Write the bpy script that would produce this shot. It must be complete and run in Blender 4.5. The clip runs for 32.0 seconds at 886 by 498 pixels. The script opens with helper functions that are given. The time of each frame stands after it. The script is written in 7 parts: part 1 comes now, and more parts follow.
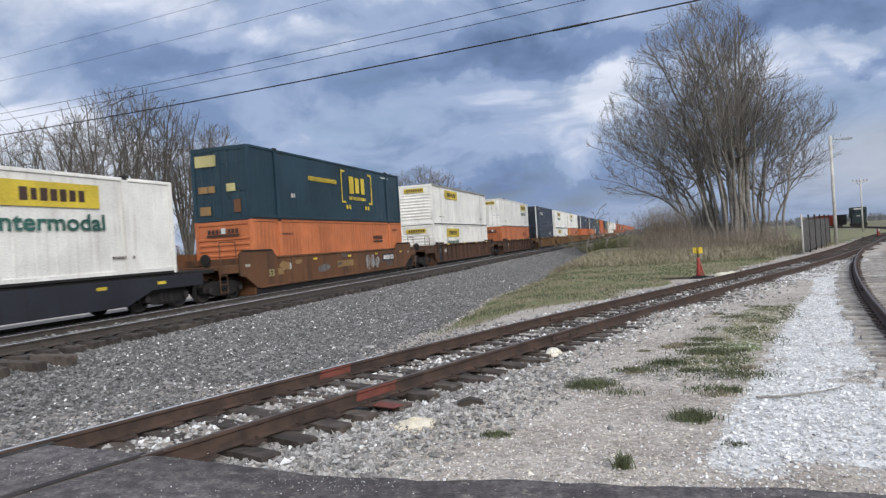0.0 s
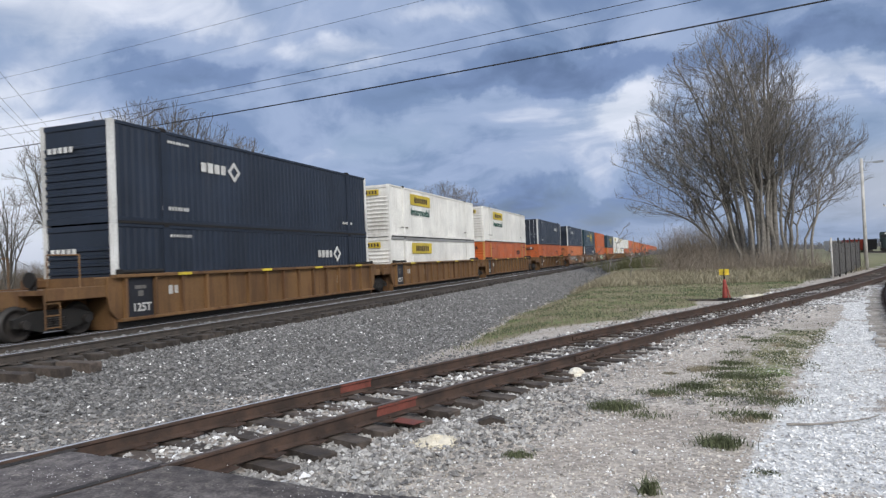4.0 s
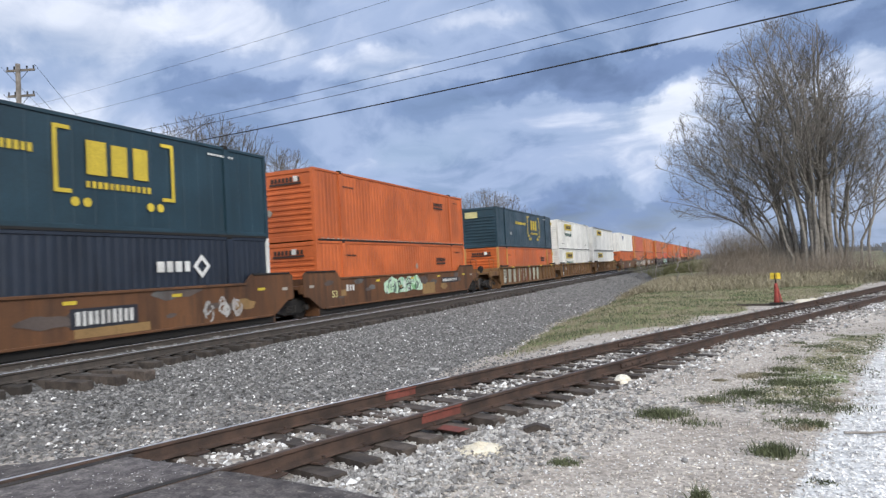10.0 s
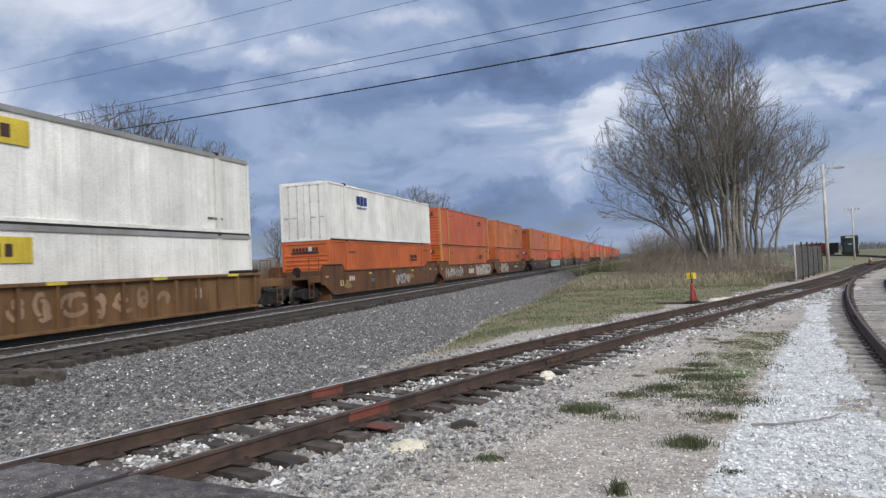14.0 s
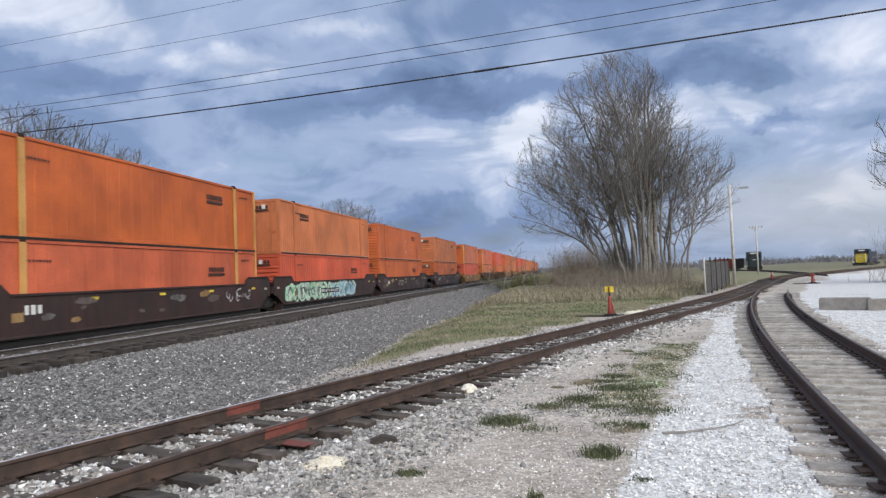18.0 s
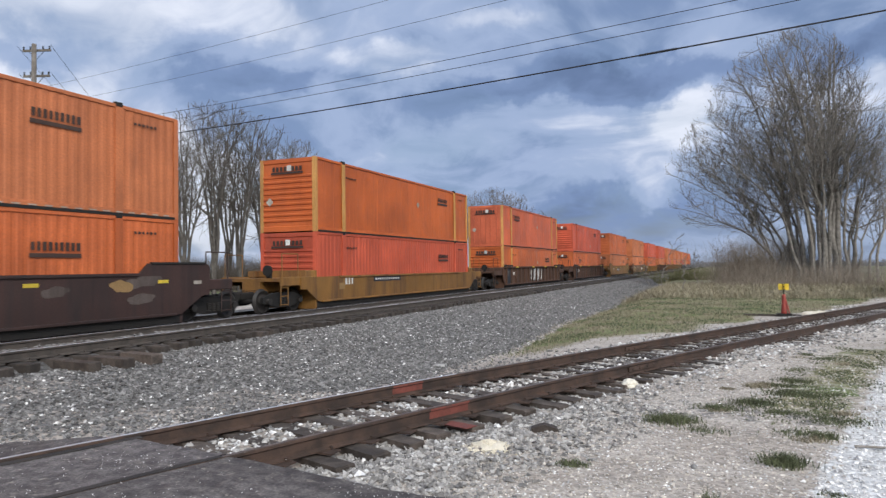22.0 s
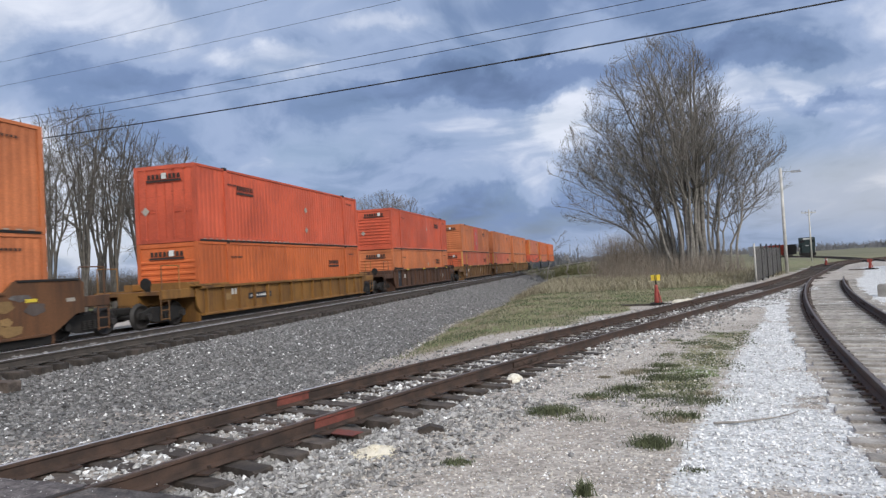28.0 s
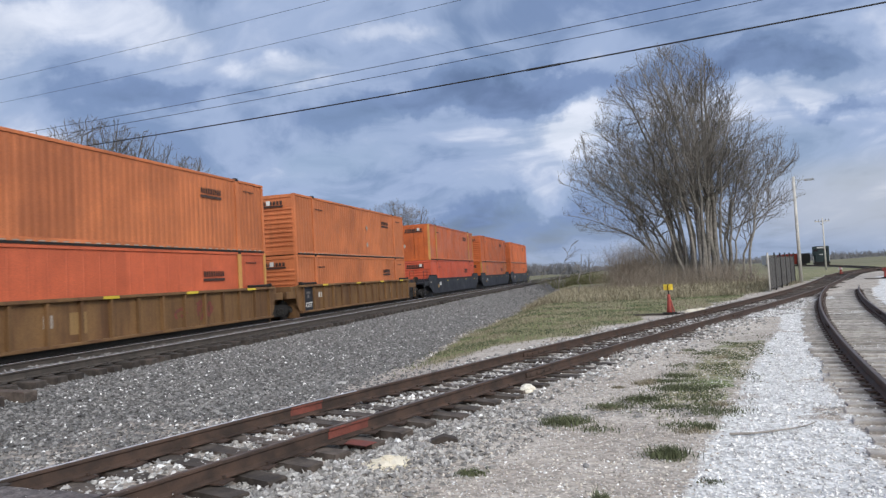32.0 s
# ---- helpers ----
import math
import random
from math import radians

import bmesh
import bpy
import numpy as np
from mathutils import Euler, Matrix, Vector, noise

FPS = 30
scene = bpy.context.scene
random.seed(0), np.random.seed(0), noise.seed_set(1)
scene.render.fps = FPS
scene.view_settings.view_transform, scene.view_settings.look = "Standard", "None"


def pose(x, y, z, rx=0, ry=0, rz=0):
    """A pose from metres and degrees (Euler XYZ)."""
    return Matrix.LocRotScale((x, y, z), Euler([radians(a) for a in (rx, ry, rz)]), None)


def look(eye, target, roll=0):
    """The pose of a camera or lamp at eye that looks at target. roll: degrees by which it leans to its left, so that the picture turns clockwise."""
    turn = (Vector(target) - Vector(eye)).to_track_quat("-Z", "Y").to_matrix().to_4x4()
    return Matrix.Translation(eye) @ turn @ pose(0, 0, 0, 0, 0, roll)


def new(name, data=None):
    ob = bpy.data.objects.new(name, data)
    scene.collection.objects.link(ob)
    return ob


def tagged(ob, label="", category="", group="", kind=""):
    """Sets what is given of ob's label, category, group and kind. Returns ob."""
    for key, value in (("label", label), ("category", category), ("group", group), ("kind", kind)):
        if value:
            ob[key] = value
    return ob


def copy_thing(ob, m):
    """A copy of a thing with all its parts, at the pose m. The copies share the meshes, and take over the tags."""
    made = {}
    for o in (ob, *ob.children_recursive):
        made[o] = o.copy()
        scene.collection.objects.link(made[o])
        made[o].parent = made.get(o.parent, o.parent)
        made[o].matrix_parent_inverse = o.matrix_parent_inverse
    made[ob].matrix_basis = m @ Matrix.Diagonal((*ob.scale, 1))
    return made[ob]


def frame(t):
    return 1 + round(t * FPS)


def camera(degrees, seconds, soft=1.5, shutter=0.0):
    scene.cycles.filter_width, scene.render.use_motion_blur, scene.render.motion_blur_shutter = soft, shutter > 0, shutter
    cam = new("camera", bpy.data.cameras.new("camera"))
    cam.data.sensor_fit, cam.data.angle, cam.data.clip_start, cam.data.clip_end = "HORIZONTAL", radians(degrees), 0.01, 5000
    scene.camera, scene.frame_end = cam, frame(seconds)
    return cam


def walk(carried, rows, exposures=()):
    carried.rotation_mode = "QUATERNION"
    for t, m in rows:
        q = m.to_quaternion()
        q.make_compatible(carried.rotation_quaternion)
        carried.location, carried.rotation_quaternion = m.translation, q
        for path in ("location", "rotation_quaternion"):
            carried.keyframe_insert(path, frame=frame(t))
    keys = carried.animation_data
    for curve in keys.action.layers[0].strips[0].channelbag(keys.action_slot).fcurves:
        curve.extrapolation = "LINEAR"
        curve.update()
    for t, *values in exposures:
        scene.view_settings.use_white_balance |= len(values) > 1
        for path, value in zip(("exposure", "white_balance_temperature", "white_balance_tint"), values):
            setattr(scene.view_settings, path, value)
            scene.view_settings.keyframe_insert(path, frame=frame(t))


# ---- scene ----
# World: z up, the main line runs along y, the eye stands at the origin.
cam = camera(67.25, 32.0, soft=1.35, shutter=0.12)
# seconds, x, y, z, tilt up, lean, turn to the left
PATH = [
    (0, 0.044, -0.020, 1.883, -0.46, 3.63, 17.26), (0.5, 0.039, -0.013, 1.882, -0.73, 3.72, 16.33), (1, 0.030, -0.005, 1.890, -0.75, 2.95, 15.71),
    (1.5, 0.021, -0.011, 1.881, -0.56, 2.78, 15.45), (2, 0.006, -0.013, 1.879, -0.57, 2.98, 15.14), (2.5, -0.026, -0.036, 1.883, 1.12, 2.80, 19.32),
    (4.5, 0.003, 0.026, 1.882, 0.86, 1.99, 18.68), (5, 0.000, 0.016, 1.883, 0.76, 2.16, 16.62), (5.5, -0.011, 0.040, 1.878, 0.88, 2.33, 15.29),
    (6, -0.023, 0.025, 1.878, 0.99, 2.75, 14.72), (6.5, -0.026, 0.009, 1.889, 1.38, 2.88, 17.21), (7, -0.036, 0.004, 1.884, 1.73, 3.05, 18.76),
    (7.5, -0.033, -0.011, 1.886, 1.90, 2.80, 21.01), (8, -0.055, -0.057, 1.881, 1.90, 2.34, 24.10), (8.5, -0.057, -0.061, 1.875, 1.89, 2.27, 30.25),
    (9, -0.084, -0.052, 1.862, 1.20, 1.97, 33.64), (9.5, 0.004, -0.023, 1.883, 1.31, 2.52, 29.30), (10, 0.010, -0.015, 1.883, 1.81, 3.11, 22.77),
    (10.5, 0.006, -0.015, 1.884, 2.03, 3.25, 19.85), (11, 0.006, -0.020, 1.890, 2.16, 3.30, 18.08), (11.5, 0.000, -0.014, 1.884, 2.33, 3.43, 16.60),
    (12, 0.004, -0.012, 1.890, 2.47, 3.51, 15.87), (12.5, 0.004, -0.032, 1.888, 2.51, 3.28, 17.14), (13, 0.010, -0.012, 1.884, 2.06, 2.87, 17.04),
    (13.5, 0.003, -0.013, 1.884, 1.60, 2.63, 16.83), (15.5, 0.067, 0.003, 1.882, 0.91, 2.34, 16.40), (16, 0.053, 0.031, 1.888, 1.34, 2.31, 14.69),
    (16.5, 0.044, 0.032, 1.886, 1.79, 2.17, 13.69), (17, 0.053, 0.027, 1.887, 2.05, 2.05, 12.80), (17.5, 0.061, 0.018, 1.880, 2.18, 2.10, 11.53),
    (18, 0.056, 0.028, 1.877, 2.16, 2.36, 10.34), (18.5, 0.042, 0.028, 1.877, 2.14, 2.55, 9.60), (19, 0.034, 0.033, 1.876, 2.11, 2.75, 9.02),
    (19.5, 0.033, 0.038, 1.880, 1.97, 2.76, 8.63), (20, 0.021, 0.028, 1.888, 1.90, 2.80, 9.03), (20.5, 0.010, -0.005, 1.880, 1.94, 2.41, 10.94),
    (21, -0.016, -0.037, 1.885, 1.77, 1.96, 12.25), (21.5, -0.045, -0.048, 1.887, 1.62, 1.21, 17.43), (22, -0.104, -0.047, 1.871, 1.58, 0.71, 23.13),
    (22.5, -0.128, -0.037, 1.853, 0.70, 0.14, 31.79), (23, -0.132, -0.039, 1.854, 0.05, 0.49, 33.40), (23.5, -0.120, -0.029, 1.859, -0.39, 1.68, 33.64),
    (24, -0.023, 0.006, 1.864, -0.17, 2.56, 28.59), (24.5, 0.010, 0.002, 1.871, 0.66, 3.75, 21.74), (25, 0.019, 0.009, 1.872, 0.92, 4.24, 19.41),
    (25.5, 0.015, 0.022, 1.870, 0.89, 4.31, 18.48), (27.5, 0.037, 0.017, 1.873, 1.48, 3.29, 15.09), (28, 0.033, 0.018, 1.875, 1.53, 3.08, 13.99),
    (28.5, 0.027, 0.018, 1.882, 1.64, 2.87, 12.89), (29, 0.020, 0.031, 1.880, 1.92, 2.67, 12.10), (29.5, 0.022, 0.038, 1.874, 2.06, 2.76, 11.65),
    (30, 0.025, 0.039, 1.876, 2.03, 2.93, 11.36), (30.5, 0.020, 0.037, 1.874, 2.10, 3.11, 11.56), (31, 0.013, 0.031, 1.879, 2.22, 3.14, 12.90),
    (31.5, 0.008, 0.023, 1.883, 2.33, 3.05, 13.65), (32, 0.007, -0.005, 1.881, 2.41, 3.18, 14.90),
]
walk(cam, [(t, pose(x, y, z, 90 + up, lean, turn)) for t, x, y, z, up, lean, turn in PATH],
     exposures=[(0, -0.06), (5, -0.08), (6, -0.12), (7, -0.02), (9, 0.16), (10, 0.16), (11, 0.05), (12, -0.02), (13, -0.16), (16, -0.05), (19, 0.02), (21, -0.06), (23, 0.05), (25, 0.02), (28, -0.04), (32, -0.02)])

# ---- world and sun ----
world = bpy.data.worlds.new("sky")
scene.world = world
world.use_nodes = True
SUN_EL, SUN_AZ = radians(31), radians(135)


def node(tree, kind, x=None):
    n = tree.nodes.new(kind)
    if x:
        for key, v in x.items():
            if isinstance(v, bpy.types.NodeSocket):
                tree.links.new(v, n.inputs[key])
            else:
                n.inputs[key].default_value = v
    return n


def ramp(tree, fac, stops, smooth=True):
    n = node(tree, "ShaderNodeValToRGB", {0: fac})
    n.color_ramp.interpolation = "EASE" if smooth else "LINEAR"
    while len(n.color_ramp.elements) < len(stops):
        n.color_ramp.elements.new(0.5)
    for e, (p, c) in zip(n.color_ramp.elements, stops):
        e.position, e.color = p, (*c, 1)
    return n.outputs[0]


def mathn(tree, op, a, b=0.0, c=0.0, clamp=False):
    n = node(tree, "ShaderNodeMath", {0: a, 1: b, 2: c})
    n.operation, n.use_clamp = op, clamp
    return n.outputs[0]


def vecn(tree, op, a, b=(0, 0, 0)):
    n = node(tree, "ShaderNodeVectorMath", {0: a, 1: b})
    n.operation = op
    return n.outputs["Value"] if op in ("DOT_PRODUCT", "LENGTH", "DISTANCE") else n.outputs[0]


def mixc(tree, fac, a, b, blend="MIX"):
    n = node(tree, "ShaderNodeMixRGB", {0: fac, 1: a, 2: b})
    n.blend_type = blend
    return n.outputs[0]


def mapr(tree, v, a, b, c, d, smooth=True):
    n = node(tree, "ShaderNodeMapRange", {0: v, 1: a, 2: b, 3: c, 4: d})
    n.interpolation_type = "SMOOTHSTEP" if smooth else "LINEAR"
    return n.outputs[0]


def attr(tree, name):
    n = node(tree, "ShaderNodeAttribute")
    n.attribute_name = name
    return n.outputs["Fac"]


def heading(az, el):
    a, e = radians(az), radians(el)
    return (-math.sin(a) * math.cos(e), math.cos(a) * math.cos(e), math.sin(e))


def build_sky():
    t = world.node_tree
    t.nodes.clear()
    way = node(t, "ShaderNodeTexCoord").outputs["Generated"]
    sky = node(t, "ShaderNodeTexSky")
    sky.sky_type, sky.sun_disc, sky.sun_elevation, sky.sun_rotation = "NISHITA", False, SUN_EL, SUN_AZ
    sky = mixc(t, 1.0, sky.outputs[0], (0.085, 0.085, 0.085, 1), "MULTIPLY")
    sep = node(t, "ShaderNodeSeparateXYZ", {0: way})
    x, y, z = sep.outputs
    up = mathn(t, "ADD", mathn(t, "MAXIMUM", z, 0.0), 0.30)
    flat = node(t, "ShaderNodeCombineXYZ", {0: mathn(t, "DIVIDE", x, up), 1: mathn(t, "DIVIDE", y, up), 2: 0.0}).outputs[0]
    # cloud decks: broad banks, billows and fine edges
    wob = node(t, "ShaderNodeTexNoise", {"Vector": flat, "Scale": 1.4, "Detail": 3.0}).outputs["Color"]
    bent = vecn(t, "ADD", flat, vecn(t, "MULTIPLY", wob, (0.7, 0.7, 0)))
    big = node(t, "ShaderNodeTexNoise", {"Vector": vecn(t, "ADD", bent, (3.7, 1.3, 0)), "Scale": 0.9, "Detail": 5.0, "Roughness": 0.5}).outputs[0]
    mid = node(t, "ShaderNodeTexNoise", {"Vector": vecn(t, "ADD", bent, (8.1, 5.2, 0)), "Scale": 3.0, "Detail": 9.0, "Roughness": 0.55}).outputs[0]
    light = mathn(t, "ADD", mathn(t, "MULTIPLY", big, 0.55), mathn(t, "MULTIPLY", mid, 0.45))
    # the banks that stand over the line: brighter tears and darker shelves with ragged edges
    rag = node(t, "ShaderNodeTexNoise", {"Vector": way, "Scale": 7.0, "Detail": 6.0, "Roughness": 0.6}).outputs["Color"]
    torn = vecn(t, "ADD", way, vecn(t, "MULTIPLY", vecn(t, "SUBTRACT", rag, (0.5, 0.5, 0.5)), (0.13, 0.13, 0.13)))
    for az, el, wide, tall, amount in BANKS:
        u = mathn(t, "DIVIDE", vecn(t, "DOT_PRODUCT", torn, heading(az - 90, 0)), math.sin(radians(wide)))
        v = mathn(t, "DIVIDE", vecn(t, "DOT_PRODUCT", torn, heading(az, el + 90)), math.sin(radians(tall)))
        far = mathn(t, "SQRT", mathn(t, "ADD", mathn(t, "MULTIPLY", u, u), mathn(t, "MULTIPLY", v, v)))
        ahead = mathn(t, "GREATER_THAN", vecn(t, "DOT_PRODUCT", way, heading(az, el)), 0.2)
        light = mathn(t, "ADD", light, mathn(t, "MULTIPLY", mapr(t, far, 0.2, 1.0, amount, 0.0), ahead))
    cloud = ramp(t, light, [(0.29, (0.125, 0.185, 0.345)), (0.43, (0.215, 0.305, 0.52)), (0.53, (0.37, 0.47, 0.69)), (0.70, (0.82, 0.87, 1.0))])
    veil = ramp(t, mid, [(0.30, (0.72, 0.72, 0.72)), (0.62, (1, 1, 1))])
    col = mixc(t, veil, sky, cloud)
    # thin bright cloud round the sun, behind the view
    glow = vecn(t, "DOT_PRODUCT", way, heading(-135, 31))
    glow = mapr(t, glow, 0.05, 1.0, 0.0, 1.0)
    col = mixc(t, glow, col, (1.55, 1.58, 1.62, 1))
    # haze low over the fields
    low = mapr(t, z, 0.0, 0.09, 0.40, 0.0)
    col = mixc(t, low, col, (0.30, 0.36, 0.47, 1))
    # pale warm break in the rain low over the yard
    w = node(t, "ShaderNodeTexNoise", {"Vector": way, "Scale": 5.0, "Detail": 4.0}).outputs[0]
    u = mathn(t, "DIVIDE", vecn(t, "DOT_PRODUCT", way, heading(-110, 0)), 0.20)
    v = mathn(t, "DIVIDE", mathn(t, "SUBTRACT", mathn(t, "ADD", z, mathn(t, "MULTIPLY", w, 0.03)), 0.085), 0.055)
    far = mathn(t, "ADD", mathn(t, "MULTIPLY", u, u), mathn(t, "MULTIPLY", v, v))
    pale = mathn(t, "MULTIPLY", mapr(t, far, 0.0, 1.6, 0.55, 0.0), mathn(t, "GREATER_THAN", vecn(t, "DOT_PRODUCT", way, heading(-20, 0)), 0.5))
    col = mixc(t, pale, col, (0.56, 0.58, 0.62, 1))
    bg = node(t, "ShaderNodeBackground", {0: col, 1: 1.0})
    t.links.new(bg.outputs[0], node(t, "ShaderNodeOutputWorld").inputs[0])


# turn and height, half width and half height in degrees, lighter or darker
BANKS = [
    (3.2, 11.5, 4.4, 3.6, 0.16), (6.5, 9.0, 7, 3.5, 0.07), (41, 6, 9, 6, 0.26), (51, 5, 11, 7, 0.36), (33, 7, 7, 4, 0.10), (10, 4.0, 9, 3.6, -0.16), (2, 3.2, 6, 4.0, -0.12), (8, 15.0, 14, 2.6, -0.17), (-6, 15.5, 7, 2.4, -0.12),
    (-13, 14.8, 9, 2.0, -0.16), (-13, 12.2, 8, 1.6, 0.06), (-17, 10, 14, 9, 0.06), (-17, 10.6, 5, 1.1, -0.12), (-18, 6, 9, 3.4, 0.05), (-22, 16, 7, 3, 0.08), (27, 18.0, 8, 2.2, 0.13), (18, 20.5, 6, 1.8, 0.10), (24, 10.5, 9, 2.6, 0.08),
    (22, 14.5, 9, 1.8, -0.08), (0, 22, 16, 2.5, -0.07), (57, 12, 9, 4.5, 0.30), (64, 5, 10, 7, 0.28), (47, 8, 8, 6, 0.24), (50, 14, 6, 3, 0.12), (62, 19, 10, 5, 0.26), (50, 19, 9, 5, 0.22), (40, 21, 8, 4, 0.14), (56, 25, 9, 2.5, -0.10), (38, 15.5, 8, 1.8, -0.10),
]
build_sky()
sun = new("sun", bpy.data.lights.new("sun", "SUN"))
sun.data.energy, sun.data.angle, sun.data.color = 1.75, radians(14), (1.0, 0.975, 0.94)
sun.matrix_world = look(Vector((0, 0, 60)) + 60 * Vector(heading(-135, 31)), (0, 0, 60))


# ---- materials ----
def surf(name, a, b, scale=3.0, rough=0.7, metal=0.0, bump=0.15, grain=60.0, stain=None, stain_scale=1.2, stain_at=0.58, stain_soft=0.10, shift=0.0, streak=False, island=False, coat=0.0, deep=0.01, fade=0.0, speck=0.35, panel=0.0):
    """A two-tone surface with grain, and stains of a third colour. shift: how far single things differ in lightness."""
    m = bpy.data.materials.new(name)
    m.use_nodes = True
    t = m.node_tree
    out = t.nodes["Principled BSDF"]
    pos = node(t, "ShaderNodeTexCoord").outputs["Object"]
    info = node(t, "ShaderNodeObjectInfo")
    rnd = node(t, "ShaderNodeNewGeometry").outputs["Random Per Island"] if island else info.outputs["Random"]
    pos = vecn(t, "ADD", pos, node(t, "ShaderNodeCombineXYZ", {0: mathn(t, "MULTIPLY", info.outputs["Random"], 37.0), 1: mathn(t, "MULTIPLY", info.outputs["Random"], 91.0), 2: 0.0}).outputs[0])
    n1 = node(t, "ShaderNodeTexNoise", {"Vector": pos, "Scale": scale, "Detail": 5.0, "Roughness": 0.6}).outputs[0]
    col = ramp(t, n1, [(0.33, a), (0.67, b)])
    n2 = node(t, "ShaderNodeTexNoise", {"Vector": pos, "Scale": grain, "Detail": 3.0}).outputs[0]
    col = mixc(t, speck, col, ramp(t, n2, [(0.25, (0.55, 0.55, 0.55)), (0.75, (1.35, 1.35, 1.35))]), "MULTIPLY")
    if stain:
        at = vecn(t, "MULTIPLY", pos, (1.0, 1.0, 0.14)) if streak else pos
        n3 = node(t, "ShaderNodeTexNoise", {"Vector": at, "Scale": stain_scale, "Detail": 7.0, "Roughness": 0.65}).outputs[0]
        f = mapr(t, n3, stain_at, stain_at + stain_soft, 0.0, 0.85, False)
        col = mixc(t, f, col, (*stain, 1))
    n4 = node(t, "ShaderNodeTexNoise", {"Vector": pos, "Scale": 0.45, "Detail": 4.0, "Roughness": 0.6}).outputs[0]
    col = mixc(t, fade, col, ramp(t, n4, [(0.32, (0.70, 0.68, 0.66)), (0.68, (1.18, 1.18, 1.18))]), "MULTIPLY") if fade else col
    if panel:  # sheets that have aged apart, and thin runs of grime below the top edge
        along = node(t, "ShaderNodeSeparateXYZ", {0: pos}).outputs[1]
        cell = node(t, "ShaderNodeTexVoronoi", {"Scale": 0.62})
        cell.voronoi_dimensions = "1D"
        t.links.new(along, cell.inputs["W"])
        k = mathn(t, "ADD", mathn(t, "MULTIPLY", node(t, "ShaderNodeSeparateXYZ", {0: cell.outputs["Color"]}).outputs[0], 2 * panel), 1 - panel)
        col = mixc(t, 1.0, col, node(t, "ShaderNodeCombineXYZ", {0: k, 1: k, 2: k}).outputs[0], "MULTIPLY")
        runs = node(t, "ShaderNodeTexNoise", {"Vector": vecn(t, "MULTIPLY", pos, (1.0, 4.5, 0.22)), "Scale": 1.5, "Detail": 5.0, "Roughness": 0.7}).outputs[0]
        col = mixc(t, mapr(t, runs, 0.50, 0.74, 0.0, 0.5), col, mixc(t, 1.0, col, (0.56, 0.50, 0.46, 1), "MULTIPLY"))
    if shift:
        k = mathn(t, "ADD", mathn(t, "MULTIPLY", rnd, 2 * shift), 1 - shift)
        col = mixc(t, 1.0, col, node(t, "ShaderNodeCombineXYZ", {0: k, 1: k, 2: k}).outputs[0], "MULTIPLY")
    t.links.new(col, out.inputs["Base Color"])
    r = mapr(t, n1, 0.3, 0.7, max(0.05, rough - 0.12), min(1.0, rough + 0.1), False)
    t.links.new(r, out.inputs["Roughness"])
    out.inputs["Metallic"].default_value = metal
    out.inputs["Coat Weight"].default_value = coat
    if bump:
        bn = node(t, "ShaderNodeBump", {"Strength": bump, "Distance": deep, "Height": n2})
        t.links.new(bn.outputs[0], out.inputs["Normal"])
    return m


def paint(name, c, dirt=(0.12, 0.09, 0.07), rough=0.5, shift=0.0, at=0.62, fade=0.6):
    d = tuple(v * 0.84 for v in c)
    return surf(name, d, c, scale=0.8, rough=rough, bump=0.05, grain=25.0, stain=dirt, stain_scale=1.6, stain_at=at, stain_soft=0.20, streak=True, shift=shift, fade=fade, panel=0.10)


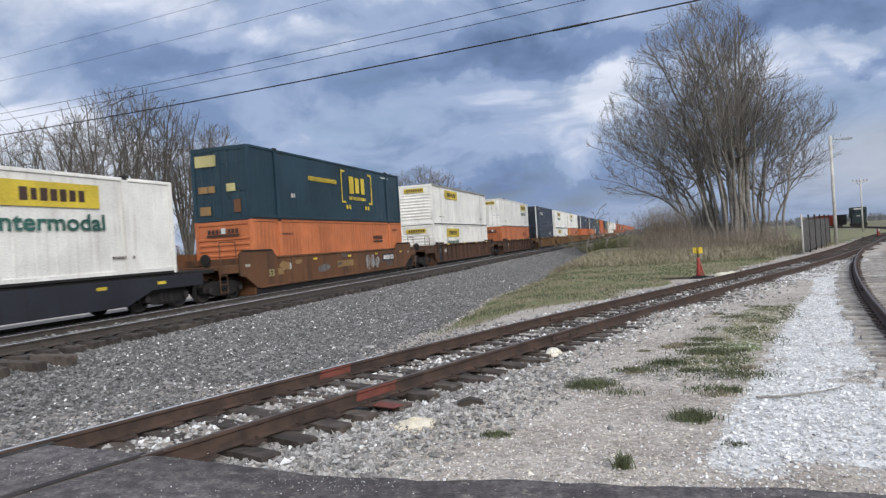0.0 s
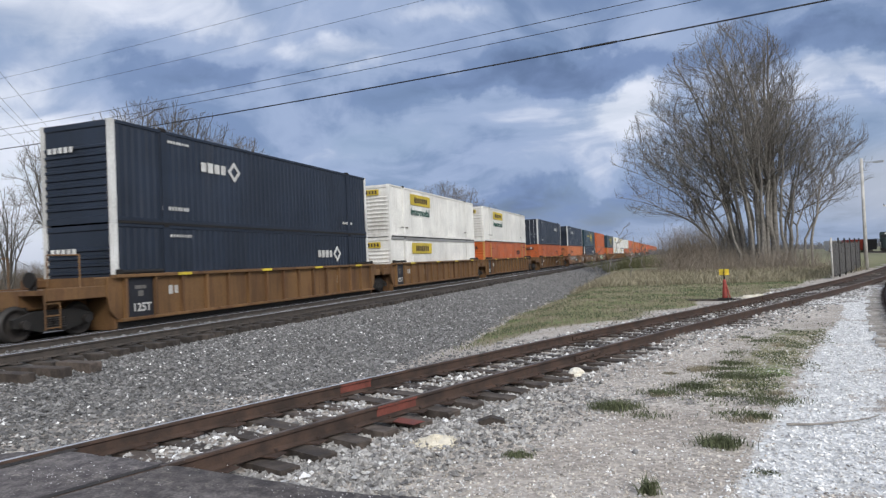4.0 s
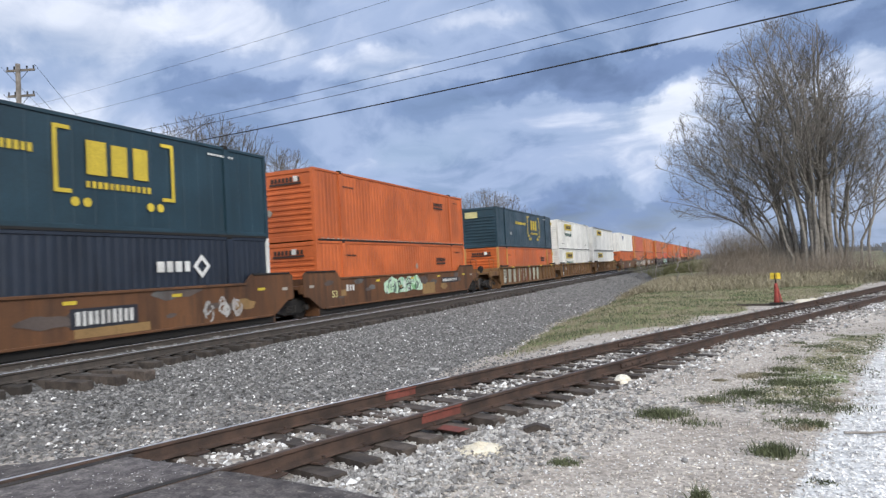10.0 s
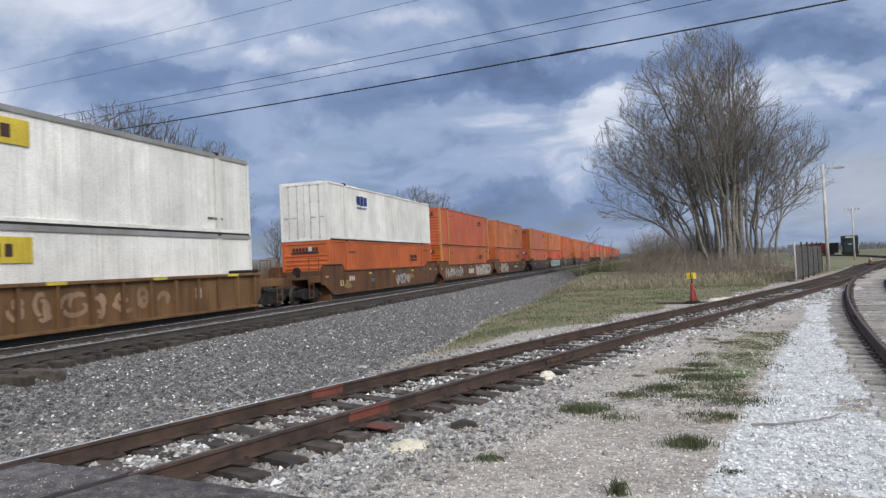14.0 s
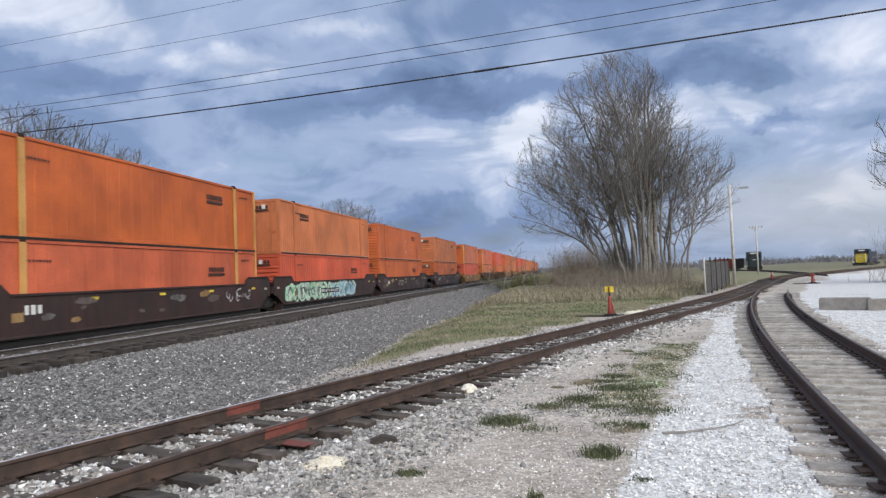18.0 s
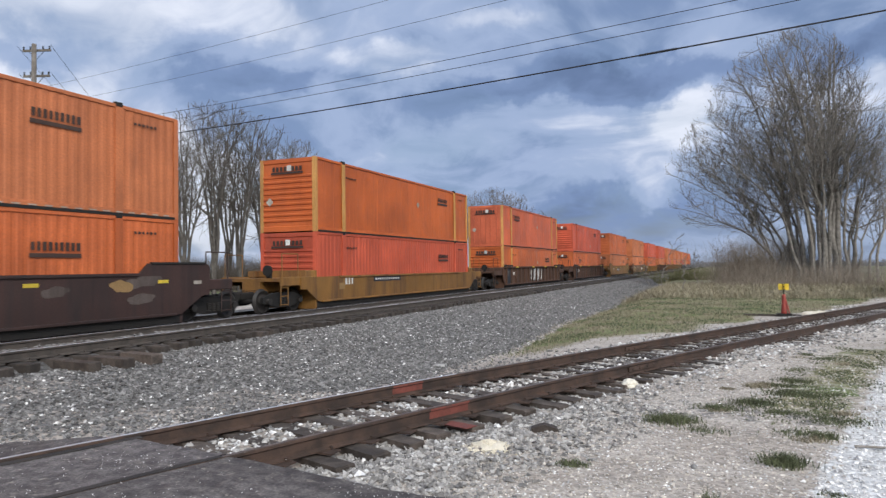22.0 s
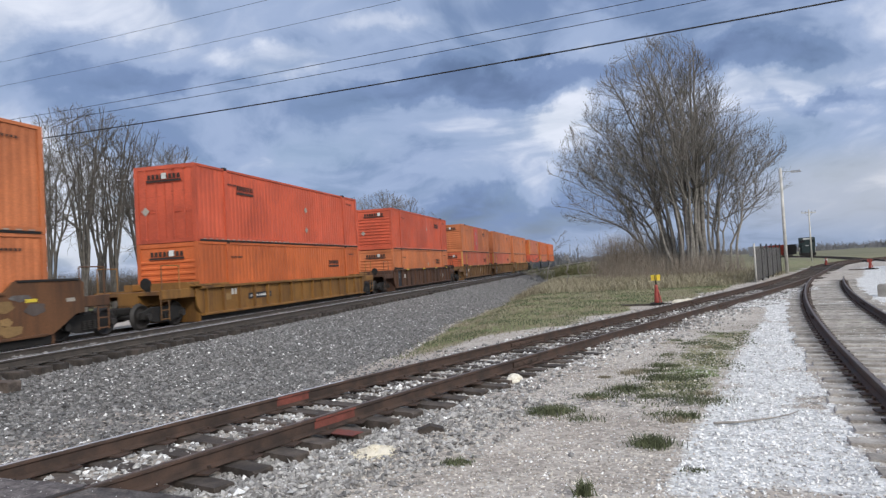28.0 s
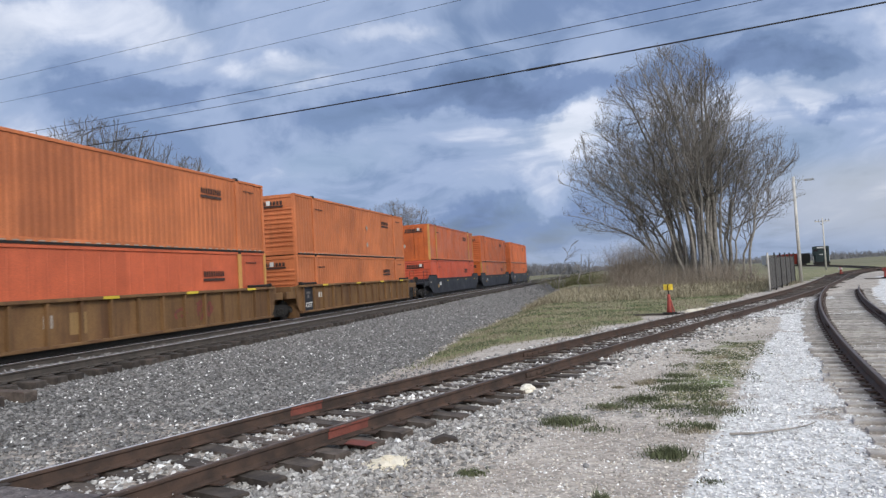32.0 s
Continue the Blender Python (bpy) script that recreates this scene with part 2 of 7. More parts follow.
M = dict(
    dirt=surf("pale_dirt", (0.30, 0.27, 0.23), (0.42, 0.385, 0.33), 3, 0.95, 0, 0.5, 60),
    scrub=surf("spring_scrub", (0.10, 0.105, 0.045), (0.19, 0.18, 0.09), 2, 0.92, 0, 0, 30, shift=0.3),
    # horizon woods: the haze of distance is mixed into this pale bluish tone
    wood_hazed=surf("hazed_wood", (0.13, 0.132, 0.145), (0.19, 0.19, 0.20), 0.1, 0.95, 0, 0, 3, shift=0.2),
    rail=surf("rail_rust", (0.036, 0.024, 0.019), (0.082, 0.050, 0.037), 4, 0.75, 0.1, 0.2, 80, (0.115, 0.060, 0.038), 2.0, 0.62),
    rail_dark=surf("main_rail", (0.045, 0.038, 0.033), (0.080, 0.066, 0.056), 4, 0.8, 0.0, 0.2, 80),
    # polished steel; the bluish sheen of the sky is put into its colour
    railtop=surf("rail_head", (0.46, 0.48, 0.53), (0.60, 0.62, 0.67), 3, 0.45, 0.35, 0.02, 120),
    tie=surf("tie_wood", (0.040, 0.031, 0.026), (0.100, 0.080, 0.067), 5, 0.9, 0, 0.5, 45, (0.16, 0.14, 0.125), 2.2, 0.60, 0.2, 0.35),
    tie_dark=surf("oily_tie", (0.028, 0.023, 0.020), (0.068, 0.056, 0.048), 5, 0.9, 0, 0.5, 45, (0.11, 0.095, 0.085), 2.2, 0.62, 0.2, 0.35),
    tie_pale=surf("tie_weathered", (0.235, 0.212, 0.190), (0.42, 0.392, 0.358), 5, 0.92, 0, 0.5, 45, (0.13, 0.11, 0.095), 2.2, 0.6, 0.15, 0.25),
    redpaint=surf("red_mark", (0.115, 0.034, 0.024), (0.20, 0.055, 0.040), 6, 0.7, 0, 0.2, 50, (0.09, 0.05, 0.04), 4.0, 0.6),
    asphalt=surf("asphalt", (0.064, 0.056, 0.057), (0.155, 0.140, 0.137), 7.0, 0.92, 0, 1.0, 42, (0.30, 0.275, 0.24), 11.0, 0.585, 0.10, deep=0.012, fade=0.9, speck=0.8),
    stone=surf("stone_grey", (0.098, 0.095, 0.094), (0.228, 0.224, 0.220), 9, 0.85, 0, 0.3, 60, shift=0.55, island=True),
    stone_white=surf("stone_pale", (0.52, 0.515, 0.51), (0.79, 0.785, 0.78), 9, 0.85, 0, 0.3, 60, shift=0.38, island=True),
    grass=surf("grass_blade", (0.066, 0.080, 0.038), (0.128, 0.142, 0.072), 2, 0.75, 0, 0, 30, shift=0.4, island=True),
    drygrass=surf("dry_grass", (0.19, 0.165, 0.112), (0.31, 0.275, 0.195), 2, 0.85, 0, 0, 30, shift=0.35, island=True),
    bark=surf("bark", (0.145, 0.132, 0.116), (0.27, 0.25, 0.225), 3, 0.92, 0, 0.6, 30, shift=0.2),
    # bark and twigs again, with the backlit gloom of far trees put into their colour
    bark_backlit=surf("backlit_bark", (0.068, 0.061, 0.055), (0.135, 0.122, 0.109), 3, 0.92, 0, 0.5, 30, shift=0.2),
    twig_backlit=surf("backlit_twigs", (0.115, 0.104, 0.095), (0.185, 0.168, 0.15), 2, 0.92, 0, 0, 30, shift=0.3),
    twig=surf("twigs", (0.130, 0.118, 0.105), (0.205, 0.188, 0.168), 2, 0.92, 0, 0, 30, shift=0.3),
    brush=surf("brushwood", (0.15, 0.125, 0.10), (0.25, 0.21, 0.17), 2, 0.92, 0, 0, 30, shift=0.3),
    pole=surf("pole_wood", (0.10, 0.085, 0.072), (0.20, 0.18, 0.16), 3, 0.9, 0, 0.4, 40),
    pole_pale=surf("pole_grey", (0.42, 0.40, 0.37), (0.56, 0.54, 0.50), 3, 0.85, 0, 0.3, 40, (0.25, 0.22, 0.19), 2, 0.6),
    wire=surf("wire", (0.012, 0.012, 0.014), (0.02, 0.02, 0.022), 3, 0.6, 0, 0, 30),
    concrete=surf("concrete", (0.22, 0.205, 0.185), (0.33, 0.31, 0.285), 2, 0.9, 0, 0.4, 40, (0.20, 0.185, 0.17), 1.5, 0.56),
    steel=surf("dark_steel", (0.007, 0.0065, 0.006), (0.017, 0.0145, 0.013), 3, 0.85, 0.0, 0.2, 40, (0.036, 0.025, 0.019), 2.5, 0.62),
    wheel=surf("wheel_steel", (0.014, 0.012, 0.011), (0.032, 0.027, 0.024), 4, 0.65, 0.0, 0.1, 60),
    chrome=surf("galvanised", (0.42, 0.43, 0.44), (0.55, 0.56, 0.57), 4, 0.45, 0.6, 0.05, 60),
    # container paints
    orange=paint("orange_paint", (0.55, 0.130, 0.036), (0.24, 0.075, 0.03), 0.55, 0.10),
    tan=paint("faded_orange_paint", (0.55, 0.172, 0.064), (0.27, 0.10, 0.045), 0.6, 0.08),
    red=paint("coral_paint", (0.56, 0.098, 0.046), (0.25, 0.07, 0.04), 0.55, 0.10),
    deep=paint("deep_orange_paint", (0.53, 0.118, 0.025), (0.30, 0.07, 0.02), 0.45, 0.08),
    white=paint("white_paint", (0.84, 0.825, 0.78), (0.50, 0.43, 0.34), 0.45, 0.04, 0.68, 0.14),
    grey=paint("grey_roof", (0.30, 0.30, 0.295), (0.2, 0.19, 0.17)),
    navy=paint("navy_paint", (0.019, 0.027, 0.044), (0.05, 0.05, 0.055), 0.4),
    green=paint("dark_green_paint", (0.017, 0.045, 0.064), (0.05, 0.055, 0.05), 0.42),
    yellow=paint("yellow_panel", (0.66, 0.50, 0.05), (0.30, 0.2, 0.03), 0.5),
    ink=paint("dark_lettering", (0.055, 0.030, 0.022), (0.10, 0.05, 0.03), 0.6),
    inkgreen=paint("green_lettering", (0.025, 0.11, 0.085), (0.1, 0.14, 0.12), 0.6),
    inkblue=paint("blue_lettering", (0.02, 0.05, 0.22), (0.1, 0.12, 0.2), 0.6),
    chalk=paint("white_lettering", (0.68, 0.68, 0.66), (0.35, 0.33, 0.3), 0.6),
    # car paints
    car_brown=paint("brown_car_paint", (0.150, 0.066, 0.027), (0.043, 0.024, 0.015), 0.72, 0.12, 0.47),
    car_yellow=paint("mustard_car_paint", (0.185, 0.100, 0.040), (0.077, 0.034, 0.017), 0.7, 0.12, 0.47),
    car_rust=paint("rust_car_paint", (0.092, 0.044, 0.026), (0.035, 0.022, 0.017), 0.75, 0.12, 0.47),
    car_dark=paint("dark_brown_car_paint", (0.046, 0.022, 0.018), (0.021, 0.015, 0.014), 0.65, 0.1, 0.47),
    car_black=paint("black_car_paint", (0.022, 0.024, 0.032), (0.05, 0.045, 0.04), 0.6, 0.1),
    patch=paint("tan_patch", (0.30, 0.185, 0.075), (0.15, 0.09, 0.05), 0.7),
    spray_white=paint("white_spray", (0.43, 0.43, 0.42), (0.16, 0.085, 0.05), 0.75, 0, 0.50),
    spray_green=paint("green_spray", (0.14, 0.42, 0.17), (0.6, 0.7, 0.55), 0.6, 0, 0.6),
    spray_blue=paint("blue_spray", (0.10, 0.30, 0.50), (0.5, 0.6, 0.7), 0.6, 0, 0.6),
    spray_pink=paint("pink_spray", (0.50, 0.23, 0.20), (0.3, 0.15, 0.1), 0.6, 0, 0.6),
    spray_dark=paint("black_spray", (0.02, 0.022, 0.03), (0.08, 0.07, 0.06), 0.6),
    signred=surf("red_enamel", (0.22, 0.030, 0.022), (0.34, 0.055, 0.04), 5, 0.6, 0, 0.1, 50, (0.10, 0.03, 0.02), 4, 0.6),
    signyellow=surf("yellow_enamel", (0.66, 0.47, 0.03), (0.78, 0.58, 0.06), 5, 0.5, 0, 0.05, 50),
)


def spray_mix(name, colours, scale=1.5, over=(0.60, 0.66, 0.60)):
    """Sprayed letters of many colours that run into one another."""
    m = bpy.data.materials.new(name)
    m.use_nodes = True
    t = m.node_tree
    pos = node(t, "ShaderNodeTexCoord").outputs["Object"]
    wob = node(t, "ShaderNodeTexNoise", {"Vector": pos, "Scale": 1.3, "Detail": 3.0}).outputs["Color"]
    at = vecn(t, "ADD", vecn(t, "MULTIPLY", pos, (1.0, 1.0, 0.6)), vecn(t, "MULTIPLY", wob, (0.0, 0.9, 0.9)))
    pick = node(t, "ShaderNodeTexNoise", {"Vector": at, "Scale": scale, "Detail": 1.5, "Distortion": 1.2}).outputs[0]
    col = ramp(t, mapr(t, pick, 0.30, 0.70, 0.0, 1.0, False), [(i / len(colours), c) for i, c in enumerate(colours)], False)
    fade = node(t, "ShaderNodeTexNoise", {"Vector": pos, "Scale": 3.5, "Detail": 5.0}).outputs[0]
    col = mixc(t, mapr(t, fade, 0.48, 0.68, 0.0, 0.7), col, (*over, 1))
    t.links.new(col, t.nodes["Principled BSDF"].inputs["Base Color"])
    t.nodes["Principled BSDF"].inputs["Roughness"].default_value = 0.6
    return m


M["ghostdark"] = paint("old_tag", (0.115, 0.090, 0.080), (0.05, 0.035, 0.03), 0.75, 0, 0.46)
M["scuff"] = paint("grey_scuff", (0.16, 0.155, 0.15), (0.06, 0.04, 0.035), 0.75, 0, 0.46)
M["ghost"] = paint("ghost_spray", (0.33, 0.215, 0.135), (0.17, 0.085, 0.04), 0.75, 0, 0.50)
M["mix_green"] = spray_mix("mint_spray", [(0.16, 0.42, 0.17), (0.42, 0.62, 0.40), (0.50, 0.68, 0.52), (0.05, 0.10, 0.07), (0.60, 0.68, 0.60), (0.20, 0.50, 0.28)])
M["mix_blue"] = spray_mix("blue_green_spray", [(0.10, 0.30, 0.45), (0.35, 0.55, 0.62), (0.08, 0.16, 0.26), (0.50, 0.62, 0.62), (0.16, 0.38, 0.40)], 2.2)
M["mix_pink"] = spray_mix("pink_spray_mix", [(0.48, 0.30, 0.27), (0.55, 0.44, 0.40), (0.42, 0.24, 0.22), (0.22, 0.30, 0.20), (0.58, 0.52, 0.48)], 2.0, (0.50, 0.33, 0.30))
M["pale_roll"] = paint("pale_green_roll", (0.40, 0.41, 0.34), (0.22, 0.13, 0.09), 0.75, 0, 0.56)
M["maroon_roll"] = paint("maroon_roll", (0.17, 0.055, 0.045), (0.10, 0.05, 0.035), 0.75, 0, 0.56)
M["mix_grey"] = spray_mix("silver_spray", [(0.30, 0.31, 0.31), (0.46, 0.46, 0.45), (0.22, 0.13, 0.08), (0.50, 0.50, 0.49), (0.12, 0.12, 0.13)], 2.4, (0.42, 0.40, 0.38))


def ground_material():
    m = bpy.data.materials.new("ground")
    m.use_nodes = True
    t = m.node_tree
    out = t.nodes["Principled BSDF"]
    out.inputs["Roughness"].default_value = 0.95
    pos = node(t, "ShaderNodeTexCoord").outputs["Object"]

    def noise_at(s, d=6.0, r=0.6):
        return node(t, "ShaderNodeTexNoise", {"Vector": pos, "Scale": s, "Detail": d, "Roughness": r}).outputs[0]

    fine, mid, wide = noise_at(26.0, 4.0, 0.7), noise_at(5.0), noise_at(0.7)
    peb = node(t, "ShaderNodeTexVoronoi", {"Vector": pos, "Scale": 21.0})
    pcol = node(t, "ShaderNodeSeparateXYZ", {0: peb.outputs["Color"]}).outputs[0]
    shade = mixc(t, 0.5, ramp(t, fine, [(0.25, (0.5, 0.5, 0.5)), (0.75, (1.4, 1.4, 1.4))]), ramp(t, pcol, [(0.0, (0.45, 0.45, 0.45)), (1.0, (1.5, 1.5, 1.5))], False))
    soil = ramp(t, wide, [(0.3, (0.345, 0.302, 0.262)), (0.7, (0.480, 0.436, 0.390))])
    bal = ramp(t, mid, [(0.3, (0.075, 0.073, 0.073)), (0.7, (0.155, 0.152, 0.150))])
    wht = ramp(t, mid, [(0.3, (0.52, 0.515, 0.51)), (0.7, (0.69, 0.69, 0.685))])
    grs = ramp(t, noise_at(0.5, 7.0, 0.65), [(0.34, (0.27, 0.225, 0.155)), (0.5, (0.205, 0.195, 0.10)), (0.64, (0.125, 0.170, 0.052))])
    fld = ramp(t, noise_at(0.03), [(0.35, (0.115, 0.125, 0.060)), (0.6, (0.18, 0.16, 0.10))])

    def zone(name):
        a = attr(t, name)
        a = mathn(t, "ADD", a, mathn(t, "MULTIPLY", mathn(t, "SUBTRACT", mid, 0.5), 0.9))
        return mapr(t, a, 0.38, 0.62, 0.0, 1.0)

    col = mixc(t, zone("ballast"), soil, bal)
    col = mixc(t, zone("white"), col, wht)
    col = mixc(t, 1.0, col, shade, "MULTIPLY")
    col = mixc(t, zone("grass"), col, mixc(t, 1.0, grs, shade, "MULTIPLY"))
    col = mixc(t, attr(t, "field"), col, fld)
    t.links.new(col, out.inputs["Base Color"])
    h = mathn(t, "ADD", mathn(t, "MULTIPLY", peb.outputs["Distance"], -0.6), mathn(t, "MULTIPLY", fine, 0.5))
    b = node(t, "ShaderNodeBump", {"Strength": 0.8, "Distance": 0.02, "Height": h})
    t.links.new(b.outputs[0], out.inputs["Normal"])
    return m


M["ground"] = ground_material()


# ---- mesh helpers ----
class Shape:
    """Collects points and faces of one part."""

    def __init__(self):
        self.v, self.f = [], []

    def add(self, pts, faces):
        o = len(self.v)
        self.v += [tuple(p) for p in pts]
        self.f += [tuple(i + o for i in f) for f in faces]
        return self

    def box(self, x, y, z, sx, sy, sz, ch=0.0):
        """A box by its centre and sizes; ch: the width of its worn edges."""
        hx, hy, hz = sx / 2, sy / 2, sz / 2
        if ch <= 0:
            pts = [(x + a * hx, y + b * hy, z + c * hz) for a in (-1, 1) for b in (-1, 1) for c in (-1, 1)]
            return self.add(pts, [(0, 1, 3, 2), (4, 6, 7, 5), (0, 4, 5, 1), (2, 3, 7, 6), (0, 2, 6, 4), (1, 5, 7, 3)])
        prof = [(-hx + ch, -hz), (hx - ch, -hz), (hx, -hz + ch), (hx, hz - ch), (hx - ch, hz), (-hx + ch, hz), (-hx, hz - ch), (-hx, -hz + ch)]
        pts = [(x + a, y + s, z + c) for s in (-hy, hy) for a, c in prof]
        fs = [(i, (i + 1) % 8, 8 + (i + 1) % 8, 8 + i) for i in range(8)]
        return self.add(pts, fs + [tuple(range(7, -1, -1)), tuple(range(8, 16))])

    def prism(self, poly, x0, x1):
        """A plate whose outline (y, z) runs from x0 to x1."""
        n = len(poly)
        pts = [(x0, a, b) for a, b in poly] + [(x1, a, b) for a, b in poly]
        return self.add(pts, [tuple(range(n - 1, -1, -1)), tuple(range(n, 2 * n))] + [(i, (i + 1) % n, n + (i + 1) % n, n + i) for i in range(n)])

    def rod(self, p, q, r0, r1=None, n=8, caps=True):
        p, q = Vector(p), Vector(q)
        r1 = r0 if r1 is None else r1
        d = (q - p).normalized()
        a = d.orthogonal().normalized()
        b = d.cross(a)
        ring = [(math.cos(2 * math.pi * i / n), math.sin(2 * math.pi * i / n)) for i in range(n)]
        pts = [p + r0 * (c * a + s * b) for c, s in ring] + [q + r1 * (c * a + s * b) for c, s in ring]
        fs = [(i, (i + 1) % n, n + (i + 1) % n, n + i) for i in range(n)]
        if caps:
            fs += [tuple(range(n - 1, -1, -1)), tuple(range(n, 2 * n))]
        return self.add(pts, fs)

    def lathe(self, prof, n=20, axis="x"):
        """Turns (along, radius) about an axis through the origin."""
        pts, fs = [], []
        for a, r in prof:
            for i in range(n):
                c, s = r * math.cos(2 * math.pi * i / n), r * math.sin(2 * math.pi * i / n)
                pts.append((a, c, s) if axis == "x" else (c, s, a))
        for k in range(len(prof) - 1):
            for i in range(n):
                j = (i + 1) % n
                fs.append((k * n + i, k * n + j, (k + 1) * n + j, (k + 1) * n + i))
        fs += [tuple(range(n - 1, -1, -1)), tuple(range((len(prof) - 1) * n, len(prof) * n))]
        return self.add(pts, fs)

    def sweep(self, path, prof, close=True):
        """Drags an outline (across, up) along a line of points; across lies level."""
        rows = []
        for i, p in enumerate(path):
            a, b = Vector(path[max(0, i - 1)]), Vector(path[min(len(path) - 1, i + 1)])
            d = (b - a).normalized()
            side = Vector((d.y, -d.x, 0)).normalized()
            rows.append([(p[0] + side.x * u, p[1] + side.y * u, p[2] + w) for u, w in prof])
        n = len(prof)
        fs = [(k * n + i, k * n + (i + 1) % n, (k + 1) * n + (i + 1) % n, (k + 1) * n + i) for k in range(len(path) - 1) for i in range(n)]
        fs += [tuple(range(n - 1, -1, -1)), tuple((len(path) - 1) * n + i for i in range(n))]
        return self.add([p for r in rows for p in r], fs)

    def mesh(self, name, material, smooth=False):
        me = bpy.data.meshes.new(name)
        me.from_pydata(self.v, [], self.f)
        bm = bmesh.new()
        bm.from_mesh(me)
        bmesh.ops.recalc_face_normals(bm, faces=bm.faces)
        bm.to_mesh(me)
        bm.free()
        me.materials.append(material)
        if smooth:
            me.polygons.foreach_set("use_smooth", [True] * len(me.polygons))
        return me


def part(name, shape, material, parent, label="", at=None, smooth=False):
    me = shape if isinstance(shape, bpy.types.Mesh) else shape.mesh(name, M[material], smooth)
    ob = new(name, me)
    ob.parent = parent
    if at is not None:
        ob.matrix_basis = at
    if label:
        ob["label"] = label
    return ob


def thing(name, label, category, at=None, group="", kind="", shape=None, material=None, smooth=False):
    ob = new(name, shape.mesh(name, M[material], smooth) if shape else None)
    if at is not None:
        ob.matrix_basis = at
    return tagged(ob, label, category, group, kind)


def bars(shape, x, y0, z0, y1, z1, n, rng, gap=0.35, thick=0.006):
    """Unreadable writing: a row of upright bars between two corners."""
    w = (y1 - y0) / n
    for i in range(n):
        k = w * (1 - gap) * rng.uniform(0.75, 1.1)
        shape.box(x, y0 + w * (i + 0.5), (z0 + z1) / 2, thick, k, (z1 - z0) * rng.uniform(0.86, 1.0))
    return shape


# ---- plan of the tracks ----
MAIN_X, MAIN_Z = -15.85, 0.33  # middle of the train's track, top of its rails
BODY_Z = -0.255  # how low the loaded cars hang over those rails
NEAR_X, NEAR_Z = -12.0, 0.54  # the empty track in front of it
GAUGE = 0.753
RAIL_Z = 0.18
SIDE = (1.2444e-06, -1.95737e-04, 0.0092402, 0.2686506, -6.62528)
BRANCH = (0.0022469, 0.1335796, 2.4838449)


def side_x(y):
    """The middle of the siding at y."""
    if y > 92:
        return side_x(92) + (y - 92) * 0.60 + 0.0015 * (y - 92) ** 2
    if y < 1:
        return side_x(1) + (y - 1) * 0.27
    a, b, c, d, e = SIDE
    return (((a * y + b) * y + c) * y + d) * y + e


def branch_x(y):
    """The middle of the curved branch track at y."""
    if y < 2:
        return branch_x(2) + (y - 2) * 0.14
    a, b, c = BRANCH
    return (a * y + b) * y + c


def step(a, b, v):
    t = min(1.0, max(0.0, (v - a) / (b - a)))
    return t * t * (3 - 2 * t)


def toe_x(y):
    """The foot of the ballast bank at y."""
    return -5.6 - 0.035 * max(0.0, y - 16)


def ground_z(x, y):
    """Height of the ground."""
    z = -0.05 + 0.035 * noise.noise((x * 0.35, y * 0.35, 0.0)) + 0.02 * noise.noise((x * 1.7, y * 1.7, 4.0))
    sx = side_x(y)
    # the shoulder of the siding is washed out by the road
    d = abs(x - sx)
    if 4.5 < y < 60:
        z += -0.05 * (1 - step(1.0, 2.2, d)) * (1 - step(9, 14, y)) + 0.04 * (1 - step(1.6, 2.6, d)) * step(10, 16, y)
    # stone heaped between the rails of the siding
    if y > 4.9:
        z = z * step(0.62, 0.85, d) + (1 - step(0.62, 0.85, d)) * (-0.048 + 0.035 * noise.noise((x * 1.3, y * 1.3, 2.0)))
    # bank of the main line and the ditch beside it
    if x > -10.75:
        crest = 0.20 - 0.13 * step(-10.7, -8.6, x) + 0.03 * noise.noise((x * 0.8, y * 0.5, 8.0))
        near = crest + (z - crest) * step(-10.2, -7.4, x)
        toe = toe_x(y)
        deep = -0.34 - 0.16 * step(18, 45, y)
        far = crest + (deep - crest) * step(-9.2, toe + 0.1, x) if x < toe + 0.1 else deep + (z - deep) * step(toe + 0.1, toe + 2.4, x)
        w = step(8, 17, y) * (1 - step(200, 300, y))
        z = near * (1 - w) + far * w
    elif x > MAIN_X - 5:
        fill = lambda m: -0.12 - 0.10 * step(0.48, 0.70, m) - 0.135 * step(0.80, 1.15, m)
        z = max(NEAR_Z + fill(abs(x - NEAR_X)), MAIN_Z + fill(abs(x - MAIN_X))) if x > MAIN_X else MAIN_Z + fill(MAIN_X - x) - 0.4 * step(2.7, 5.0, MAIN_X - x)
        z += 0.015 * noise.noise((x * 3, y * 3, 9))
    else:
        z = -0.5 + 0.3 * step(8, 30, MAIN_X - x)
    return z


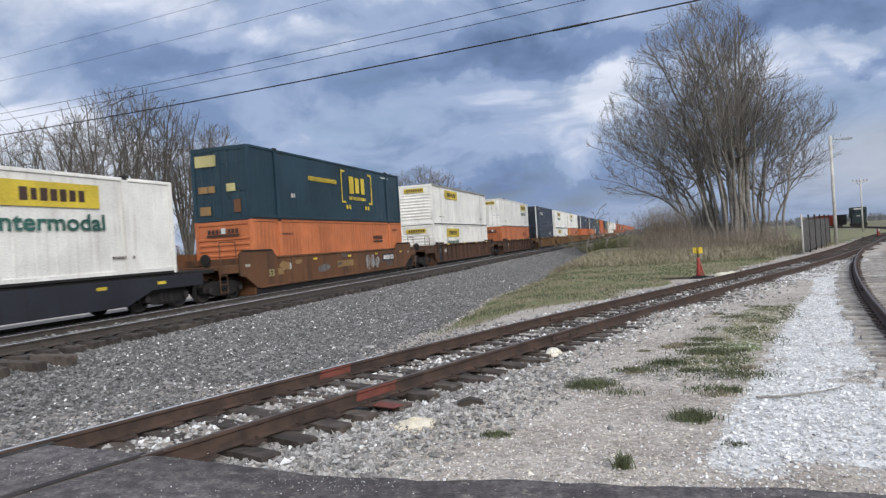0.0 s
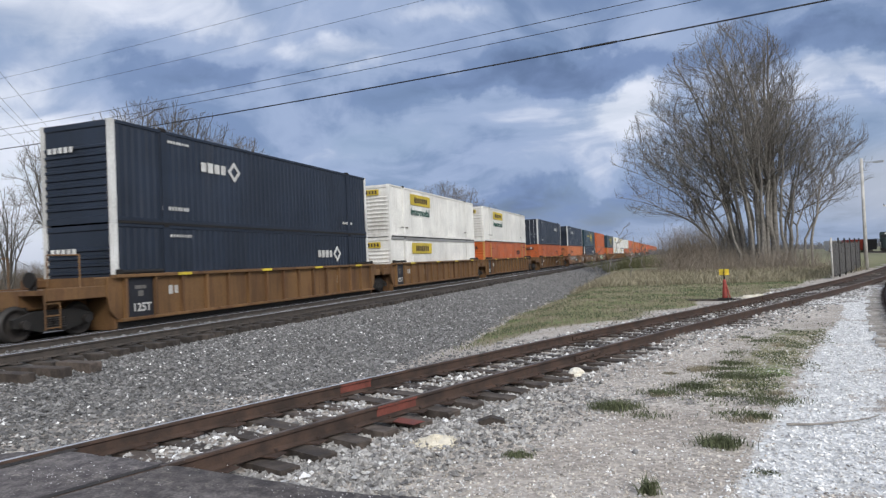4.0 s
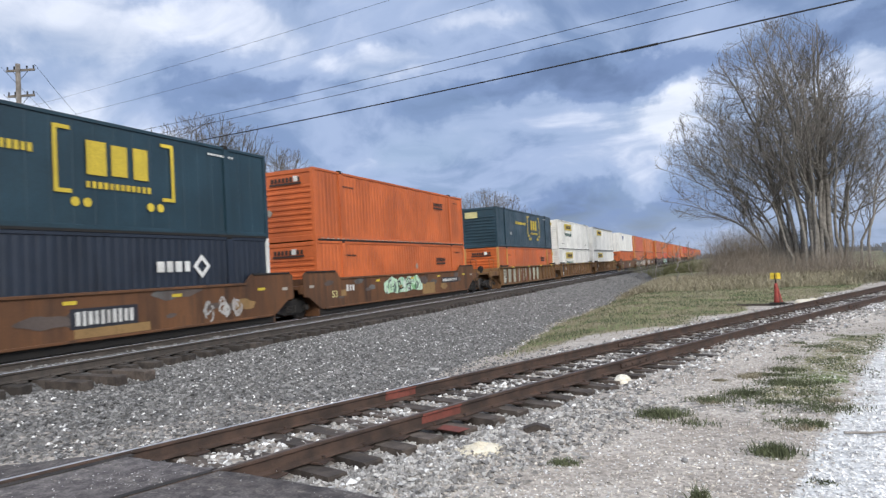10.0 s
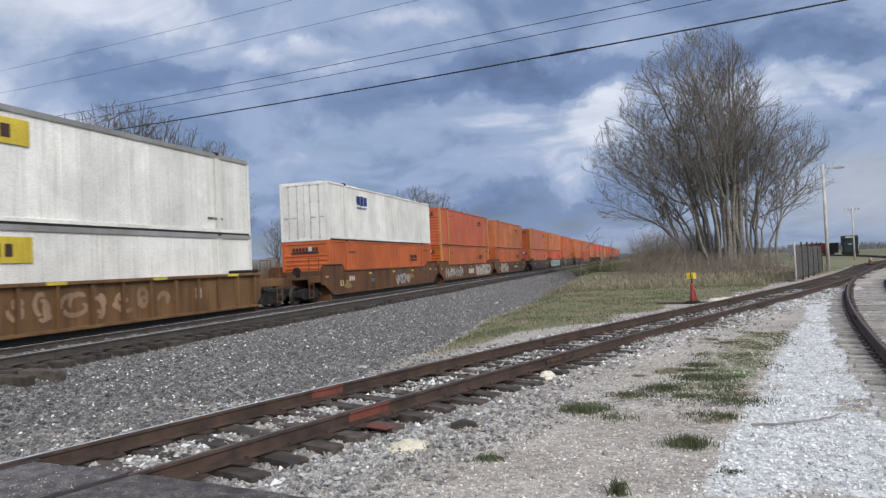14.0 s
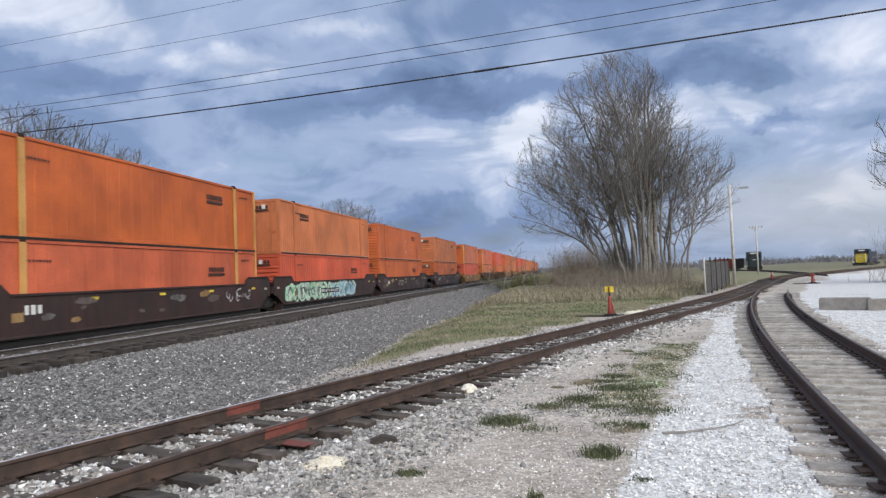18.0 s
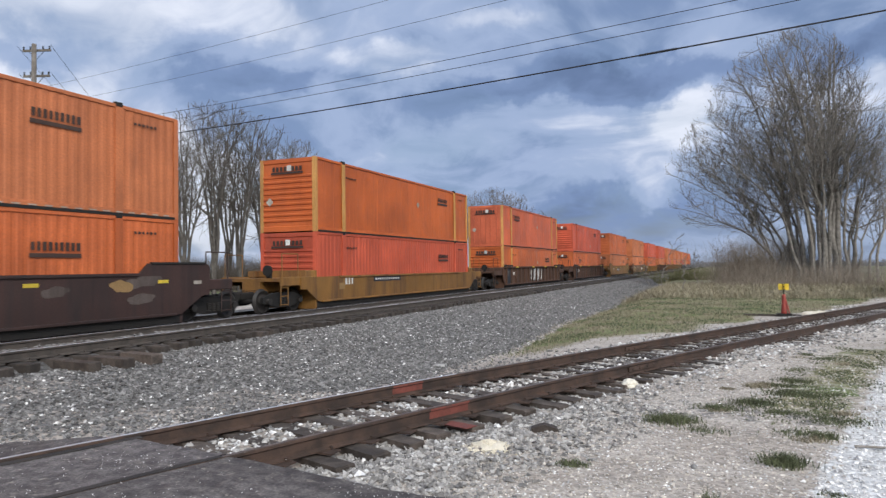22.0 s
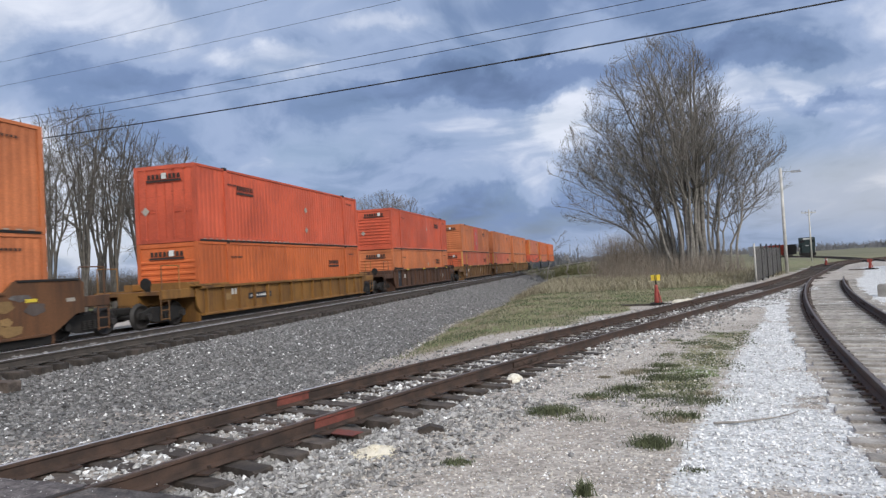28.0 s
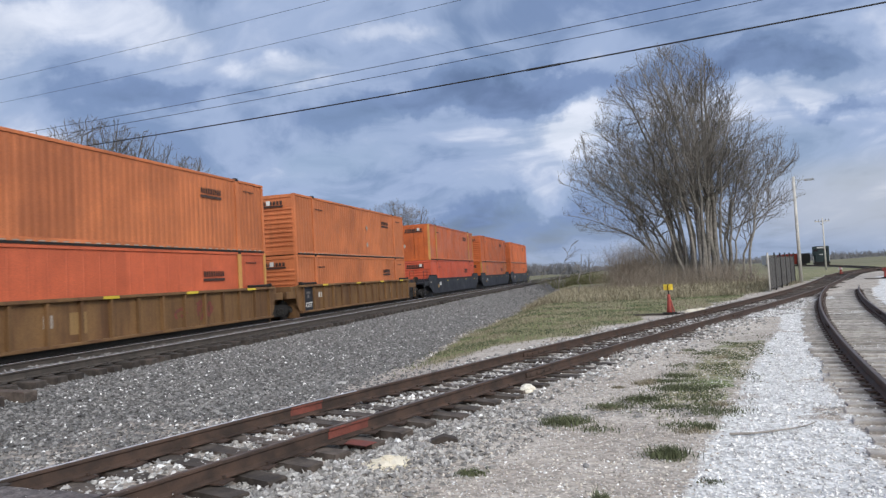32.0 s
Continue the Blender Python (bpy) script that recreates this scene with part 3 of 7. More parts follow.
def zones(x, y):
    """How much of grey ballast, white stone, grass and far field the ground holds at a place."""
    m = x - MAIN_X
    sx, bx = side_x(y), branch_x(y)
    rim = x - toe_x(y) + 0.5 * noise.noise((x * 0.25, y * 0.22, 3.0)) + 0.3 * noise.noise((x * 0.9, y * 0.8, 1.0))
    ball = 1 - step(-0.3, 0.6, rim) * (0.55 + 0.45 * step(9, 16, y))
    if x < sx:  # dusty grit along the siding
        ball *= 1 - 0.42 * (1 - step(1.2, 3.2, sx - x + 0.8 * noise.noise((x * 0.6, y * 0.6, 14.0))))
    if x < MAIN_X - 5:
        ball = 0.0
    if m > 2.4 and y < 9:
        ball *= 0.52 + 0.48 * step(-0.1, 0.5, noise.noise((x * 0.5, y * 0.5, 6.0)) + (y - 6.2) * 0.35 - 0.10 * (m - 4))
    white = gr = 0.0
    if y > 4.5:
        lo = -(1.9 + 0.068 * max(0.0, 20 - y))
        white = step(lo - 0.35, lo + 0.2, x - bx) * (1 - step(-1.40, -1.15, x - bx)) * (1 - step(27, 33, y))
        white = max(white, step(1.35, 1.7, x - bx) * (1 - step(7 + 0.16 * y, 9 + 0.2 * y, x - bx)) * step(6, 9, y) * (1 - step(95, 120, y)))
        if sx < x < bx + 2 and y > 24:
            white = max(white, 0.75 * (1 - step(30, 46, y)))
        if abs(x - bx) < 1.4 and y < 45:
            white = max(white, 0.30)
        gr = step(-0.1, 0.9, rim) * step(12.5, 19, y) * (1 - step(-3.7, -2.1, x - sx + 0.9 * noise.noise((x * 0.5, y * 0.3, 7.0))))
        px = bx + lo - 0.62
        gr = max(gr, 0.58 * (1 - step(0.30, 0.95, abs(x - px))) * step(8.6, 10.2, y) * (1 - step(16, 20, y)))
        if x > sx + 14 and y > 40:
            gr = max(gr, step(14, 22, x - sx))
        if y > 45 and -9 < m and x < sx - 2:
            gr = max(gr, step(45, 60, y) * step(0.2, 1.5, rim))
    if x < MAIN_X - 5:
        gr = 1.0
        if x > MAIN_X - 19 and y < 42:
            gr, white = step(14, 19, -m), 0.62 * max((1 - step(9, 12, y)) * step(6, 7, -m), step(10.5, 11.5, -m) * (1 - step(24, 30, y)))
            # dark ballast tone spread here in place of the shade beyond the train
            ball = max(ball, 1 - step(10, 11, -m))
    if y < -8:
        gr = max(gr, step(8, 14, -y))
    if y < 6.4 and x > sx:
        white *= step(5.1, 6.2, y + 0.5 * noise.noise((x * 1.1, y * 1.1, 2.0)))
    if white:  # a ragged rim
        white *= min(1.0, max(0.0, 0.95 + 0.9 * noise.noise((x * 0.9, y * 0.6, 12.0)) + 0.5 * noise.noise((x * 3.1, y * 2.3, 5.0))))
    r = math.hypot(x, y)
    return ball, white, gr, step(95, 150, r)


def spaced(lo, hi, fine, far, grow=1.16):
    """Lines of a grid: close between lo and hi, wider and wider out to far."""
    c = list(np.arange(lo, hi + 1e-6, fine))
    for sign, start in ((-1, lo), (1, hi)):
        p, d = start, fine
        while abs(p) < far:
            d *= grow
            p += sign * d
            c.append(p)
    return sorted(c)


def build_ground():
    xs, ys = spaced(-17.4, 12.0, 0.17, 3000), spaced(4.0, 34.0, 0.20, 3500)
    verts = [(x, y, ground_z(x, y) if abs(x) < 300 and -300 < y < 600 else -0.3) for y in ys for x in xs]
    n = len(xs)
    faces = [(j * n + i, j * n + i + 1, (j + 1) * n + i + 1, (j + 1) * n + i) for j in range(len(ys) - 1) for i in range(n - 1)]
    me = bpy.data.meshes.new("ground")
    me.from_pydata(verts, [], faces)
    zs = [zones(x, y) for y in ys for x in xs]
    for k, name in enumerate(("ballast", "white", "grass", "field")):
        a = me.attributes.new(name, "FLOAT", "POINT")
        a.data.foreach_set("value", [q[k] for q in zs])
    me.materials.append(M["ground"])
    me.polygons.foreach_set("use_smooth", [True] * len(faces))
    tagged(new("ground", me), "gravel, ballast and patchy spring grass beside the tracks", "ground", kind="structure")


build_ground()


# ---- road over the siding ----
def build_road():
    road = tagged(new("road"), "worn dark asphalt road crossing the rusty siding", "road", kind="structure")
    edge_n = lambda u: 0.10 * noise.noise((u * 0.8, 3.3, 0)) + 0.05 * noise.noise((u * 4.0, 1.3, 0))

    def sheet(us, north, top, name, label):
        offs = [0.0, 0.03, 0.12, 0.3, 0.6, 1.0, 1.6, 2.4, 3.4, 5.0, 7.0, 10.0]
        s = Shape()
        n = len(offs)
        pts = []
        for u in us:
            ye = north(u)
            for k, o in enumerate(offs):
                y = ye - o
                z = top(u, y) - (0.12 if k == 0 else 0.035 if k == 1 else 0.0) + 0.012 * noise.noise((u * 1.3, y * 1.3, 2))
                pts.append((side_x(y) + u, y, z))
        fs = [(i * n + k, i * n + k + 1, (i + 1) * n + k + 1, (i + 1) * n + k) for i in range(len(us) - 1) for k in range(n - 1)]
        s.add(pts, fs)
        part(name, s, "asphalt", road, label, smooth=True)

    right = [0.80 + 0.08 * i for i in range(90)] + [8.2 + 0.6 * i for i in range(60)]
    sheet(right, lambda u: 4.86 + 0.035 * min(u, 9) + edge_n(u), lambda u, y: 0.176 - 0.116 * step(0.9, 2.8, u), "road_apron", "dark asphalt beside the siding")
    sheet([-0.69 + 0.07 * i for i in range(20)], lambda u: 5.02 + 0.10 * (0.66 - u) + edge_n(u), lambda u, y: 0.150, "crossing_panel", "patched asphalt between the rails")
    left = [-0.80 - 0.08 * i for i in range(14)]
    sheet(left[::-1], lambda u: 5.05 - 0.3 * step(-0.9, -1.9, u) + edge_n(u), lambda u, y: 0.160 - 0.06 * step(0.8, 1.9, -u), "road_shoulder", "cracked asphalt edge beside the siding")
    far = [-1.84 - 0.2 * i for i in range(32)]
    sheet(far[::-1], lambda u: 4.6 - 1.9 * step(1.9, 3.4, -u) + edge_n(u), lambda u, y: 0.10 - 0.14 * step(1.9, 7.8, -u), "road_approach", "asphalt between the siding and the main line")
    return road


build_road()


# ---- tracks ----
RAIL = [(-0.07, -0.17), (0.07, -0.17), (0.07, -0.155), (0.012, -0.135), (0.012, -0.045), (0.036, -0.03), (0.036, -0.006), (0.030, 0.0), (-0.030, 0.0), (-0.036, -0.006), (-0.036, -0.03), (-0.012, -0.045), (-0.012, -0.135), (-0.07, -0.155)]
HEAD = [(-0.024, 0.0), (0.024, 0.0), (0.024, 0.0025), (-0.024, 0.0025)]


def offset(fx, y, d, z):
    e = 0.05
    s = (fx(y + e) - fx(y - e)) / (2 * e)
    k = 1 / math.hypot(1, s)
    return (fx(y) + d * k, y - d * s * k, z)


def line_of(fx, d, z, y0, y1, dy):
    n = max(2, int((y1 - y0) / dy) + 1)
    return [offset(fx, y0 + (y1 - y0) * i / (n - 1), d, z) for i in range(n)]


TIE_MESH = {}


def tie_mesh(key, length, material, seed):
    if key not in TIE_MESH:
        rng = random.Random(seed)
        s = Shape()
        s.box(0, 0, -0.09, length, 0.225, 0.175, 0.016)
        s.v = [(x + rng.uniform(-0.012, 0.012), y + rng.uniform(-0.012, 0.012), z + rng.uniform(-0.010, 0.006)) for x, y, z in s.v]
        # the box runs along y in its profile: turn it so that the tie lies across the track
        TIE_MESH[key] = s.mesh("tie", M[material])
    return TIE_MESH[key]


def lay_ties(track, fx, y0, y1, gap, top, length, material, seed, near):
    """Ties between y0 and y1: single ones up to near, the rest joined."""
    rng = random.Random(seed)
    rest = Shape()
    y, n = y0, 0
    while y < y1:
        s = (fx(y + 0.05) - fx(y - 0.05)) / 0.1
        turn = -math.degrees(math.atan(s)) + rng.uniform(-1.6, 1.6)
        slide = rng.uniform(-0.09, 0.09)
        x, yy, z = offset(fx, y, slide, top + rng.uniform(-0.012, 0.006))
        if y < near and n < 300:
            part("tie", tie_mesh((material, length, seed, rng.randrange(5)), length, material, seed + rng.randrange(99)), material, track, at=pose(x, yy, z, 0, 0, turn))
            n += 1
        else:
            a = radians(turn)
            c, d = math.cos(a) * length / 2, math.sin(a) * length / 2
            p, q = (x - c, yy - d), (x + c, yy + d)
            w = 0.112
            nx, ny = -math.sin(a) * w, math.cos(a) * w
            pts = [(p[0] - nx, p[1] - ny, z), (p[0] + nx, p[1] + ny, z), (q[0] + nx, q[1] + ny, z), (q[0] - nx, q[1] - ny, z)]
            rest.add(pts + [(u, v, w2 - 0.17) for u, v, w2 in pts], [(0, 1, 2, 3), (0, 4, 5, 1), (1, 5, 6, 2), (2, 6, 7, 3), (3, 7, 4, 0)])
        y += gap * rng.uniform(0.93, 1.07) / math.hypot(1, s)
    if rest.v:
        tagged(part("tie_row", rest, material, track, "far run of wooden ties"), kind="stuff")


def plates(track, fx, y0, y1, gap, top, sides=(-1, 1)):
    s = Shape()
    y = y0
    while y < y1:
        for k in sides:
            x, yy, z = offset(fx, y, k * GAUGE, top + 0.006)
            s.box(x, yy, z, 0.36, 0.19, 0.016)
            for e in (-0.09, 0.09):
                s.box(x + e, yy + 0.05, z + 0.025, 0.03, 0.03, 0.04)
        y += gap
    return s


def build_track(name, label, fx, y0, y1, dy, rail_z, tie, gap, length, near, seed, rail="rail", joints=()):
    track = tagged(new(name), label, "railway track", kind="structure")
    for d in (-GAUGE, GAUGE):
        path = line_of(fx, d, rail_z, y0, y1, dy)
        r = part("rail", Shape().sweep(path, RAIL), rail, track)
        part("rail_head", Shape().sweep(path, HEAD), "railtop" if rail == "rail_dark" else "headworn", r, "worn running surface of the rail")
    for d, y in joints:
        s = Shape()
        for e in (-0.028, 0.028):
            s.sweep(line_of(fx, d + e, rail_z - 0.09, y - 0.42, y + 0.42, 0.2), [(-0.016, -0.04), (0.016, -0.04), (0.016, 0.04), (-0.016, 0.04)])
        for k in (-0.33, -0.12, 0.12, 0.33):
            x, yy, z = offset(fx, y + k, d, rail_z - 0.09)
            s.rod((x - 0.07, yy, z), (x + 0.07, yy, z), 0.02, n=6)
        part("joint_bar", s, rail, track, "bolted joint bar on the rail")
    lay_ties(track, fx, y0, y1, gap, rail_z - 0.186, length, tie, seed, near)
    part("tie_plate_row", plates(track, fx, max(y0, 4.5), min(y1, 40), gap, rail_z - 0.186), rail, track, "rusty tie plates and spikes")
    return track


M["tar"] = surf("tar_grime", (0.018, 0.016, 0.015), (0.045, 0.038, 0.034), 4, 0.85, 0, 0.4, 60)
M["headworn"] = surf("worn_rail_head", (0.10, 0.075, 0.06), (0.20, 0.165, 0.145), 5, 0.5, 0.6, 0.1, 80)
main_x = lambda y: MAIN_X + 0.0 * y
main = build_track("main_track", "heavy main line track under the passing train", main_x, -90, 700, 8, MAIN_Z, "tie_dark", 0.53, 2.6, 70, 11, "rail_dark")
near_x = lambda y: NEAR_X + 0.0 * y
nearer = build_track("main_track", "empty main line track on grey ballast beside the train", near_x, -90, 700, 8, NEAR_Z, "tie_dark", 0.53, 2.6, 90, 15, "rail_dark")
siding = build_track("siding_track", "rusty siding track with worn wooden ties", side_x, -14, 190, 0.8, RAIL_Z, "tie", 0.52, 2.55, 120, 12, "rail", [(GAUGE, 12.35), (-GAUGE, 14.6), (GAUGE, 24.2), (-GAUGE, 26.0)])
branch = build_track("branch_track", "curved branch track with closely laid weathered ties", branch_x, -14, 41.5, 0.6, RAIL_Z, "tie_pale", 0.48, 2.6, 60, 13, "rail", [(-GAUGE, 19.0), (GAUGE, 23.0)])
# polished strip on the siding rails by the road
for d, y0, y1 in ((-GAUGE, -6, 9.5),):
    part("polished_strip", Shape().sweep(line_of(side_x, d, RAIL_Z + 0.0035, y0, y1, 0.5), [(-0.022, 0), (0.020, 0), (0.020, 0.002), (-0.022, 0.002)]), "railtop", siding, "polished strip on the rail head, sky sheen in its colour")
part("tar_film", Shape().sweep(line_of(side_x, GAUGE, RAIL_Z + 0.0035, -6, 5.0, 0.4), [(-0.034, 0), (0.034, 0), (0.034, 0.003), (-0.034, 0.003)]), "tar", siding, "rail head grimed with tar")
for d in (-GAUGE + 0.09, GAUGE - 0.10):
    part("flangeway", Shape().sweep(line_of(side_x, d, RAIL_Z - 0.035, -6, 4.9, 0.4), [(-0.05, 0), (0.05, 0), (0.05, 0.012), (-0.05, 0.012)]), "tar", siding, "dark groove beside the rail")
# red marks sprayed on both rails and one tie
for d, y0, y1 in ((GAUGE, 7.55, 8.2), (-GAUGE, 8.25, 8.8)):
    s = Shape()
    for e, w, z0, z1 in ((0.0135, 0.002, -0.13, -0.045), (0.0375, 0.002, -0.032, -0.006), (-0.0135, 0.002, -0.13, -0.045)):
        s.sweep(line_of(side_x, d + e, RAIL_Z, y0, y1, 0.2), [(-w, z0), (w, z0), (w, z1), (-w, z1)])
    part("paint_mark", s, "redpaint", siding, "faded red spray paint on the rail")
s = Shape()
x, y, z = offset(side_x, 7.72, GAUGE + 0.32, RAIL_Z - 0.183)
a = math.atan(0.34)
s.add([(x + u * math.cos(a) + v * math.sin(a), y - u * math.sin(a) + v * math.cos(a), z + w) for u in (-0.2, 0.2) for v in (-0.1, 0.1) for w in (0, 0.006)], [(0, 1, 3, 2), (4, 6, 7, 5), (0, 4, 5, 1), (2, 3, 7, 6), (0, 2, 6, 4), (1, 5, 7, 3)])
part("paint_patch", s, "redpaint", siding, "red spray paint on the tie")
# a yard lead that leaves the siding far off
yard_x = lambda y: 27.5 + 0.23 * (y - 80) - 0.0012 * (y - 80) ** 2
yard = build_track("yard_track", "yard lead curving away over pale gravel", yard_x, 78, 190, 2.5, RAIL_Z - 0.05, "tie_pale", 0.6, 2.6, 0, 14)


# ---- the train ----
# Car and container space: x across (the lit side is +x), y along the train, z up from the rail tops.
CL, CW, CH = 16.15, 2.6, 2.896
BOX_MESH = {}


def wall_profile(kind):
    """Points (y, depth) along a side wall."""
    h = CL / 2 - 0.16
    if kind == "flat":  # plate wall with shallow posts
        pts, n = [], 26
        w = 2 * h / n
        for i in range(n):
            y = -h + i * w
            pts += [(y, 0.0), (y + w - 0.07, 0.0), (y + w - 0.055, 0.006), (y + w - 0.015, 0.006)]
        return pts + [(h, 0.0)]
    n = 58
    w = 2 * h / n
    pts = []
    for i in range(n):
        y = -h + i * w
        pts += [(y, 0.0), (y + 0.30 * w, 0.0), (y + 0.46 * w, 0.013), (y + 0.84 * w, 0.013)]
    return pts + [(h, 0.0)]


def shell(kind):
    """Corrugated side walls, floor and roof in one piece."""
    s = Shape()
    prof = wall_profile(kind)
    z0, z1 = 0.17, CH - 0.09
    for side in (1, -1):
        x = side * (CW / 2 - 0.036)
        pts = [(x + side * d, y, z) for y, d in prof for z in (z0, z1)]
        s.add(pts, [(2 * i, 2 * i + 2, 2 * i + 3, 2 * i + 1) for i in range(len(prof) - 1)])
    s.box(0, 0, 0.14, CW - 0.09, CL - 0.2, 0.08)
    n = 24
    pts = []
    for i in range(n + 1):
        y = -CL / 2 + 0.1 + (CL - 0.2) * i / n
        z = CH - 0.035 - (0.02 if i % 2 else 0.0)
        pts += [(-CW / 2 + 0.03, y, z), (CW / 2 - 0.03, y, z)]
    s.add(pts, [(2 * i, 2 * i + 1, 2 * i + 3, 2 * i + 2) for i in range(n)])
    return s


def rails_and_posts(ob, key, body, posts, band):
    """The frame of a container: corner posts, top and bottom rails, lifting posts."""
    for sy in (-1, 1):
        for sx in (-1, 1):
            part("corner_post", cached(("post", posts), lambda: Shape().box(0, 0, CH / 2, 0.15, 0.15, CH, 0.012), "corner_post", posts), posts, ob, at=pose(sx * (CW / 2 - 0.075), sy * (CL / 2 - 0.075), 0))
    for sx in (-1, 1):
        part("top_rail", cached(("top", body), lambda: Shape().box(0, 0, CH - 0.05, 0.05, CL - 0.3, 0.10, 0.01), "top_rail", body), body, ob, at=pose(sx * (CW / 2 - 0.02), 0, 0))
        part("bottom_rail", cached(("bottom", body), lambda: Shape().box(0, 0, 0.09, 0.05, CL - 0.3, 0.18, 0.01), "bottom_rail", body), body, ob, at=pose(sx * (CW / 2 - 0.018), 0, 0))
        for sy in (-1, 1):  # lifting posts at the forty foot points, with their castings
            part("lift_post", cached(("lift", band or body), lambda: Shape().box(0, 0, CH / 2, 0.030, 0.24, CH - 0.14, 0.006), "lift_post", band or body), band or body, ob, at=pose(sx * (CW / 2 + 0.002), sy * 6.05, 0))
            part("lift_casting", cached(("cast",), lambda: Shape().box(0, 0, 0, 0.14, 0.20, 0.12, 0.015), "lift_casting", "steel"), "steel", ob, at=pose(sx * (CW / 2 - 0.05), sy * 6.05, CH - 0.005))


def cached(key, make, name, material, smooth=False):
    if key not in BOX_MESH:
        BOX_MESH[key] = make().mesh(name, M[material], smooth)
    return BOX_MESH[key]


def ribbed_end(sy):
    """One pressed plate with level ribs and a deeper head and sill."""
    y = CL / 2 - 0.07
    out = [(y, 0.03), (y + 0.07, 0.03), (y + 0.07, 0.22), (y + 0.03, 0.24)]
    for i in range(9):
        z = 0.40 + 0.215 * i
        out += [(y + 0.03, z), (y + 0.075, z + 0.03), (y + 0.075, z + 0.09), (y + 0.03, z + 0.12)]
    out += [(y + 0.03, CH - 0.20), (y + 0.065, CH - 0.17), (y + 0.065, CH - 0.02), (y, CH - 0.02)]
    return Shape().prism([(sy * u, w) for u, w in out], -CW / 2 + 0.15, CW / 2 - 0.15)


def door_leaf(sy, sx):
    s = Shape()
    y = sy * (CL / 2 - 0.05)
    x = sx * (CW / 4 - 0.075)
    w = CW / 2 - 0.17
    s.box(x, y, CH / 2, w, 0.04, CH - 0.26)
    for i in range(5):
        s.box(x, y + sy * 0.022, 0.42 + 0.5 * i, w - 0.1, 0.02, 0.34, 0.008)
    return s


def lock_rod(sy, sx, k):
    s = Shape()
    y = sy * (CL / 2 + 0.0)
    x = sx * (0.05 + k * (CW / 2 - 0.22))
    s.rod((x, y, 0.1), (x, y, CH - 0.1), 0.019, n=6)
    for z in (0.16, 0.9, 1.9, CH - 0.16):
        s.box(x, y, z, 0.10, 0.05, 0.06)
    return s.box(x + 0.14 * sx, y + sy * 0.01, 1.15, 0.30, 0.02, 0.04)


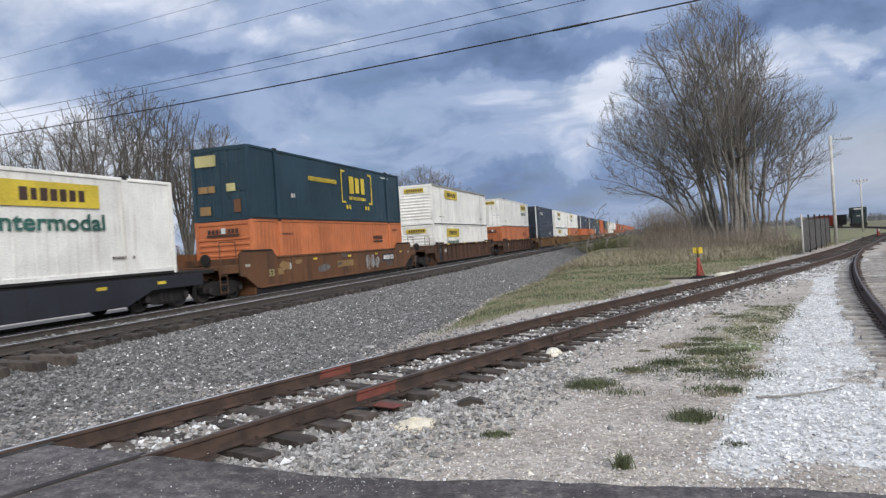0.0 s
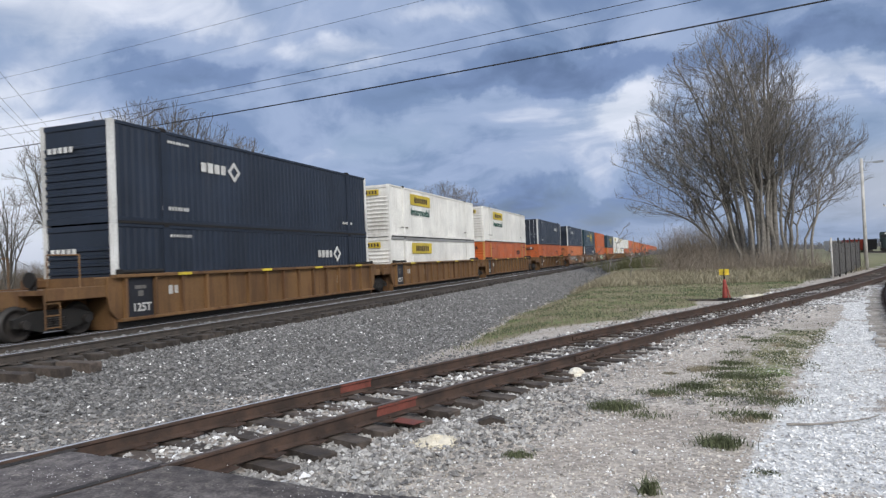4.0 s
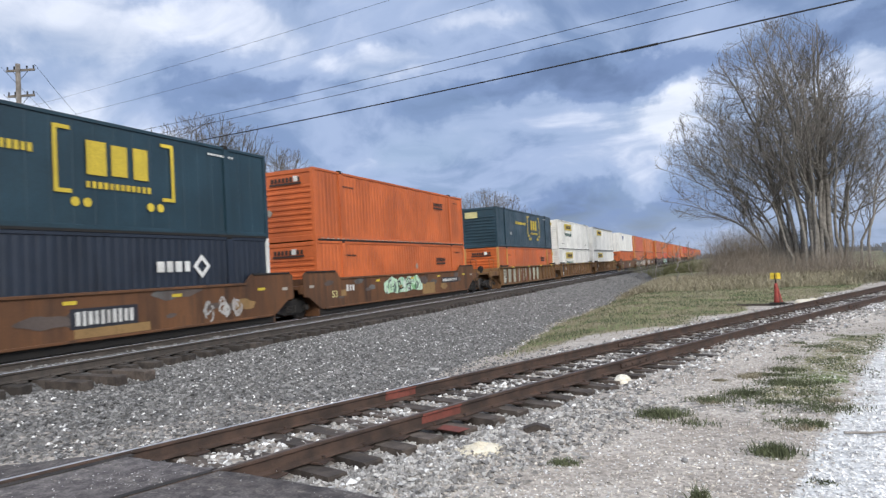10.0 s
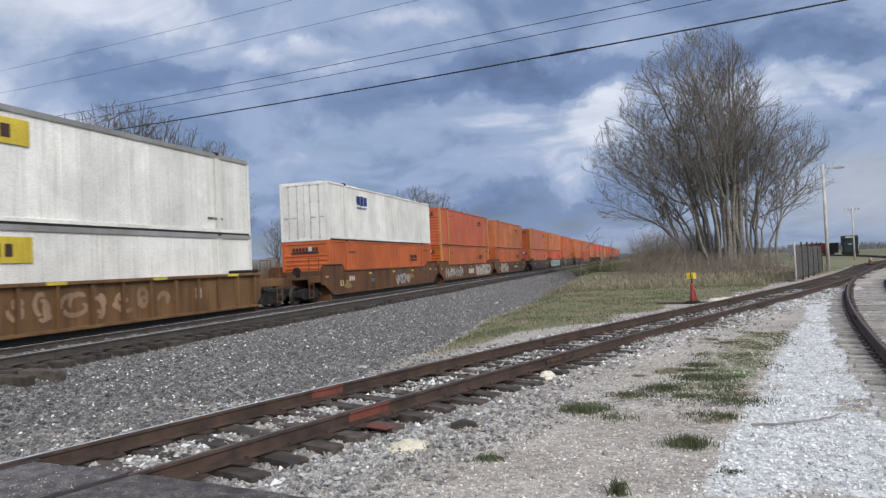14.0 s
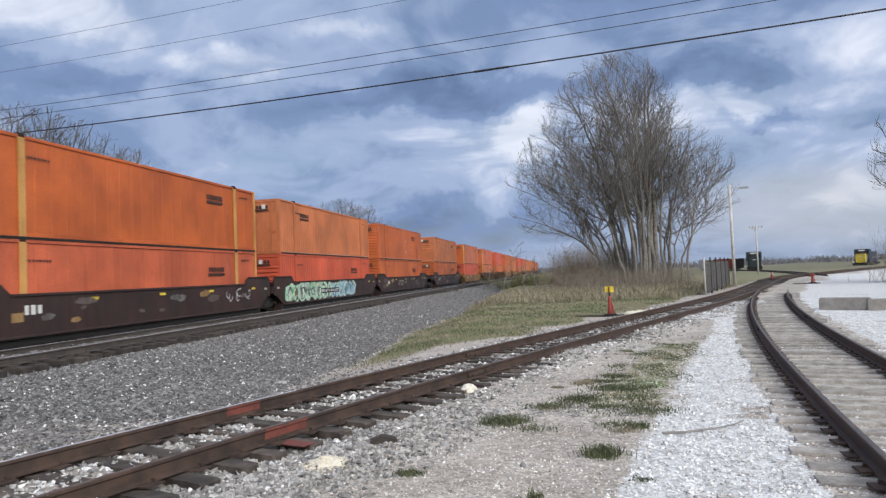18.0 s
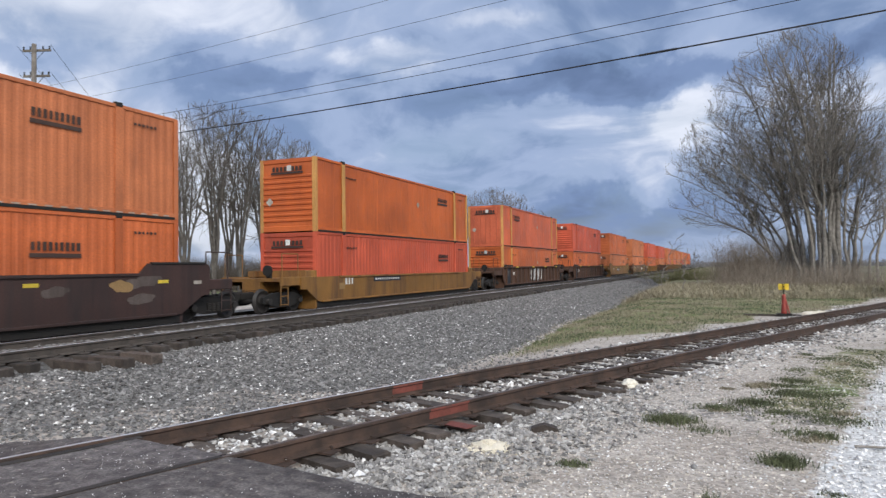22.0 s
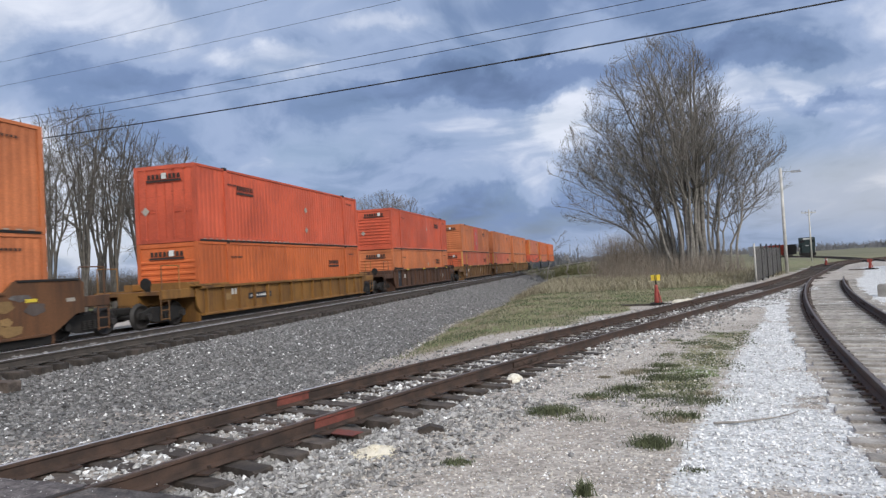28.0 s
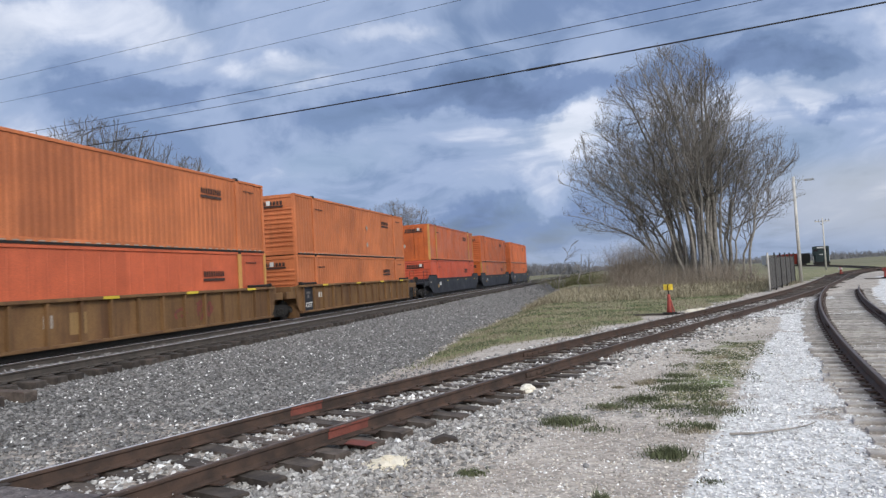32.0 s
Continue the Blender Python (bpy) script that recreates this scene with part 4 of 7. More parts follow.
def labels(ob, kind, up, rng, turned=False, doors=0):
    """Panels and lettering on the lit side and the near end, as plain bars where they cannot be read."""
    x = CW / 2 + 0.002
    if kind in ("orange", "tan", "red", "deep", "coral"):
        y0 = -4.6 if turned else 4.3
        z = CH - 0.78 if up else CH - 0.95
        s = bars(Shape(), x + 0.008, y0 - 0.65, z, y0 + 0.65, z + 0.22, 9, rng)
        s.box(x + 0.006, y0, z - 0.10, 0.006, 1.32, 0.10)
        part("name_panel", s, "ink", ob, "dark lettering panel, unreadable")
        s = bars(Shape(), x + 0.006, -6.0, CH - 0.62, -5.0, CH - 0.55, 8, rng)
        bars(s, x + 0.006, 6.5, CH - 0.45, 7.3, CH - 0.38, 6, rng)
        tagged(part("number_line", s, "ink", ob), "small dark stencilled figures, unreadable", kind="stuff")
        for z in (0.75, 1.75):
            if rng.random() < 0.35:
                part("sticker", Shape().prism([(1.1, z - 0.17), (1.27, z), (1.1, z + 0.17), (0.93, z)], x + 0.004, x + 0.008), "chalkdull", ob, "pale diamond sticker")
        s = Shape()
        y = -CL / 2 - 0.035
        for i in range(8):
            s.box(-0.62 + 0.18 * i, y, CH - 0.42, 0.12, 0.01, 0.18)
        s.box(0.0, y, CH - 0.58, 1.5, 0.01, 0.08)
        part("end_panel_lettering", s, "ink", ob, "dark lettering on the container end, unreadable")
        s = Shape().box(rng.uniform(-0.1, 0.5), y - 0.006, CH - 0.40, 0.2, 0.008, 0.22)
        part("end_sticker", s, "chalk", ob, "white sticker on the container end")
        if rng.random() < 0.75:
            part("end_diamond", Shape().add([(-0.82 + a * 0.17, y - 0.008, 1.2 + b * 0.17) for a, b in ((-1, 0), (0, -1), (1, 0), (0, 1))] + [(-0.82 + a * 0.17, y + 0.002, 1.2 + b * 0.17) for a, b in ((-1, 0), (0, -1), (1, 0), (0, 1))], [(0, 1, 2, 3), (7, 6, 5, 4), (0, 4, 5, 1), (1, 5, 6, 2), (2, 6, 7, 3), (3, 7, 4, 0)]), "chalkdull", ob, "pale diamond placard on the container end")
    elif kind in ("white", "whitegrey", "whiteflat"):
        y0 = 3.55 if kind == "whiteflat" else 4.9 if turned else -3.3
        k = 1.32 if kind == "whiteflat" else 1.45
        part("name_panel", Shape().box(x + 0.006, y0, CH - 0.62, 0.012, 2.3 * k, 0.64), "yellow", ob, "yellow name panel")
        part("panel_lettering", bars(Shape(), x + 0.016, y0 - 0.75 * k, CH - 0.80, y0 + 0.8 * k, CH - 0.46, 7, rng, 0.25), "ink", ob, "dark lettering on a yellow panel, unreadable")
        if kind != "whitegrey":
            word(ob, "Intermodal", x + 0.012, y0 - 1.15 * k - 0.25 * (kind == "whiteflat"), CH - 1.54, 2.3 * k + 0.4 * (kind == "whiteflat") - 0.2 * (kind == "white"), "inkgreen")
        y = -CL / 2 - 0.04
        part("end_panel", Shape().box(-0.05, y, CH - 0.42, 1.5, 0.014, 0.30), "yellow", ob, "yellow name panel on the container end")
        s = Shape()
        for i in range(7):
            s.box(-0.55 + 0.18 * i, y - 0.01, CH - 0.42, 0.11, 0.006, 0.18)
        part("end_panel_lettering", s, "ink", ob, "dark lettering, unreadable")
        s = bars(Shape(), x + 0.006, -6.6, 0.52, -5.5, 0.6, 9, rng)
        bars(s, x + 0.006, 5.4, 0.52, 6.3, 0.6, 8, rng)
        tagged(part("number_line", s, "ink", ob), "small grey stencilled figures, unreadable", kind="stuff")
    elif kind == "navy":
        y0 = 4.0 if turned else -3.4
        s = bars(Shape(), x + 0.006, y0 - 1.0, CH - 1.08, y0 + 0.35, CH - 0.74, 4, rng, 0.25)
        for a, b in (((0, 0.36), (0.36, 0)), ((0.36, 0), (0, -0.36)), ((0, -0.36), (-0.36, 0)), ((-0.36, 0), (0, 0.36))):
            (ya, za), (yb, zb) = a, b
            s.prism([(y0 + 0.78 + ya, CH - 0.91 + za), (y0 + 0.78 + yb, CH - 0.91 + zb), (y0 + 0.78 + yb * 0.55, CH - 0.91 + zb * 0.55), (y0 + 0.78 + ya * 0.55, CH - 0.91 + za * 0.55)], x + 0.003, x + 0.009)
        part("emblem", s, "chalk", ob, "white emblem with a diamond ring")
        s = bars(Shape(), x + 0.006, -5.9, CH - 0.36, -4.9, CH - 0.27, 8, rng)
        bars(s, x + 0.006, -6.2, 0.46, -5.0, 0.58, 9, rng)
        bars(s, x + 0.006, 5.4, 0.46, 6.4, 0.58, 9, rng)
        tagged(part("number_line", s, "chalk", ob), "white stencilled figures, unreadable", kind="stuff")
        s = Shape()
        for i in range(5):
            s.box(-0.9 + 0.2 * i, -CL / 2 - 0.045, CH - 0.75, 0.13, 0.01, 0.16)
        part("end_panel_lettering", s, "chalk", ob, "white lettering on the container end, unreadable")
    elif kind == "green":
        s = bars(Shape(), x + 0.006, 0.85, CH - 1.45, 2.95, CH - 0.55, 3, rng, 0.22)
        bars(s, x + 0.006, 0.85, CH - 1.78, 2.95, CH - 1.60, 12, rng)
        for y, d in ((0.05, 1), (3.75, -1)):
            s.box(x + 0.006, y, CH - 1.12, 0.006, 0.11, 1.65)
            for z in (CH - 0.34, CH - 1.90):
                s.box(x + 0.006, y + d * 0.20, z, 0.006, 0.42, 0.10)
        for y in (0.55, 0.9, 2.9, 3.25):
            s.rod((x + 0.003, y, CH - 2.15), (x + 0.009, y, CH - 2.15), 0.12, n=12)
        bars(s, x + 0.006, -3.4, CH - 1.08, -0.5, CH - 0.86, 18, rng)
        part("emblem", s, "yellow", ob, "yellow emblem in brackets, plain shapes")
        part("end_panel", Shape().box(-0.60, -CL / 2 - 0.04, CH - 0.52, 0.95, 0.014, 0.44), "patchyellow", ob, "pale yellow panel on the container end")
        for px, pz, sx, sz, key in () if not doors else ((-0.78, 1.25, 0.42, 0.26, "patch"), (-0.38, 1.25, 0.3, 0.26, "patch"), (0.5, 1.28, 0.4, 0.3, "patchyellow"), (-0.72, 0.42, 0.5, 0.34, "patch"), (0.75, 0.55, 0.3, 0.5, "car_brown")):
            part("worn_patch", Shape().box(px, -CL / 2 - 0.036, pz, sx, 0.01, sz), key, ob, "worn rusty patch on the door")
        s = bars(Shape(), x + 0.006, -5.0, 0.95, -4.6, 1.15, 2, rng)
        bars(s, x + 0.006, 5.2, CH - 0.35, 6.4, CH - 0.28, 9, rng)
        tagged(part("number_line", s, "chalk", ob), "small pale figures, unreadable", kind="stuff")
    elif kind == "whiteblue":
        part("emblem", bars(Shape(), x + 0.006, -4.6, CH - 0.95, -3.2, CH - 0.45, 3, rng, 0.2), "inkblue", ob, "blue lettering, plain shapes")
        part("number_line", bars(Shape(), x + 0.006, -4.6, CH - 1.15, -3.3, CH - 1.05, 9, rng), "inkblue", ob)


def word(ob, text, x, y, z, length, material, label="the word Intermodal in dark green", tall=1.0):
    """A word in the built-in font, made into a thin mesh that stands on the side wall."""
    key = ("word", text, material, length)
    if key not in BOX_MESH:
        cu = bpy.data.curves.new(text, "FONT")
        cu.body, cu.size, cu.extrude, cu.offset = text, 0.62, 0.003, 0.012
        tmp = bpy.data.objects.new("tmp", cu)
        scene.collection.objects.link(tmp)
        dg = bpy.context.evaluated_depsgraph_get()
        me = bpy.data.meshes.new_from_object(tmp.evaluated_get(dg))
        bpy.data.objects.remove(tmp)
        me.materials.clear()
        me.materials.append(M[material])
        w = max(v.co.x for v in me.vertices)
        for v in me.vertices:
            v.co = Vector((v.co.z, v.co.x * length / w, v.co.y * tall))
        BOX_MESH[key] = me
    part("lettering", BOX_MESH[key], material, ob, label, at=pose(x, y, z))


M["coral"] = paint("salmon_paint", (0.56, 0.122, 0.052), (0.30, 0.10, 0.05), 0.55, 0.06)
M["fresh_red"] = paint("fresh_red_paint", (0.62, 0.075, 0.035), (0.35, 0.06, 0.03), 0.5)
M["chalkdull"] = paint("dull_sticker", (0.42, 0.38, 0.33), (0.25, 0.18, 0.12), 0.7)
M["patchyellow"] = paint("faded_yellow", (0.52, 0.47, 0.22), (0.25, 0.22, 0.12), 0.6)
LOOKS = {
    # body paint, corner posts, lifting posts, wall, words
    "orange": ("orange", "orange", None, "wave", "bright orange corrugated steel shipping container"),
    "tan": ("tan", "tan", None, "wave", "sun-faded orange corrugated shipping container"),
    "red": ("red", "red", None, "wave", "coral red corrugated shipping container"),
    "deep": ("deep", "patchyellow2", "patchyellow2", "flat", "deep orange smooth-sided container with pale posts"),
    "coral": ("coral", "patchyellow2", "patchyellow2", "flat", "coral orange container with pale worn posts"),
    "white": ("white", "white", None, "wave", "white corrugated intermodal shipping container"),
    "whiteflat": ("white", "white", None, "flat", "white smooth-sided intermodal shipping container"),
    "whitegrey": ("white", "white", None, "flat", "white panelled container with grey top rails"),
    "whiteblue": ("white", "white", None, "flat", "white container with small blue lettering"),
    "navy": ("navy", "chalk", None, "wave", "navy blue corrugated container with white corner posts"),
    "green": ("green", "green", None, "flat", "dark green container with yellow lettering shapes"),
}
M["patchyellow2"] = paint("pale_orange_posts", (0.58, 0.30, 0.09), (0.3, 0.14, 0.06), 0.6)


def container(kind, up, doors, seed):
    turned, kind = kind.endswith("+"), kind.rstrip("+")  # "+": lettering at the other end
    body, posts, band, wall, label = LOOKS[kind]
    rng = random.Random(seed)
    ob = tagged(new("container"), label + (", stacked high" if up else ", sunk low"), "container", "containers of the train")
    part("side_shell", cached(("shell", body, wall), lambda: shell(wall), "side_shell", body), body, ob)
    rails_and_posts(ob, kind, body, posts, band)
    if kind == "whitegrey":
        for sx in (-1, 1):
            part("roof_edge", Shape().box(sx * (CW / 2 + 0.012), 0, CH - 0.07, 0.012, CL - 0.1, 0.15), "grey", ob, "grey painted top edge")
    if doors:
        for sx in (-1, 1):
            d = part("door", cached(("door", body, sx), lambda: door_leaf(-1, sx), "door", body), body, ob)
            for k in (0.28, 0.72):
                part("lock_rod", cached(("rod", sx, k, body), lambda: lock_rod(-1, sx, k), "lock_rod", "chrome" if body in ("white", "navy") else body), body, d)
        part("door_sill", cached(("dsill", body), lambda: Shape().box(0, -CL / 2 + 0.05, 0.08, CW - 0.2, 0.1, 0.16, 0.01), "door_sill", body), body, ob)
        part("door_header", cached(("header", body), lambda: Shape().box(0, -CL / 2 + 0.05, CH - 0.07, CW - 0.2, 0.1, 0.14, 0.01), "door_header", body), body, ob)
    else:
        part("end_wall", cached(("end", body, -1), lambda: ribbed_end(-1), "end_wall", body), body, ob)
    part("far_end_wall", cached(("end", body, 1), lambda: ribbed_end(1), "far_end_wall", body), body, ob)
    # a dark strip draws the shadow gap between the stacked boxes
    part("seam_strip", cached(("seam",), lambda: Shape().box(0, 0, 0.036, 0.012, CL - 0.3, 0.072), "seam_strip", "steel"), "steel", ob, "dark strip painted as the shadow gap along the bottom rail", at=pose(CW / 2 + 0.012, 0, 0))
    if kind in ("tan", "red", "orange") and up:
        part("reflective_tape", cached(("tape",), tape, "reflective_tape", "chalkdull"), "chalkdull", ob, "broken white reflective tape", at=pose(CW / 2 + 0.02, 0, 0))
    labels(ob, kind, up, rng, turned, doors)
    return ob


def tape():
    s = Shape()
    for i in range(40):
        s.box(0, -7.6 + 0.39 * i, 0.095, 0.004, 0.20, 0.03)
    return s


def wheel_shape():
    return Shape().lathe([(-0.07, 0.40), (-0.03, 0.46), (-0.025, 0.425), (0.07, 0.415), (0.075, 0.35), (0.02, 0.33), (0.015, 0.16), (0.09, 0.13), (0.10, 0.0001)], 28)


def truck(car, y):
    """A two-axle truck as a part of its car."""
    t = part("truck", cached(("axles",), lambda: Shape().rod((-0.85, -0.89, 0.42), (0.85, -0.89, 0.42), 0.075, n=10).rod((-0.85, 0.89, 0.42), (0.85, 0.89, 0.42), 0.075, n=10).box(0, 0, 0.52, 1.9, 0.42, 0.26, 0.03), "truck", "steel"), "steel", car, "dark steel truck with two axles", at=pose(0, y, -BODY_Z))
    for sx in (-1, 1):
        for sy in (-1, 1):
            part("wheel", cached(("wheel",), wheel_shape, "wheel", "wheel", True), "wheel", t, at=pose(sx * 0.76, sy * 0.89, 0, 0, 0, 0 if sx > 0 else 180) @ pose(0, 0, 0.42))
        part("side_casting", cached(("casting",), lambda: Shape().prism([(-1.15, 0.36), (-0.80, 0.30), (-0.38, 0.20), (0.38, 0.20), (0.80, 0.30), (1.15, 0.36), (1.15, 0.56), (0.55, 0.72), (-0.55, 0.72), (-1.15, 0.56)], -0.06, 0.06), "side_casting", "steel"), "steel", t, at=pose(sx * 0.98, 0, 0))
        s = cached(("springs",), lambda: springs(), "springs", "wheel")
        tagged(part("springs", s, "wheel", t, at=pose(sx * 1.05, 0, 0)), kind="stuff")
        for sy in (-1, 1):
            part("bearing_cap", cached(("cap",), lambda: Shape().rod((-0.1, 0, 0), (0.1, 0, 0), 0.11, n=12), "bearing_cap", "wheel"), "wheel", t, at=pose(sx * 1.06, sy * 0.89, 0.42))
    return t


def springs():
    s = Shape()
    for k in (-0.2, 0.0, 0.2):
        for i in range(5):
            s.rod((0, k, 0.28 + 0.055 * i), (0, k, 0.31 + 0.055 * i), 0.075, n=10)
    return s


def side_sill(style):
    """The outline of a well car's side, in y and z."""
    if style == "smooth":
        return [(-9.2, 1.08), (-8.9, 1.05), (-8.75, 0.97), (-8.1, 0.58), (-7.9, 0.55), (7.9, 0.55), (8.1, 0.58), (8.75, 0.97), (8.9, 1.05), (9.2, 1.08), (9.2, 1.90), (9.05, 2.0), (6.9, 2.0), (6.6, 1.72), (-6.6, 1.72), (-6.9, 2.0), (-9.05, 2.0), (-9.2, 1.90)]
    if style == "low":
        return [(-9.2, 1.05), (-8.85, 1.05), (-8.1, 0.58), (-7.9, 0.55), (7.9, 0.55), (8.1, 0.58), (8.85, 1.05), (9.2, 1.05), (9.2, 1.50), (-9.2, 1.50)]
    if style == "shallow":
        return [(-8.45, 1.15), (-8.40, 0.85), (-8.2, 0.62), (-7.95, 0.52), (7.95, 0.52), (8.2, 0.62), (8.40, 0.85), (8.45, 1.15), (8.45, 1.50), (-8.45, 1.50)]
    return [(-8.45, 1.15), (-8.40, 0.85), (-8.2, 0.62), (-7.95, 0.52), (7.95, 0.52), (8.2, 0.62), (8.40, 0.85), (8.45, 1.15), (8.45, 1.72), (-8.45, 1.72)]


def well_car(style, colour, label, ends, seed, marks=()):
    """One unit of a well car. ends: (near, far), each 'coupler', 'joint' or 'half'."""
    rng = random.Random(seed)
    outline, top = side_sill(style), 1.50 if style == "shallow" else 1.72
    shallow, style = style == "shallow", "ribbed" if style == "shallow" else style
    car = tagged(new("well_car"), label, "well car", "cars of the train")
    for sx in (-1, 1):
        xa, xb = (1.36, 1.42) if sx > 0 else (-1.42, -1.36)
        part("side_sill", cached(("sill", style, top, colour, sx), lambda: Shape().prism(outline, xa, xb), "side_sill", colour), colour, car)
        if style == "ribbed":
            part("top_chord", cached(("chord", colour), lambda: Shape().box(0, 0, 0.03, 0.23, 16.6, 0.10, 0.015), "top_chord", colour), colour, car, at=pose(sx * 1.455, 0, top))
            part("bottom_chord", cached(("lchord", colour), lambda: Shape().box(0, 0, 0.54, 0.20, 16.2, 0.09, 0.015), "bottom_chord", colour), colour, car, at=pose(sx * 1.45, 0, 0))
            for i in range(15):
                part("rib", cached(("rib", colour, top), lambda: Shape().prism([(-0.045, 0.58), (0.045, 0.58), (0.045, top - 0.01), (-0.045, top - 0.01)], -0.06, 0.06), "rib", colour), colour, car, at=pose(sx * 1.475, -7.9 + 15.8 * i / 14, 0))
        else:
            part("top_chord", cached(("chord2", colour), lambda: Shape().box(0, 0, 1.70, 0.10, 13.2, 0.08, 0.012), "top_chord", colour), colour, car, at=pose(sx * 1.42, 0, -0.22 if style == "low" else 0))
            part("bottom_chord", cached(("lchord2", colour), lambda: Shape().box(0, 0, 0.57, 0.12, 15.7, 0.07, 0.012), "bottom_chord", colour), colour, car, at=pose(sx * 1.42, 0, 0))
    # added black strips: shadow below the sills, covering the foot of the lower box
    for sx in (-1, 1):
        part("floor_edge", cached(("edge",), lambda: Shape().box(0, 0, 0.44, 0.03, 16.16, 0.24), "floor_edge", "steel"), "steel", car, "black strip put in as the shadow under the sill", at=pose(sx * 1.335, 0, 0))
    part("well_floor", cached(("floor", colour), lambda: floor_shape(), "well_floor", "steel"), "steel", car)
    for sy, kind in ((-1, ends[0]), (1, ends[1])):
        flip = pose(0, 0, 0, 0, 0, 0 if sy > 0 else 180)
        long = kind == "coupler"
        part("end_platform", cached(("platform", colour, long), lambda: platform_shape(long), "end_platform", colour), colour, car, at=flip)
        if long:
            part("coupler", cached(("coupler",), coupler_shape, "coupler", "steel"), "steel", car, "cast knuckle coupler", at=flip)
            for sx in (-1, 1):
                part("railing", cached(("railing", colour, sx), lambda: railing_shape(sx), "railing", colour), colour, car, "end railing and ladder", at=flip)
            part("brake_wheel", cached(("brake",), lambda: Shape().rod((-0.6, 10.05, 1.75), (-0.6, 10.12, 1.75), 0.20, n=16).box(-0.6, 10.0, 1.6, 0.16, 0.12, 0.4, 0.02), "brake_wheel", "steel"), "steel", car, at=flip)
            truck(car, sy * 9.75)
        elif kind == "joint":
            truck(car, sy * 9.52)
    if colour == "car_brown":
        mark(car, ("smudge", -7.8, 7.8, 0.9, 1.62), rng, style)
    for m in marks:
        mark(car, m, rng, style)
    # data stencils on the sills, as plain bars
    s = Shape()
    z = 1.0
    bars(s, 1.425, -6.2, z + 0.15, -5.5, z + 0.42, 3, rng)
    part("stencil", s, "chalk", car, "white stencilled figures, unreadable")
    if style == "ribbed" and not shallow:
        plate = part("data_plate", cached(("dplate",), lambda: Shape().box(1.425, -7.25, 1.14, 0.012, 1.02, 1.10), "data_plate", "spray_dark"), "spray_dark", car, "black painted data panel")
        if colour == "car_yellow":
            word(plate, "125T", 1.434, -7.62, 0.74, 0.72, "chalk", "white stencil 125T", 0.52)
        part("data_bars", cached(("dbars",), lambda: Shape().box(1.434, -7.3, 1.42, 0.004, 0.42, 0.10).box(1.434, -7.3, 1.24, 0.004, 0.20, 0.16), "data_bars", "scuff"), "scuff", plate, "worn white stencil")
        for y in (-5.6, -1.2, 2.6, 6.4):
            part("reflector", cached(("reflector2",), lambda: Shape().box(0, 0, 0, 0.008, 0.62, 0.085), "reflector", "yellow"), "yellow", car, "yellow reflective strip", at=pose(1.574, y, 1.75))
        part("notice", cached(("notice",), lambda: Shape().box(0, 0, 0, 0.006, 0.30, 0.34), "notice", "chalkdull"), "chalkdull", car, "small pale notice", at=pose(1.425, rng.choice((-3.3, 0.65, 4.6)), 1.20))
        for sy in (-1, 1):  # locking bars that lie on the top edge
            part("locking_bar", cached(("lbar",), lambda: Shape().rod((0, -0.8, 0), (0, 0.8, 0), 0.055, n=8).box(0, 0.85, 0, 0.16, 0.12, 0.16, 0.02), "locking_bar", "steel"), "steel", car, "dark locking bar on the top edge", at=pose(1.44, sy * 7.2, 1.86, 0, 0, 0 if sy > 0 else 180))
    else:
        part("data_plate", Shape().box(1.425, -6.4, 1.1, 0.012, 0.4, 0.25), "patch", car, "painted data panel")
        if shallow:
            for sy in (-1, 1):
                part("end_ledge", cached(("ledge", colour), lambda: Shape().box(0, 0, 0, 0.34, 2.2, 0.07, 0.015), "end_ledge", colour), colour, car, "flat ledge on the raised end", at=pose(1.40, sy * 7.6, 1.62))
    if style == "smooth":  # black rubbing strips on the raised ends
        for sy in (-1, 1):
            part("rub_strip", cached(("rub",), lambda: Shape().box(0, 0, 0, 0.10, 2.0, 0.07, 0.012), "rub_strip", "steel"), "steel", car, "black top edge of the raised end", at=pose(1.40, sy * 8.0, 2.0))
            part("edge_strip", cached(("estrip",), lambda: Shape().box(0, 0, 0, 0.008, 0.30, 0.10), "edge_strip", "chalkdull"), "chalkdull", car, "pale reflective patch", at=pose(1.426, sy * 8.7, 1.45))
        if colour == "car_brown":
            word(car, "53", 1.426, -7.3, 0.95, 0.42, "patchyellow", "faded yellow number 53 on the sill", 0.62)
    if style == "smooth":
        for y in (-3.4, 0.2, 3.6, 7.4):
            part("reflector", cached(("reflector",), lambda: Shape().box(0, 0, 0, 0.008, 0.36, 0.09), "reflector", "yellow"), "yellow", car, "yellow reflective strip", at=pose(1.428, y, 1.50))
    return car


def floor_shape():
    s = Shape()
    for i in range(9):
        s.box(0, -7.6 + 1.9 * i, 0.55, 2.74, 0.30, 0.10, 0.02)
    for k in (-1.1, 1.1):
        s.box(k, 0, 0.55, 0.40, 15.6, 0.14)
    return s


def platform_shape(long):
    end = 10.25 if long else 9.3
    s = Shape()
    s.box(0, (8.1 + end) / 2, 1.42, 2.6, end - 8.1, 0.12, 0.02)
    s.box(0, (8.1 + end) / 2, 1.18, 0.8, end - 8.1, 0.42, 0.03)
    s.box(0, 8.14, 1.02, 2.68, 0.10, 1.46, 0.02)
    for sx in (-1, 1):
        s.box(sx * 1.3, (8.1 + end) / 2, 1.36, 0.12, end - 8.1, 0.32, 0.02)
        s.box(sx * 1.15, 8.5, 1.62, 0.35, 0.6, 0.25, 0.03)
    return s


